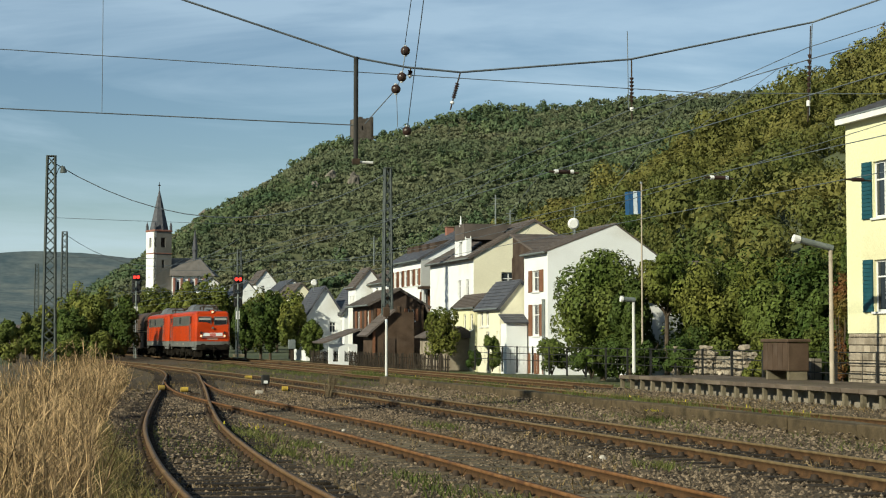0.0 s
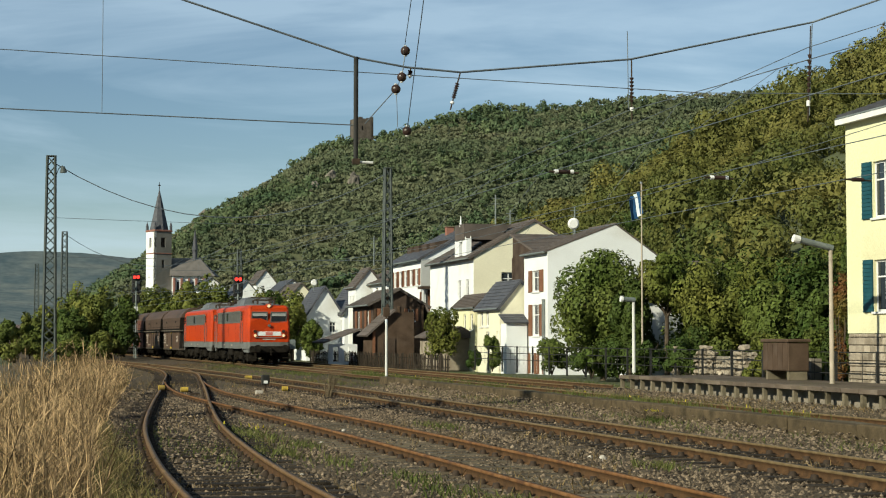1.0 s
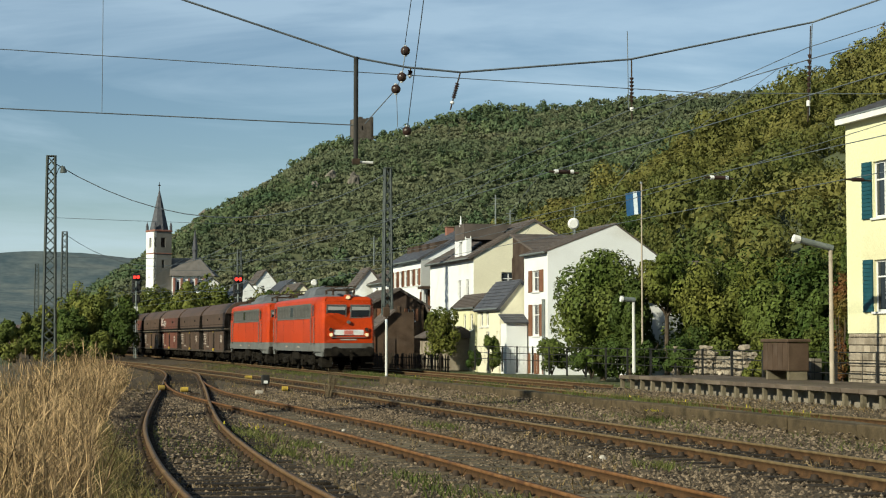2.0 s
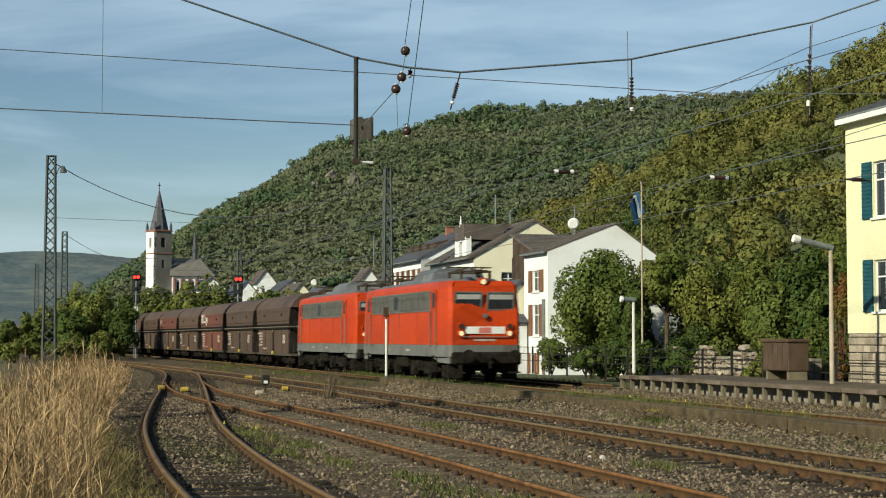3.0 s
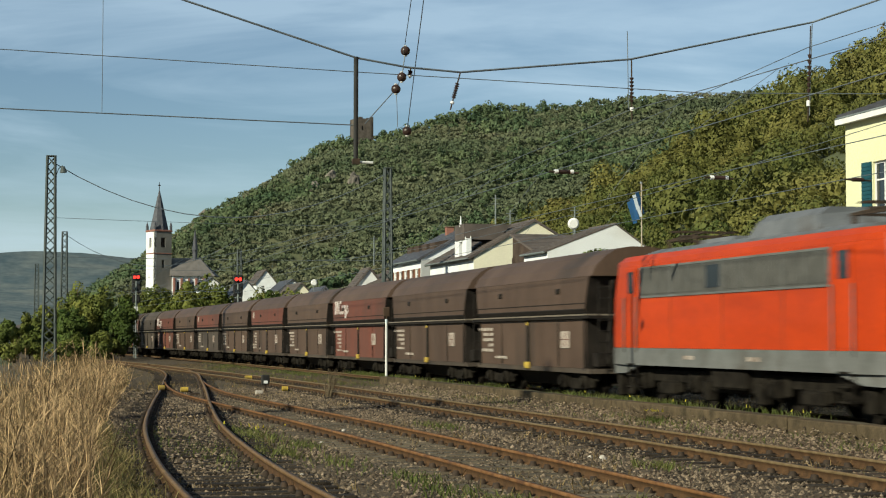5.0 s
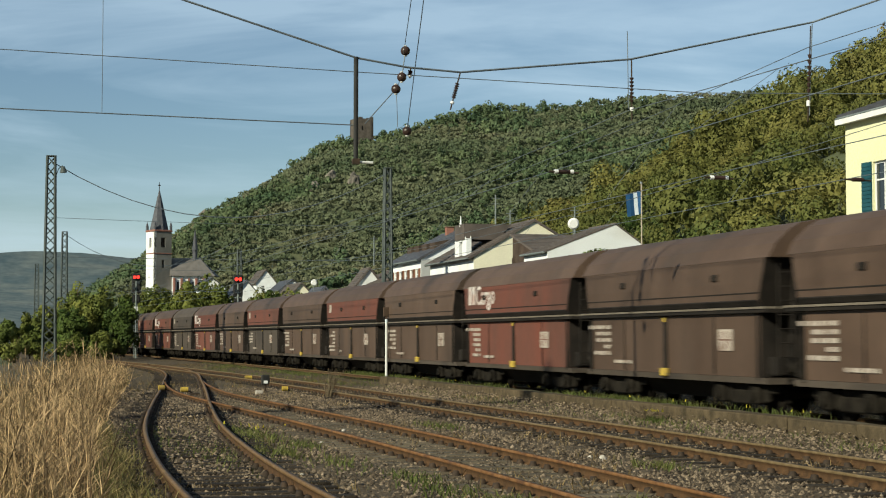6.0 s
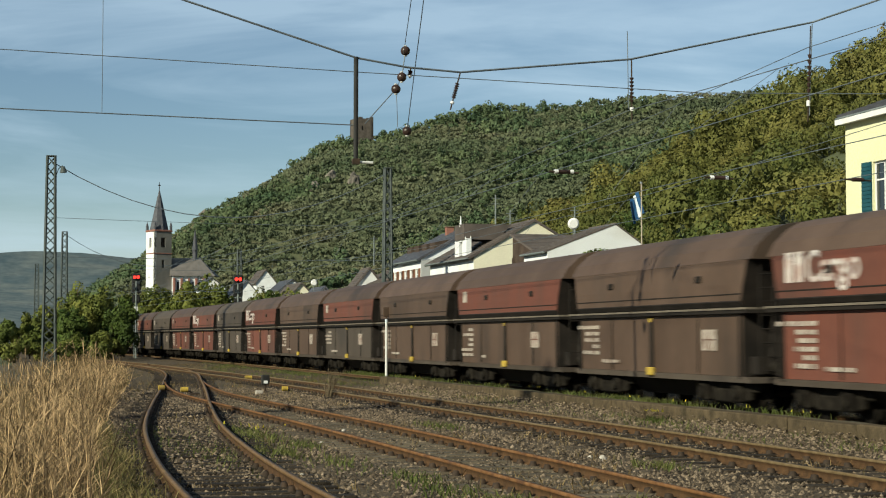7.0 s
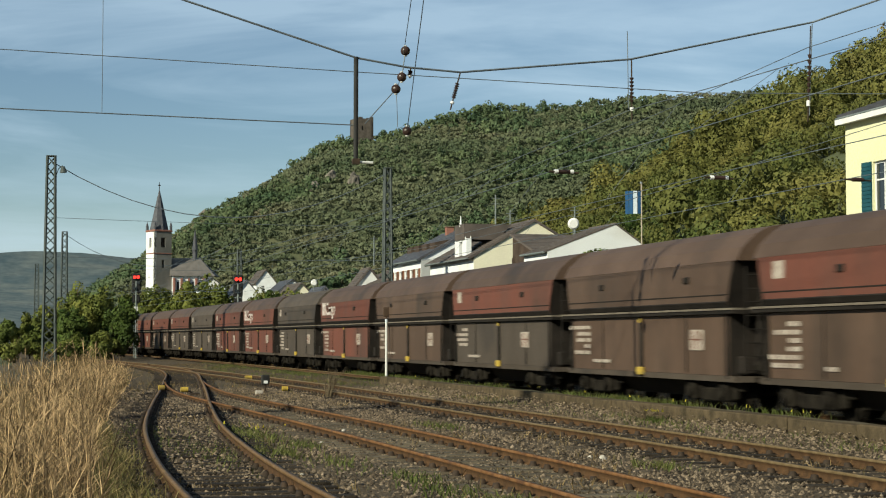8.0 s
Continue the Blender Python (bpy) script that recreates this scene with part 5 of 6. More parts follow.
        part("lamp_head", bm, M["mast_steel"], arm)
    return top


lattice_mast(3.05, 109, 13.3, 0.8, lamp=True)
lattice_mast(25.1, 109, 13.1, 0.62)
lattice_mast(6.7, 185, 13.2, 0.8)
lattice_mast(25.7, 185, 11.5)
lattice_mast(5.4, 262, 13.0, 0.8)
lattice_mast(-4.6, 35.2, 12.6, 0.8)
lattice_mast(27.4, 27.5, 12.6)


def wire(name, points, r, label, n=5):
    ob = part(name, chain(bmesh.new(), points, r, n), M["wire"])
    return tagged(ob, label, "overhead wire", "overhead wires")


def hang(a, b, sag, n=14):
    a, b = Vector(a), Vector(b)
    return [a.lerp(b, u) - Vector((0, 0, sag * 4 * u * (1 - u))) for u in np.linspace(0, 1, n)]


SPAN = 35.2
wire("span_wire", [(-4.4, SPAN, 12.3), (-1.0, SPAN, 10.6), (3.67, SPAN, 8.85), (7.4, SPAN, 7.78), (8.53, SPAN, 7.62), (9.75, SPAN, 7.56), (13.74, SPAN, 8.02), (18.3, SPAN, 9.09), (22.5, 31.5, 10.5), (27.3, 27.6, 12.4)], 0.024, "thick grey cross-span cable sagging over the tracks")
wire("span_wire", [(-4.4, SPAN, 7.73), (7.4, SPAN, 7.47), (15.5, SPAN, 7.32), (27.2, 31, 7.1)], 0.010, "thin grey cross-span wire over the tracks")
wire("span_wire", [(-4.4, SPAN, 6.45), (-0.05, SPAN, 6.41), (7.34, SPAN, 6.31)], 0.013, "lower grey cross-span wire")
wire("dropper", [(2.0, SPAN, 9.5), (2.0, SPAN, 6.4)], 0.007, "thin vertical dropper wire")
wire("dropper", [(13.68, SPAN, 8.67), (13.7, SPAN, 6.9)], 0.010, "thin vertical dropper wire beside an insulator")
wire("dropper", [(18.3, SPAN, 9.05), (18.2, SPAN, 6.9)], 0.012, "thin vertical dropper wire on the cable")
wire("stay_wire", [(8.54, SPAN, 6.22), (7.09, 28, 7.61), (5.7, 21, 9.0)], 0.009, "pair of steep stay wires overhead")
wire("stay_wire", [(8.46, SPAN, 7.9), (6.87, 28, 7.62), (5.4, 21.5, 7.3)], 0.008, "steep stay wire overhead")
wire("stay_wire", [(8.50, SPAN, 7.95), (8.42, SPAN, 7.4), (8.29, SPAN, 7.13), (7.6, SPAN, 6.35)], 0.012, "slanting stay wire between round insulators")
wire("stay_wire", [(8.30, SPAN, 7.1), (8.33, SPAN, 6.3)], 0.008, "thin hanging wire end")
tube = empty("drop_tube", label="dark vertical drop tube hanging from the span cable", category="drop tube")
part("tube", rod(bmesh.new(), (7.4, SPAN, 5.48), (7.4, SPAN, 7.8), 0.052, n=12), M["black_iron"], tube)
part("clamp", boxed(7.32, 7.48, SPAN - 0.06, SPAN + 0.06, 5.46, 5.58), M["iron"], tube)
part("steady_arm", rod(bmesh.new(), (7.45, SPAN, 5.51), (7.78, SPAN, 5.50), 0.03, n=8), M["pole_light"], tube)


def round_insulator(x, y, z):
    top = empty("insulator", label="round dark brown insulator on the stay wires", category="insulator", group="round insulators")
    bm = bmesh.new()
    bmesh.ops.create_uvsphere(bm, u_segments=16, v_segments=10, radius=0.105, matrix=Matrix.Translation((x, y, z)))
    part("ball", bm, M["insulator"], top)
    part("collar", rod(bmesh.new(), (x, y, z - 0.12), (x, y, z + 0.12), 0.035), M["pole_light"], top)


for x, z in ((8.5, 7.98), (8.42, 7.4), (8.29, 7.13), (8.54, 6.22)):
    round_insulator(x, SPAN, z)


def hanger(x, z1, z0, x0):
    top = empty("hanger_insulator", label="dark ribbed hanger insulator below the span cable", category="insulator", group="hanger insulators")
    a, b = Vector((x, SPAN, z1)), Vector((x0, SPAN, z0))
    part("hanger_rod", rod(bmesh.new(), a, b, 0.016, n=6), M["iron"], top)
    for k in range(7):
        c = a.lerp(b, 0.30 + 0.06 * k)
        d = a.lerp(b, 0.335 + 0.06 * k)
        part("rib", rod(bmesh.new(), c, d, 0.055, 0.03, n=10), M["insulator"], top)
    part("end_cap", rod(bmesh.new(), a.lerp(b, 0.78), a.lerp(b, 0.84), 0.045, n=10), M["white_paint"], top)


hanger(9.75, 7.56, 6.72, 9.52)
hanger(13.78, 8.02, 6.62, 13.78)
hanger(18.26, 9.0, 6.75, 18.16)
hanger(8.62, 7.62, 7.38, 8.6)


def steady(x, z, pale):
    top = empty("steady_arm", label="short steady arm with pale insulator at the contact wire", category="steady arm", group="steady arms")
    part("arm", rod(bmesh.new(), (x - 0.34, SPAN, z), (x + 0.36, SPAN, z - 0.02), 0.022, n=8), M["iron"], top)
    part("arm_insulator", rod(bmesh.new(), (x - 0.13, SPAN, z), (x + 0.15, SPAN, z), 0.048, n=10), M["insulator"], top)
    if pale:
        for d in (-0.17, 0.19):
            part("insulator_cap", rod(bmesh.new(), (x + d - 0.04, SPAN, z), (x + d + 0.04, SPAN, z), 0.05, n=10), M["white_paint"], top)


for x, z, pale in ((12.14, 5.42, True), (15.9, 5.38, True), (19.42, 5.42, False)):
    steady(x, z, pale)

for x, hx, shift in ((12.1, 13.7, -0.6), (15.9, 18.2, 0.2), (19.5, 20.4, 0.3)):
    stops = [(-40, x, hx), (SPAN, x, hx), (109, x + shift, x + shift), (185, x + shift - 2.6, x + shift - 2.6), (262, x + shift - 8, x + shift - 8)]
    low, up = [], []
    tops = {12.1: (7.3, 6.85, 6.85, 6.85, 6.85), 15.9: (9.7, 8.5, 7.4, 6.85, 6.85), 19.5: (6.85,) * 5}[x]
    drop = []
    for (ya, xa, ha), (yb, xb, hb), za, zb in zip(stops, stops[1:], tops, tops[1:]):
        low += hang((xa, ya, 5.5), (xb, yb, 5.5), 0.06, 8)
        up += hang((ha, ya, za), (hb, yb, zb), 0.75, 14)
        for u in np.linspace(0.1, 0.9, 7):
            c = Vector((xa + (xb - xa) * u, ya + (yb - ya) * u, 5.48))
            d = Vector((ha + (hb - ha) * u, ya + (yb - ya) * u, za + (zb - za) * u - 0.75 * 4 * u * (1 - u)))
            drop.append((c, d))
    wire("contact_wire", low, 0.011, "thin contact wire above the track")
    wire("messenger_wire", up, 0.010, "sagging messenger wire above the contact wire")
    bm = bmesh.new()
    for c, d in drop:
        rod(bm, c, d, 0.005, n=4)
    tagged(part("dropper", bm, M["wire"]), "fine droppers between contact and messenger wire", "overhead wire", "overhead wires", "stuff")

for y, xa, xb in ((109, 3.05, 25.1), (185, 6.7, 25.7)):
    wire("span_wire", hang((xa, y, 13.0), (xb, y, 12.8), 3.3), 0.03, "grey cross-span cable between the lattice masts")
    wire("span_wire", hang((xa, y, 9.4), (xb, y, 9.2), 0.1, 6), 0.014, "straight cross-span wire between the lattice masts")
    wire("span_wire", hang((xa, y, 6.9), (xb, y, 6.9), 0.06, 6), 0.014, "lower cross-span wire between the lattice masts")


def colour_signal(x, y, z):
    top = empty("railway_signal", label="tall black colour-light signal showing red", category="railway signal", group="railway signals")
    part("post", rod(bmesh.new(), (x, y, -0.3), (x, y, z - 0.3), 0.075, n=10), M["galvanised"], top)
    head = part("signal_head", boxed(x - 0.42, x + 0.42, y - 0.02, y + 0.12, z - 1.45, z + 0.42, bevel=0.08), M["black_iron"], top)
    for dx, dz, lit in ((-0.16, 0.05, True), (0.16, 0.05, True), (0.2, -0.5, False), (-0.2, -0.95, False)):
        hood = rod(bmesh.new(), (x + dx, y - 0.02, z + dz), (x + dx, y - 0.22, z + dz), 0.16, n=14)
        part("lens_hood", hood, M["black_iron"], head)
        part("signal_lens", rod(bmesh.new(), (x + dx, y - 0.221, z + dz), (x + dx, y - 0.235, z + dz), 0.15 if lit else 0.11, n=16), M["red_light"] if lit else M["glass"], head)
    part("second_head", boxed(x - 0.38, x + 0.38, y - 0.02, y + 0.12, z - 2.35, z - 1.6, bevel=0.12), M["black_iron"], top)
    part("number_plate", boxed(x - 0.16, x + 0.16, y - 0.05, y - 0.02, z - 3.4, z - 2.7), M["white_paint"], top)
    ladder = bmesh.new()
    for d in (-0.16, 0.16):
        rod(ladder, (x + d, y + 0.3, -0.2), (x + d, y + 0.3, z - 0.8), 0.02, n=5)
    for zz in np.arange(0.2, z - 0.8, 0.35):
        rod(ladder, (x - 0.16, y + 0.3, zz), (x + 0.16, y + 0.3, zz), 0.015, n=5)
    part("ladder", ladder, M["galvanised"], top)


colour_signal(12.3, 158.0, 7.35)
colour_signal(19.9, 144.0, 6.75)

marker = empty("marker_post", label="slim white post with a small brown sign", category="post")
part("post", rod(bmesh.new(), (15.6, 67.9, 0.0), (15.6, 67.9, 2.35), 0.055, n=12), M["pole_light"], marker)
part("post_cap", rod(bmesh.new(), (15.6, 67.9, 2.35), (15.6, 67.9, 2.5), 0.06, n=12), M["flag_white"], marker)
part("sign_stem", rod(bmesh.new(), (15.6, 67.9, 2.5), (15.6, 67.9, 2.62), 0.03), M["iron"], marker)
part("sign", boxed(15.46, 15.74, 67.87, 67.93, 2.6, 3.0, bevel=0.02), M["crate"], marker)


def platform_lamp(x, y, z, reach, rise):
    top = empty("platform_lamp", label="pale platform lamp post with a tubular lantern", category="street lamp", group="platform lamps")
    part("post", rod(bmesh.new(), (x, y, 0.3), (x, y, z), 0.075, 0.06, n=12), M["pole_wood"] if z > 4 else M["pole_light"], top)
    part("bracket", rod(bmesh.new(), (x, y, z - 0.05), (x - 0.1, y, z + 0.1), 0.04), M["galvanised"], top)
    a, b = Vector((x + 0.06, y, z + 0.06)), Vector((x - reach, y, z + rise))
    head = part("lantern", rod(bmesh.new(), a, b, 0.10, n=12), M["galvanised"], top)
    part("lantern_end", rod(bmesh.new(), a.lerp(b, 0.87), a.lerp(b, 1.02), 0.125, n=12), M["white_paint"], head)


platform_lamp(25.0, 63.8, 3.2, 0.55, 0.1)
platform_lamp(24.6, 46.3, 4.4, 1.22, 0.34)

crate = empty("salt_bin", label="brown wooden grit bin on the platform", category="bin")
part("body", boxed(25.0, 25.75, 50.02, 51.9, 0.62, 1.56, bevel=0.02), M["crate"], crate)
part("lid", boxed(24.94, 25.8, 49.96, 51.96, 1.565, 1.68, bevel=0.025), M["crate"], crate)
for y in (50.15, 51.7):
    part("runner", boxed(25.05, 25.7, y - 0.09, y + 0.09, 0.32, 0.615), M["old_concrete"], crate)
for k in range(5):
    part("board", boxed(24.985, 25.0, 50.04 + k * 0.37, 50.38 + k * 0.37, 0.64, 1.55, bevel=0.004), M["crate"], crate)


def fence(x, ya, yb, z, tall, post_gap, label, bars=3):
    top = empty("fence", label=label, category="fence")
    n = int((yb - ya) / post_gap)
    for k in range(n + 1):
        y = ya + (yb - ya) * k / n
        part("post", bar(bmesh.new(), (x, y, z - 0.3), (x, y, z + tall + 0.04), 0.07), M["black_iron"], top)
    for k in range(bars):
        zz = z + tall * (0.35 + 0.65 * k / max(1, bars - 1))
        part("rail", bar(bmesh.new(), (x, ya, zz), (x, yb, zz), 0.032), M["black_iron"], top)
    m = int((yb - ya) / 0.8)
    for k in range(m):
        y = ya + (yb - ya) * (k + 0.5) / m
        part("upright", rod(bmesh.new(), (x, y, z + tall * 0.1), (x, y, z + tall), 0.008, n=5), M["black_iron"], top)


fence(26.35, 36.0, 92.0, 0.2, 1.05, 2.6, "dark iron railing behind the platform")


def picket_fence():
    top = empty("picket_fence", label="dark weathered timber picket fence", category="fence")
    rng = random.Random(3)
    board = unit_mesh("picket", boxed(-0.015, 0.015, -0.06, 0.06, 0, 1.0, bevel=0.006), M["wood_sleeper"])
    for k in range(150):
        ob = new("picket", board)
        ob.parent, ob.matrix_basis = top, pose(23.7 - k * 0.004, 88 + k * 0.26, -0.25 + rng.uniform(-0.05, 0.1), 0, rng.uniform(-3, 3), 0)
    for z in (0.1, 0.55):
        part("fence_rail", bar(bmesh.new(), (23.75, 88, z), (23.15, 127, z), 0.06), M["wood_sleeper"], top)


picket_fence()


def rubble_wall():
    top = empty("garden_wall", label="pale rubble garden wall overgrown with bushes", category="wall")
    part("core", boxed(27.1, 27.5, 52.5, 64.4, -0.3, 1.0), M["mortar"], top)
    rng = random.Random(21)
    z = -0.25
    while z < 1.25:
        h = rng.uniform(0.13, 0.26)
        y = 52.6
        while y < 64.3:
            w = rng.uniform(0.18, 0.5)
            if z < 0.7 + 0.6 * math.sin(y * 0.9) ** 2:
                bm = boxed(26.95 + rng.uniform(-0.07, 0.05), 27.2, y + 0.02, y + w - 0.02, z + 0.015, z + h * rng.uniform(0.8, 1.05) - 0.015, m=pose(0, 0, 0), bevel=0.05)
                for v in bm.verts:
                    v.co += Vector((rng.uniform(-0.05, 0.05), rng.uniform(-0.045, 0.045), rng.uniform(-0.045, 0.045)))
                part("stone", bm, M["stone_wall"], top)
            y += w
        z += h


rubble_wall()

pole = empty("flagpole", label="thin dark flagpole with a blue and white flag", category="flagpole")
part("pole", rod(bmesh.new(), (28.0, 70.4, -0.2), (28.0, 70.4, 8.7), 0.045, 0.03, n=10), M["pole_wood"], pole)
part("knob", rod(bmesh.new(), (28.0, 70.4, 8.7), (28.0, 70.4, 8.78), 0.06, n=10), M["chrome"], pole)
flag = empty("flag_cloth", pose(28.0, 70.4, 7.85))
flag.parent = pole
tagged(flag, "blue and white hanging flag")
FOLDS = []
for k in range(4):
    bm = bmesh.new()
    box(bm, 0.0, 0.18, -0.006, 0.006, -0.52, 0.52)
    fold = part("flag_panel", bm, M["flag_white"] if k in (1,) else M["flag_blue"], flag)
    FOLDS.append(fold)

dish = empty("satellite_dish", label="white satellite dish on the roof", category="satellite dish")
bm = bmesh.new()
bmesh.ops.create_cone(bm, cap_ends=True, segments=24, radius1=0.36, radius2=0.26, depth=0.09, matrix=Matrix.Translation((34.1, 97.0, 8.75)) @ pose(0, 0, 0, 100, 0, -14))
part("reflector", bm, M["white_paint"], dish)
part("mast", rod(bmesh.new(), (34.15, 97.2, 8.0), (34.15, 97.2, 8.7), 0.03), M["galvanised"], dish)
bm = bmesh.new()
dish2 = empty("satellite_dish", label="white satellite dish on a roof by the trees", category="satellite dish")
bmesh.ops.create_cone(bm, cap_ends=True, segments=24, radius1=0.3, radius2=0.22, depth=0.09, matrix=Matrix.Translation((27.6, 149.5, 6.75)) @ pose(0, 0, 0, 100, 0, -10))
part("reflector", bm, M["white_paint"], dish2)
part("mast", rod(bmesh.new(), (27.6, 149.7, 6.0), (27.6, 149.7, 6.7), 0.03), M["galvanised"], dish2)

for x, y, z0, z1 in ((33.58, 112.0, 8.61, 11.78), (34.66, 112.0, 8.63, 10.73), (31.28, 141.0, 7.99, 10.56), (35.41, 100.5, 7.9, 10.1)):
    mast = empty("roof_pole", label="thin grey pole with short cross arms on a roof", category="pole", group="roof poles")
    part("pole", rod(bmesh.new(), (x, y, z0), (x, y, z1), 0.07, 0.05, n=8), M["galvanised"], mast)
    for d in (0.25, 0.65):
        part("cross_arm", rod(bmesh.new(), (x - 0.3, y, z1 - d), (x + 0.3, y, z1 - d), 0.025, n=6), M["galvanised"], mast)

# low markers between the tracks
lantern = empty("dwarf_signal", label="small black and white dwarf signal on the ballast", category="railway signal")
part("post", rod(bmesh.new(), (9.04, 58.3, -0.2), (9.04, 58.3, 0.1), 0.04), M["iron"], lantern)
part("body", boxed(8.9, 9.18, 58.2, 58.42, 0.08, 0.42, bevel=0.03), M["black_iron"], lantern)
part("face", boxed(8.97, 9.11, 58.185, 58.2, 0.12, 0.22, bevel=0.004), M["white_paint"], lantern)
stone_sign = empty("white_marker", label="low white painted marker block", category="marker")
part("block", boxed(8.24, 8.5, 55.2, 55.4, -0.2, -0.03, bevel=0.03), M["pale_stone"], stone_sign)
for x, y, z, w in ((5.22, 56.0, 0.0, 0.2), (5.82, 54.6, -0.02, 0.24), (9.6, 57.5, -0.1, 0.2), (10.4, 71.8, -0.05, 0.3)):
    lever = empty("switch_lever", label="yellow points lever weight beside the rails", category="switch lever", group="points levers")
    part("weight", rod(bmesh.new(), (x - w / 2, y, z + 0.06), (x + w / 2, y, z + 0.06), 0.085, n=14), M["yellow_paint"], lever)
    part("arm", bar(bmesh.new(), (x, y, z + 0.06), (x + 0.35, y + 0.05, z - 0.08), 0.04), M["iron"], lever)
    part("lever_base", boxed(x + 0.2, x + 0.5, y - 0.1, y + 0.15, z - 0.2, z - 0.05), M["iron"], lever)
cabinet = empty("cable_cabinet", label="small grey trackside cabinet on a post", category="cabinet")
part("body", boxed(22.2, 22.75, 131.2, 131.6, 0.85, 1.6, bevel=0.03), M["galvanised"], cabinet)
part("post", boxed(22.4, 22.55, 131.3, 131.5, -0.3, 0.85), M["iron"], cabinet)


# ---- plants ----
def shell(rng, n, lobes, flat=0.8, inner=0.35, fill=0.8):
    """Leaf places on a lumpy crown of unit radius, and the way out of it at each."""
    u = rng.normal(size=(lobes, 3))
    u /= np.linalg.norm(u, axis=1)[:, None]
    centre = u * rng.uniform(inner, 0.72, (lobes, 1))
    size = rng.uniform(0.30, 0.5, lobes) * fill
    k = rng.integers(0, lobes, n)
    d = rng.normal(size=(n, 3))
    d /= np.linalg.norm(d, axis=1)[:, None]
    r = size[k] * rng.uniform(0.7, 1.06, n) ** 0.6
    p = centre[k] + d * r[:, None]
    p[:, 2] *= flat
    return p, d


def leaves(rng, p, d, size, wild=0.28):
    """One pointed leaf or tuft each, facing roughly outwards."""
    n = len(p)
    out = d + rng.normal(0, wild, (n, 3))
    out /= np.linalg.norm(out, axis=1)[:, None]
    side = np.cross(out, rng.normal(size=(n, 3)))
    side /= np.linalg.norm(side, axis=1)[:, None]
    up = np.cross(out, side)
    s = size * rng.uniform(0.6, 1.3, (n, 1))
    side, up = side * s, up * s * rng.uniform(0.7, 1.0, (n, 1))
    bend = out * s * 0.35
    return np.stack([p - side - up * 0.6, p + side * 0.8 - up - bend, p + up * 0.9 + side * rng.uniform(-0.6, 0.6, (n, 1))], 1)


def tree(x, y, tall, wide, material, seed, label, count=3000, size=0.13, base=0.0, trunk=0.28, ground=None, fill=0.64):
    rng = np.random.default_rng(seed)
    z0 = float(height(x, y)) if ground is None else ground
    top = empty("tree", label=label, category="tree", group="trees beside the line")
    r = wide / 2
    crown_h = tall * (1 - base)
    bm = bmesh.new()
    thick = max(0.05, tall * 0.022)
    fork = z0 + tall * max(base, trunk)
    rod(bm, (x, y, z0 - 0.2), (x, y, fork), thick, thick * 0.7, n=9)
    for k in range(6):
        a = k * 1.05 + rng.uniform(0, 0.6)
        tip = (x + math.cos(a) * r * 0.55, y + math.sin(a) * r * 0.55, fork + crown_h * rng.uniform(0.25, 0.5))
        rod(bm, (x, y, fork - 0.1 - 0.2 * (k % 2)), tip, thick * 0.5, thick * 0.15, n=6)
    rod(bm, (x, y, fork - 0.1), (x, y, z0 + tall * 0.85), thick * 0.6, thick * 0.1, n=7)
    part("trunk", bm, M["bark"], top)
    p, d = shell(rng, count, 40, 1.0, 0.32, fill)
    p = p * np.array([r, r, crown_h / 2]) / 0.98 + np.array([x, y, z0 + tall * base + crown_h / 2])
    q = leaves(rng, p, d, size)
    soup("crown", q.reshape(-1, 3), np.arange(len(q) * 3).reshape(-1, 3), material, top)
    return top


def bush(x, y, tall, wide, material, seed, label, count=1200, size=0.10, ground=-0.3):
    rng = np.random.default_rng(seed)
    top = empty("bush", label=label, category="bush", group="bushes beside the line")
    p, d = shell(rng, count, 14, 1.0, 0.4, 0.75)
    p = p * np.array([wide / 2, wide / 2, tall * 0.56]) + np.array([x, y, ground + tall * 0.46])
    p[:, 2] = np.maximum(p[:, 2], ground + 0.03)
    q = leaves(rng, p, d, size)
    soup("foliage", q.reshape(-1, 3), np.arange(len(q) * 3).reshape(-1, 3), material, top)
    bm = bmesh.new()
    for k in range(5):
        a = k * 1.25
        rod(bm, (x, y, ground - 0.1), (x + math.cos(a) * wide * 0.25, y + math.sin(a) * wide * 0.25, ground + tall * 0.6), 0.03, 0.01, n=5)
    part("stem", bm, M["bark"], top)


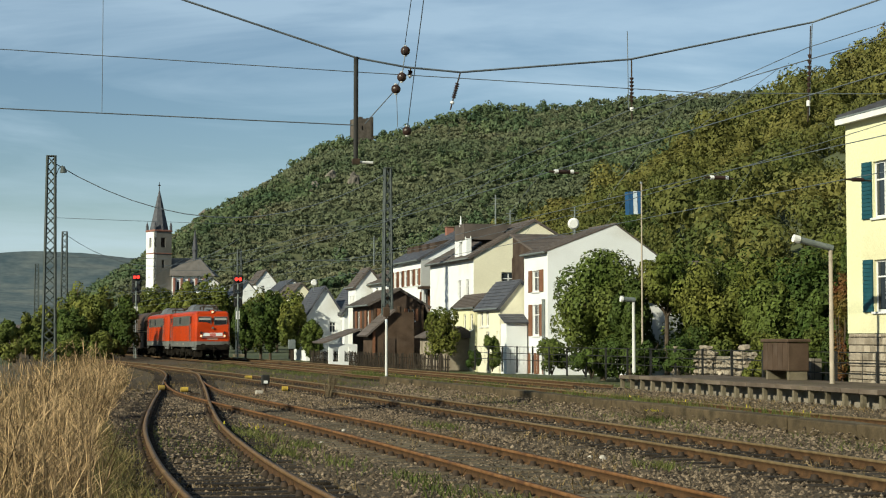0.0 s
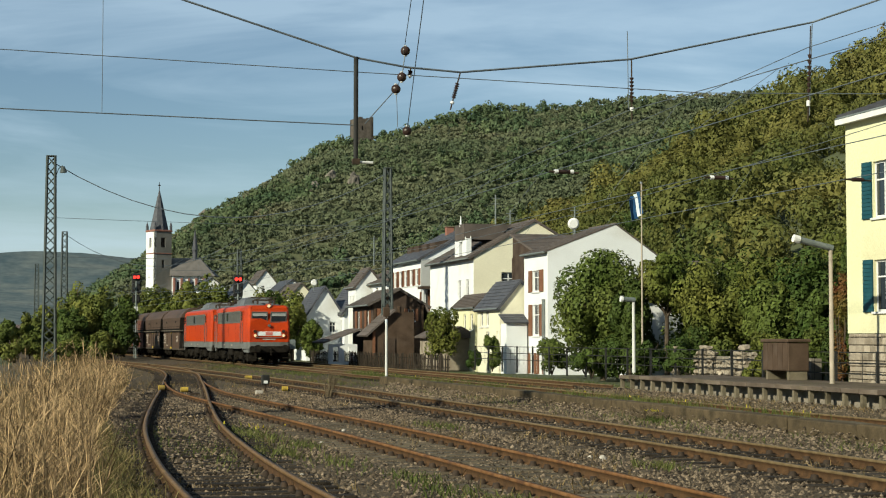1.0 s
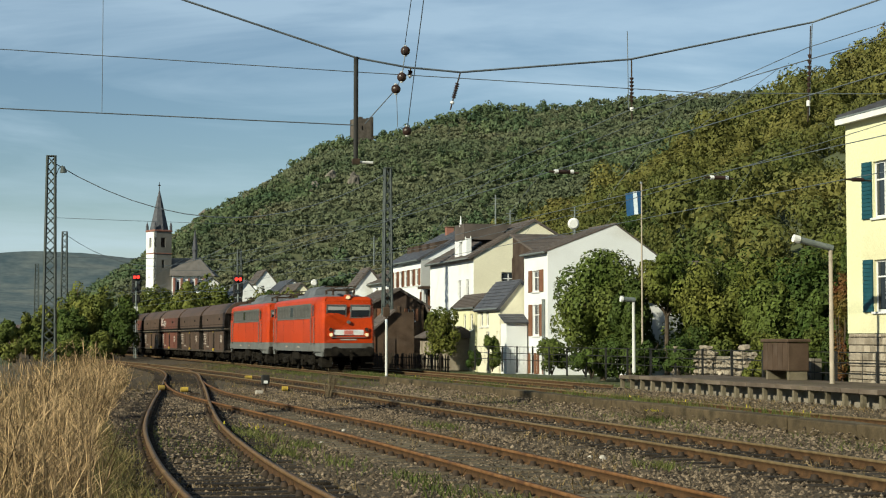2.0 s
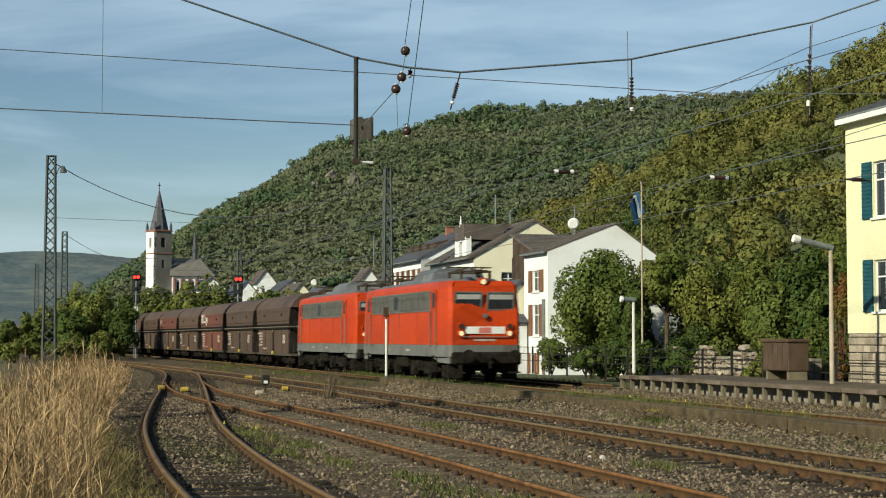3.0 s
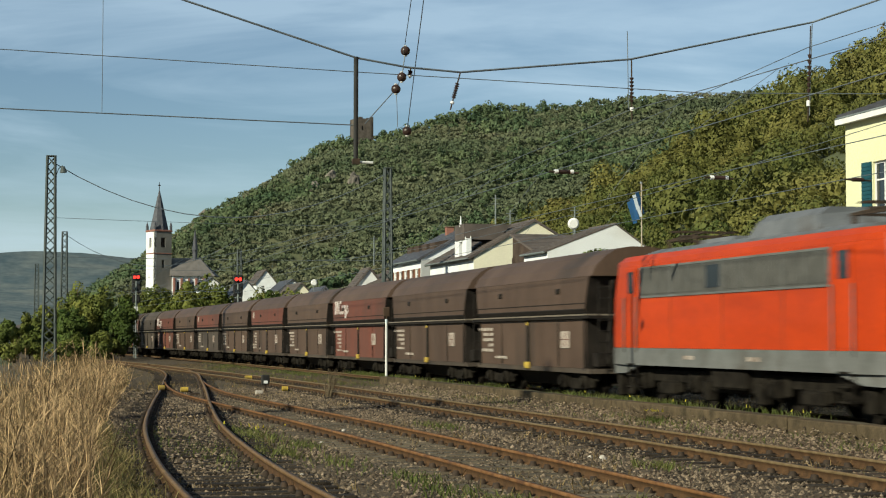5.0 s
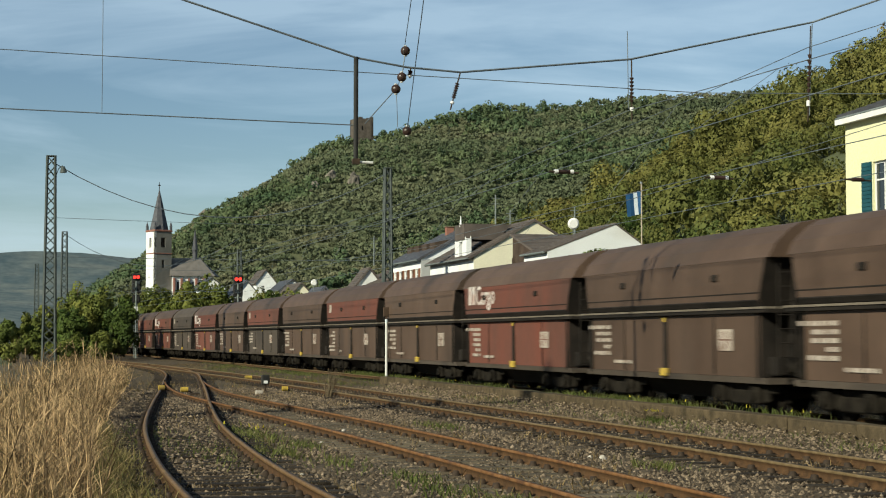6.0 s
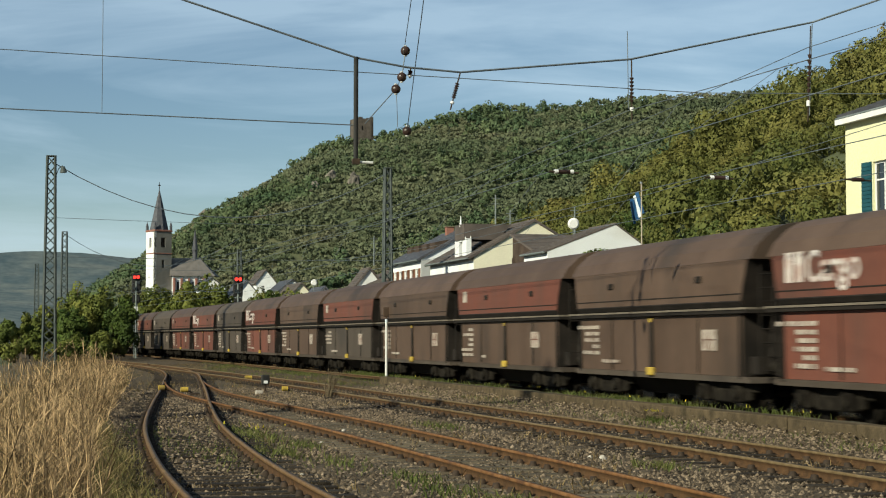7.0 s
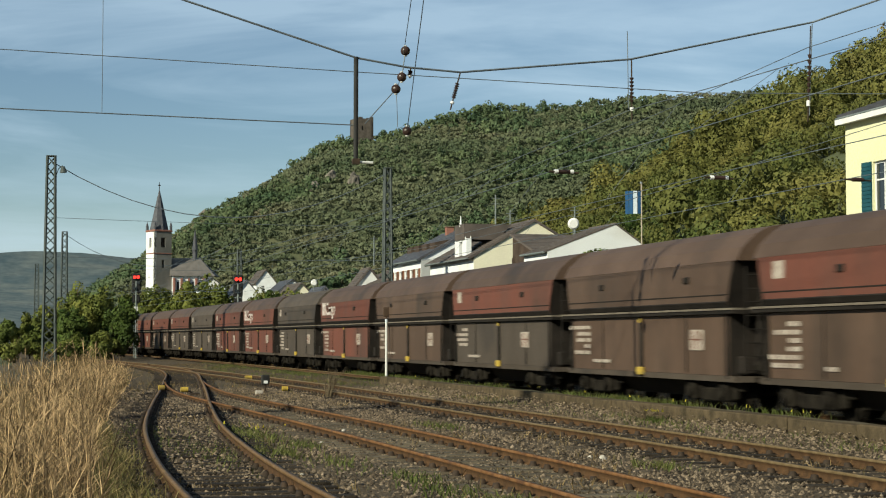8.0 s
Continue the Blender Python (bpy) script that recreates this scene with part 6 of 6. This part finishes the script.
tree(28.2, 76.0, 6.75, 4.9, M["leaf"], 1, "round dense green tree before the white house", 24000, 0.10, 0.03, 0.2, -0.3, 0.84)
for k, (x, y, tall, wide, m) in enumerate([
        (28.4, 73.0, 5.0, 2.2, "leaf_dark"), (31.2, 70.0, 6.2, 4.2, "leaf_sunny"), (32.9, 75.6, 6.5, 4.8, "leaf"), (33.4, 68.4, 6.0, 4.0, "leaf_olive"), (34.2, 72.5, 6.6, 5.2, "leaf"), (33.4, 65.5, 6.3, 4.4, "leaf_dark"),
        (36.2, 68.0, 6.9, 5.2, "leaf_olive"), (35.4, 62.5, 6.2, 4.6, "leaf_sunny"), (37.8, 63.0, 7.2, 5.0, "leaf_olive"), (34.0, 58.6, 6.0, 4.0, "leaf_dark"),
        (36.6, 57.5, 7.0, 4.4, "leaf"), (31.4, 64.2, 4.6, 3.2, "leaf"), (31.2, 59.6, 4.2, 3.0, "leaf_dark"), (29.7, 54.0, 6.6, 1.5, "leaf_dark"), (33.6, 54.6, 6.6, 3.6, "leaf_olive"), (35.2, 77.0, 6.0, 4.4, "leaf_sunny")]):
    tree(x, y, tall, wide, M[m], 20 + k, {"leaf": "broad mid-green tree in the gardens", "leaf_dark": "dark green tree in the gardens", "leaf_olive": "olive-green garden tree turning yellow", "leaf_sunny": "sunlit yellow-green garden tree"}[m], 10000, 0.095, 0.04, 0.2, -0.1)
for k, (x, y, tall, wide, m) in enumerate([
        (28.6, 66.5, 2.6, 2.4, "leaf_dark"), (28.4, 62.6, 1.9, 2.0, "leaf"), (28.3, 58.6, 2.2, 2.2, "leaf_olive"), (28.4, 55.2, 2.4, 2.0, "leaf"), (28.3, 52.4, 2.6, 1.8, "leaf_dark"),
        (26.8, 63.0, 1.5, 1.7, "leaf_dark"), (26.8, 53.6, 1.2, 1.4, "leaf_dark"), (26.8, 56.0, 1.2, 1.2, "leaf_olive"), (28.2, 70.5, 2.6, 2.4, "leaf_dark"), (27.6, 82.0, 2.2, 2.4, "leaf"), (27.2, 91.4, 2.3, 1.3, "leaf"), (27.0, 94.6, 1.2, 1.0, "leaf_dark"),
        (29.5, 51.6, 3.4, 1.6, "leaf_olive"), (26.7, 73.5, 1.6, 1.8, "leaf"), (28.0, 73.6, 2.2, 2.8, "leaf_dark"), (29.4, 73.8, 2.6, 3.0, "leaf_dark"), (30.9, 78.5, 2.8, 2.8, "leaf"), (28.9, 80.5, 1.8, 2.6, "leaf_dark")]):
    bush(x, y, tall, wide, M[m], 50 + k, {"leaf": "leafy green bush at the fence", "leaf_dark": "dark green bush at the fence", "leaf_olive": "olive bush with yellowing leaves"}[m], 3200, 0.075, -0.1)
tree(30.1, 72.6, 6.1, 3.8, M["leaf_olive"], 90, "high-crowned olive tree beside the flagpole", 9000, 0.095, 0.48, 0.5, -0.1)
bush(26.92, 50.0, 4.4, 0.75, M["leaf_red"], 91, "climbing vine with red leaves on the house corner", 2600, 0.055, -0.2)
tree(25.9, 98.0, 4.3, 2.7, M["leaf_sunny"], 80, "small yellow-green tree beside the barn", 5500, 0.085, 0.1, 0.3, -0.3)
for k, (x, y) in enumerate(((-0.6, 141), (1.2, 138), (2.9, 142), (4.6, 139), (6.2, 141), (7.9, 139), (9.3, 143))):
    bush(x, y, 2.1 + 0.35 * (k % 3), 2.9, M["leaf_sunny" if k % 2 else "leaf_olive"], 160 + k, "sunlit scrubby bush behind the dry grass", 1500, 0.13, -0.3)
# trees on both sides of the line in the distance
for k, (x, y, tall, wide, m) in enumerate([
        (10.4, 150, 5.4, 4.2, "leaf_dark"), (8.2, 152, 6.4, 5.0, "leaf_sunny"), (6.2, 149, 5.2, 4.0, "leaf_dark"), (4.4, 156, 5.8, 4.4, "leaf_sunny"), (2.6, 152, 4.4, 3.6, "leaf_sunny"), (0.4, 158, 4.0, 4.0, "leaf"),
        (9.6, 163, 7.6, 4.6, "leaf_sunny"), (7.4, 168, 8.2, 5.6, "leaf_sunny"), (12.2, 172, 6.8, 3.6, "leaf_dark"), (-1.5, 150, 5.6, 2.8, "leaf_dark"),
        (24.0, 152, 6.9, 4.2, "leaf_dark"), (25.4, 148, 6.2, 3.4, "leaf_sunny"), (27.2, 160, 7.2, 4.6, "leaf_sunny"), (24.8, 163, 7.6, 4.6, "leaf_sunny"), (22.6, 158, 5.8, 3.2, "leaf_dark"), (26.0, 141.5, 4.2, 2.4, "leaf")]):
    tree(x, y, tall, wide, M[m], 100 + k, {"leaf_sunny": "sunlit yellow-green tree beside the line", "leaf": "leafy mid-green lineside tree", "leaf_dark": "dark green tree beside the line", "leaf_olive": "yellow-green tree beside the line"}[m], 5000, 0.15, 0.02, 0.15, -0.3)
for k, (x, y, tall, wide) in enumerate([(21, 235, 9.5, 8), (25, 228, 10.8, 8), (29, 236, 11.0, 8), (17.5, 240, 9.0, 7), (33, 240, 10.0, 7), (23, 260, 11.5, 9), (29, 264, 11.5, 9), (36.5, 262, 9.5, 7), (40.5, 250, 9.5, 6), (13, 250, 9, 8)]):
    tree(x, y, tall, wide, M["leaf_sunny" if k % 2 else "leaf_olive"], 140 + k, "broad sunlit yellow-green tree below the church" if k % 2 else "broad green tree below the church", 4500, 0.26, 0.02, 0.15, -0.3)


def forest(name, spots, material, rng, count, size, label, lobes=7, fill=0.95, wild=0.22):
    """A wood: many lumpy crowns joined, no two alike in size and turn."""
    kinds = [shell(rng, count, lobes, 0.95, 0.45, fill) for _ in range(14)]
    all_q = []
    for x, y, z, tall, wide in spots:
        p, d = kinds[rng.integers(14)]
        a = rng.uniform(0, 6.28)
        turn = np.array([[math.cos(a), -math.sin(a), 0], [math.sin(a), math.cos(a), 0], [0, 0, 1]])
        q = leaves(rng, (p @ turn.T) * np.array([wide / 2, wide / 2, tall * 0.55]) + np.array([x, y, z + tall * 0.42]), d @ turn.T, size * wide, wild)
        all_q.append(q)
    q = np.concatenate(all_q)
    ob = soup(name, q.reshape(-1, 3), np.arange(len(q) * 3).reshape(-1, 3), material)
    return tagged(ob, label, "forest", kind="stuff")


def near_wood():
    rng = np.random.default_rng(77)
    spots = []
    for x in np.arange(40, 150, 4.4):
        for y in np.arange(84, 560, 4.4):
            px, py = x + rng.uniform(-2, 2), y + rng.uniform(-2, 2)
            z = float(height(px, py))
            if px > 0.60 * py + 3 or py > 470 and px < 60 or px > 142:
                continue
            if z < 0.4 or (px < 58 and 255 < py < 360):
                continue
            # stands of tall trees among lower scrub
            stand = float(ripple(px + 11, py, 13.0)) + rng.normal(0, 0.25)
            wide = rng.uniform(5.0, 8.0) if stand > 0.25 else rng.uniform(3.0, 5.4)
            tall = wide * rng.uniform(0.7, 1.15)
            spots.append((px, py, z, min(tall, 4.6) if px > 112 else tall, wide))
    forest("woodland", [s for s in spots if s[1] < 250], M["forest"], rng, 1230, 0.0290, "dense mixed woodland on the near slope turning olive")
    forest("woodland", [s for s in spots if s[1] >= 250], M["forest"], rng, 330, 0.058, "mixed woodland farther along the slope", 5, 1.1, 0.18)


def far_wood():
    rng = np.random.default_rng(78)
    spots = []
    for x in np.arange(40, 470, 5.4):
        for y in np.concatenate([np.arange(480, 840, 4.0), np.arange(840, 1380, 5.8)]):
            px, py = x + rng.uniform(-2.6, 2.6), y + rng.uniform(-2.6, 2.6)
            z = float(height(px, py))
            if z < 2 or float(height(px - 12, py - 22)) > z + 4:
                continue
            stand = float(ripple(px, py, 31.0)) + float(ripple(px + 40, py, 11.0)) * 0.5 + rng.normal(0, 0.3)
            if stand > 0.45:
                wide = rng.uniform(6.0, 9.0)
                tall = wide * rng.uniform(0.65, 0.9)
            else:
                wide = rng.uniform(5.8, 8.4)
                tall = wide * rng.uniform(0.36, 0.52)
            spots.append((px, py, z, tall, wide))
    # both far materials carry the haze in their colour
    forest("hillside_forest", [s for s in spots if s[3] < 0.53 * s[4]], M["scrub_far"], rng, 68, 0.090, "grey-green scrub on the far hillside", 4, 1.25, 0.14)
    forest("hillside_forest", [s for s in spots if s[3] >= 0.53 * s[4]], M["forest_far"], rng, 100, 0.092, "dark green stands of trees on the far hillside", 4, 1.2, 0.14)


near_wood()
far_wood()


def outcrop(x, y, tall, wide, seed):
    rng = np.random.default_rng(seed)
    bm = bmesh.new()
    bmesh.ops.create_icosphere(bm, subdivisions=3, radius=1.0)
    z0 = float(height(x, y))
    for v in bm.verts:
        v.co *= 1 + 0.45 * noise.noise(v.co * 1.7 + Vector((seed, 0, 0))) + 0.35 * noise.noise(v.co * 4.5 + Vector((0, seed, 0)))
        v.co = Vector((v.co.x * wide / 2 + x, v.co.y * wide / 3 + y, v.co.z * tall / 2 + z0 + tall * 0.2))
    tagged(part("rock_outcrop", bm, M["rock"]), "bare brown rock outcrop among the trees", "rock", "rock outcrops")


outcrop(150, 770, 9, 6, 3)
outcrop(158, 756, 8, 5, 4)
outcrop(141, 762, 7, 5, 8)
outcrop(131, 1080, 6, 13, 5)
outcrop(126, 1092, 5, 11, 6)


def blades(rng, n, place, tall, width, lean):
    """Grass blades: two quads each, bending over."""
    x, y, z = place
    h = tall * rng.uniform(0.45, 1.0, n)
    a = rng.uniform(0, 2 * np.pi, n)
    b = rng.uniform(0, 2 * np.pi, n)
    off = lean * h * rng.uniform(0.2, 1.0, n)
    wx, wy = np.cos(b) * width, np.sin(b) * width
    rows = []
    for u, bend, w in ((0, 0, 1.0), (0.55, 0.3, 0.8), (1.0, 1.0, 0.25)):
        cx, cy, cz = x + np.cos(a) * off * bend, y + np.sin(a) * off * bend, z + h * u
        rows.append(np.stack([np.stack([cx - wx * w, cy - wy * w, cz], 1), np.stack([cx + wx * w, cy + wy * w, cz], 1)], 1))
    v = np.concatenate(rows, 1)
    base = np.arange(n)[:, None] * 6
    f = np.concatenate([base + np.array([0, 1, 3, 2]), base + np.array([2, 3, 5, 4])])
    return v.reshape(-1, 3), f


def dry_grass():
    rng = np.random.default_rng(31)
    vs, fs, at = [], [], 0
    for n, y0, y1, tall, width, lean in ((5200, 15.5, 24, 0.62, 0.0045, 1.2), (5200, 24, 36, 0.75, 0.006, 1.0), (6000, 36, 60, 0.85, 0.009, 0.8), (5000, 60, 120, 0.9, 0.018, 0.5)):
        y = rng.uniform(y0, y1, n)
        edge = np.interp(y, [14, 19, 25, 34, 45, 56, 70, 120], [0.95, 1.05, 1.4, 2.0, 2.95, 4.0, 5.4, 7.0]) - 0.1
        x = edge - np.abs(rng.normal(0, 1, n)) ** 1.0 * 1.5 - 0.1
        tuft = ripple(x, y, 0.35)
        keep = tuft > rng.uniform(-0.9, 0.9, n)
        x, y = x[keep], y[keep]
        v, f = blades(rng, len(x), (x, y, np.full(len(x), -0.34)), tall * (0.75 + 0.35 * np.clip((edge[keep] - x) / 1.2, 0, 1)), width, lean)
        vs.append(v)
        fs.append(f + at)
        at += len(v)
    ob = soup("dry_grass", np.concatenate(vs), np.concatenate(fs), M["dead_grass"])
    tagged(ob, "tall dry straw-coloured grass beside the siding", "grass", kind="stuff")


def dead_stalks():
    """Tall dead stems with side twigs that fork upwards."""
    rng = np.random.default_rng(33)
    vs, fs, at = [], [], 0
    n = 1000
    y = 16 + rng.uniform(0, 1, n) ** 1.4 * 50
    edge = np.interp(y, [14, 19, 25, 34, 45, 56, 70], [0.85, 1.0, 1.35, 1.95, 2.95, 4.0, 5.2])
    x = edge - np.abs(rng.normal(0, 1.1, n))
    tall = rng.uniform(0.7, 1.5, n) * np.clip(0.75 + (edge - x) * 0.3, 0.7, 1.1)
    a, lean = rng.uniform(0, 6.28, n), rng.uniform(0.02, 0.5, n) ** 1.2
    tall[::19] *= 1.3
    foot = np.stack([x, y, np.full(n, -0.34)], 1)
    tip = foot + np.stack([np.cos(a) * lean * tall, np.sin(a) * lean * tall, tall], 1)
    limbs = [(foot, tip, 0.0085)]
    for _ in range(8):
        u = rng.uniform(0.35, 0.92, (n, 1))
        start = foot + (tip - foot) * u
        b, reach = rng.uniform(0, 6.28, n), rng.uniform(0.06, 0.5, n)
        limbs.append((start, start + np.stack([np.cos(b) * reach, np.sin(b) * reach, rng.uniform(0.1, 0.38, n)], 1), 0.0045))
    for start, stop, w in limbs:
        c = rng.uniform(0, 6.28, n)
        side = np.stack([np.cos(c), np.sin(c), np.zeros(n)], 1) * w * (1 + np.clip(y - 25, 0, 40) * 0.03)[:, None]
        v = np.stack([start - side, start + side, stop + side * 0.4, stop - side * 0.4], 1)
        vs.append(v.reshape(-1, 3))
        fs.append(np.arange(n * 4).reshape(-1, 4) + at)
        at += n * 4
    tagged(soup("dead_stalks", np.concatenate(vs), np.concatenate(fs), M["straw"]), "tall branching dead stalks above the grass", "grass", kind="stuff")


dead_stalks()
dry_grass()


def weed_patch(label, spots, tall, width, seed, material, kind_name):
    rng = np.random.default_rng(seed)
    vs, fs, at = [], [], 0
    for x, y, rx, ry, n, z in spots:
        px, py = x + rng.normal(0, rx, n), y + rng.normal(0, ry, n)
        v, f = blades(rng, n, (px, py, np.full(n, z)), tall, width, 0.8)
        vs.append(v)
        fs.append(f + at)
        at += len(v)
    tagged(soup(kind_name, np.concatenate(vs), np.concatenate(fs), material), label, "weeds", kind="stuff")


rngw = random.Random(17)
patches = [(4.7, 32.0, 0.22, 1.6, 520, -0.2), (5.1, 28.5, 0.14, 0.5, 120, -0.2), (4.5, 26.6, 0.12, 0.6, 110, -0.2), (5.3, 21.5, 0.16, 0.5, 130, -0.2), (5.6, 18.2, 0.16, 0.35, 130, -0.2), (6.9, 17.3, 0.1, 0.25, 120, -0.2), (4.9, 24.0, 0.2, 0.9, 120, -0.2), (5.2, 19.5, 0.25, 0.6, 140, -0.2), (4.2, 27, 0.2, 1.0, 160, -0.2), (2.75, 31, 0.4, 3, 260, -0.2), (3.3, 27, 0.3, 2, 200, -0.2), (1.45, 21, 0.2, 2, 350, -0.25), (1.65, 28, 0.2, 3, 350, -0.25), (9.2, 22.5, 0.15, 0.4, 160, -0.2), (8.9, 34, 0.2, 0.8, 200, -0.2), (14.3, 35.4, 0.12, 0.3, 220, -0.2)]
patches += [(15.75 + rngw.uniform(-0.2, 0.2), rngw.uniform(26, 75), 0.12, 1.0, 55, 0.08) for _ in range(34)]
patches += [(rngw.uniform(13.2, 14.8), rngw.uniform(24, 70), 0.25, 1.0, 45, -0.22) for _ in range(30)]
patches += [(rngw.uniform(18.9, 19.4), rngw.uniform(40, 100), 0.3, 1.5, 70, -0.2) for _ in range(30)]
patches += [(rngw.uniform(14.6, 16.0), rngw.uniform(70, 125), 0.4, 2.5, 110, -0.2) for _ in range(24)]
patches += [(rngw.uniform(22.6, 24.5), rngw.uniform(59, 90), 0.5, 1.5, 120, -0.25) for _ in range(20)]
patches += [(rngw.uniform(11.8, 14.0), rngw.uniform(60, 110), 0.4, 2.0, 60, -0.2) for _ in range(18)]
dull = [(rngw.uniform(1.0, 14.8), rngw.uniform(16, 60), 0.3, 0.7, 40, -0.22) for _ in range(60)] + [(rngw.uniform(2, 15), rngw.uniform(50, 120), 0.6, 2.2, 70, -0.22) for _ in range(110)] + [(rngw.uniform(18.6, 22.2), rngw.uniform(28, 110), 0.35, 1.6, 60, -0.22) for _ in range(60)]
dull += [(1.5 + 0.016 * (y - 15), y, 0.24, 0.8, 420, -0.3) for y in np.arange(15.5, 46, 1.0)]
verge = [(1.45 + 0.018 * (y - 15) + rngw.uniform(-0.15, 0.1), y, 0.2, 0.6, 150, -0.3) for y in np.arange(15.5, 48, 0.9)]
weed_patch("rank green and brown weeds along the dry grass", verge, 0.36, 0.008, 53, M["rank_weeds"], "verge_weeds")
weed_patch("low brown withered weeds on the ballast", dull, 0.2, 0.009, 47, M["dead_grass"], "withered_weeds")
weed_patch("low green weeds between the tracks", patches, 0.17, 0.010, 41, M["weeds"], "weeds")
weed_patch("yellow flowering weeds along the strip", [(15.7, y, 0.10, 0.2, 3, 0.2) for y in (31, 33.5, 37, 40, 44, 48.5, 52, 57, 63, 66)] + [(14.3, 35.4, 0.1, 0.2, 16, 0.05), (4.8, 31.5, 0.3, 1.5, 12, 0.0)], 0.08, 0.016, 43, M["flower"], "flowers")


def dead_shrub(x, y, tall, seed):
    rng = random.Random(seed)
    bm = bmesh.new()
    for k in range(34):
        a, lean = rng.uniform(0, 6.28), rng.uniform(0.1, 0.55)
        h = tall * rng.uniform(0.5, 1.0)
        mid = Vector((x + math.cos(a) * lean * 0.4, y + math.sin(a) * lean * 0.4, -0.25 + h * 0.55))
        tip = Vector((x + math.cos(a) * lean, y + math.sin(a) * lean, -0.25 + h))
        rod(bm, (x + rng.uniform(-0.1, 0.1), y, -0.25), mid, 0.012, 0.008, n=4)
        rod(bm, mid, tip, 0.008, 0.003, n=4)
        for j in range(3):
            rod(bm, mid.lerp(tip, rng.uniform(0, 0.8)), tip + Vector((rng.uniform(-0.2, 0.2), rng.uniform(-0.2, 0.2), rng.uniform(-0.25, 0.1))), 0.005, 0.002, n=4)
    tagged(part("dry_shrub", bm, M["twigs"]), "leafless brown shrub between the tracks", "shrub", "dry shrubs")


dead_shrub(10.1, 52.0, 1.05, 1)
dead_shrub(14.2, 35.5, 0.45, 2)


def gravel():
    rng = np.random.default_rng(91)
    beds = ((84000, 1.6, 14.95, 15.5, 62, 1.45, -0.183), (14000, 18.3, 22.4, 26, 60, 1.0, -0.187), (4500, 1.9, 5.6, 23, 52, 1.2, -0.158), (4200, 14.55, 15.0, 20, 64, 1.0, -0.175))
    xs, ys, zs, rs = [], [], [], []
    for n, x0, x1, y0, y1, power, z in beds:
        y = y0 + rng.uniform(0, 1, n) ** power * (y1 - y0)
        x = rng.uniform(x0, x1, n)
        # no two spots of the bed are covered alike
        keep = ripple(x, y, 0.9) * 0.5 + ripple(x, y, 0.27) * 0.4 > rng.uniform(-1.1, 0.5, n)
        if x1 < 6:
            # the siding's sleepers lie buried beyond its first stretch
            keep = np.abs(x - np.interp(y, [q[1] for q in LINE_A], [q[0] for q in LINE_A])) < 0.66
        x, y = x[keep], y[keep]
        xs.append(x)
        ys.append(y)
        rise = np.clip(x - 14.6, 0, 0.4) * 0.4 * rng.uniform(0, 1, len(x)) if x0 > 14 and x1 < 16 else 0.0
        zs.append(z + rise + 0.02 + rng.uniform(-0.012, 0.014, len(x)))
        rs.append(rng.uniform(0.018, 0.040, len(x)) * (1 + np.clip(y - 24, 0, 40) * 0.018))
    x, y, z, size = (np.concatenate(a) for a in (xs, ys, zs, rs))
    n = len(x)
    corners = np.array([(1, 0, -0.1), (0, 1, -0.1), (-1, 0, -0.1), (0, -1, -0.1), (0, 0, 0.85)])
    v = corners[None] * size[:, None, None] * rng.uniform(0.6, 1.25, (n, 5, 1))
    v[:, 4, :2] += rng.normal(0, 0.4, (n, 2)) * size[:, None]
    a = rng.uniform(0, 6.28, n)
    c, s = np.cos(a)[:, None], np.sin(a)[:, None]
    v = np.stack([v[..., 0] * c - v[..., 1] * s, v[..., 0] * s + v[..., 1] * c, v[..., 2]], -1)
    v += np.stack([x, y, z], 1)[:, None]
    f = np.array([(0, 1, 4), (1, 2, 4), (2, 3, 4), (3, 0, 4)])
    f = (f[None] + (np.arange(n) * 5)[:, None, None]).reshape(-1, 3)
    tagged(soup("gravel", v.reshape(-1, 3), f, M["stones"]), "loose brown-grey ballast stones between the rails", "gravel", kind="stuff")


gravel()
for x, y, s in ((9.0, 24.3, 0.06), (8.9, 24.6, 0.04), (5.55, 29.3, 0.04), (6.7, 33.0, 0.045), (6.9, 31.2, 0.035), (4.0, 22.5, 0.03)):
    bm = bmesh.new()
    bmesh.ops.create_icosphere(bm, subdivisions=2, radius=s)
    for v in bm.verts:
        v.co *= 1 + 0.5 * noise.noise(v.co * 14 + Vector((x, y, 0)))
        v.co += Vector((x, y, -0.165))
    tagged(part("pale_stone", bm, M["pale_stone"]), "single pale stone lying on the ballast", "stone", "pale stones")

# the flag's panels swing about the pole
rng = random.Random(5)
for k, fold in enumerate(FOLDS):
    rows = []
    for i in range(17):
        t = i * 0.5
        gust = 0.5 + 0.5 * math.sin(t * 3.1 + 2.2 + 0.7 * math.sin(t * 1.3))
        x = z = 0.0
        y = 0.0
        heading = 0.0
        for j in range(k + 1):
            heading = 150 + 38 * math.sin(t * 4.1 + j * 1.15) * (1 - 0.4 * gust) + 14 * j * (1 - gust)
            if j < k:
                x += 0.21 * math.cos(radians(heading)) * (0.55 + 0.4 * gust)
                y += 0.21 * math.sin(radians(heading)) * (0.55 + 0.4 * gust)
                z -= 0.16 * (1 - gust)
        rows.append((t, pose(x, y, z, 0, 18 * (1 - gust), heading)))
    FLUTTER.append((fold, rows))
motions()
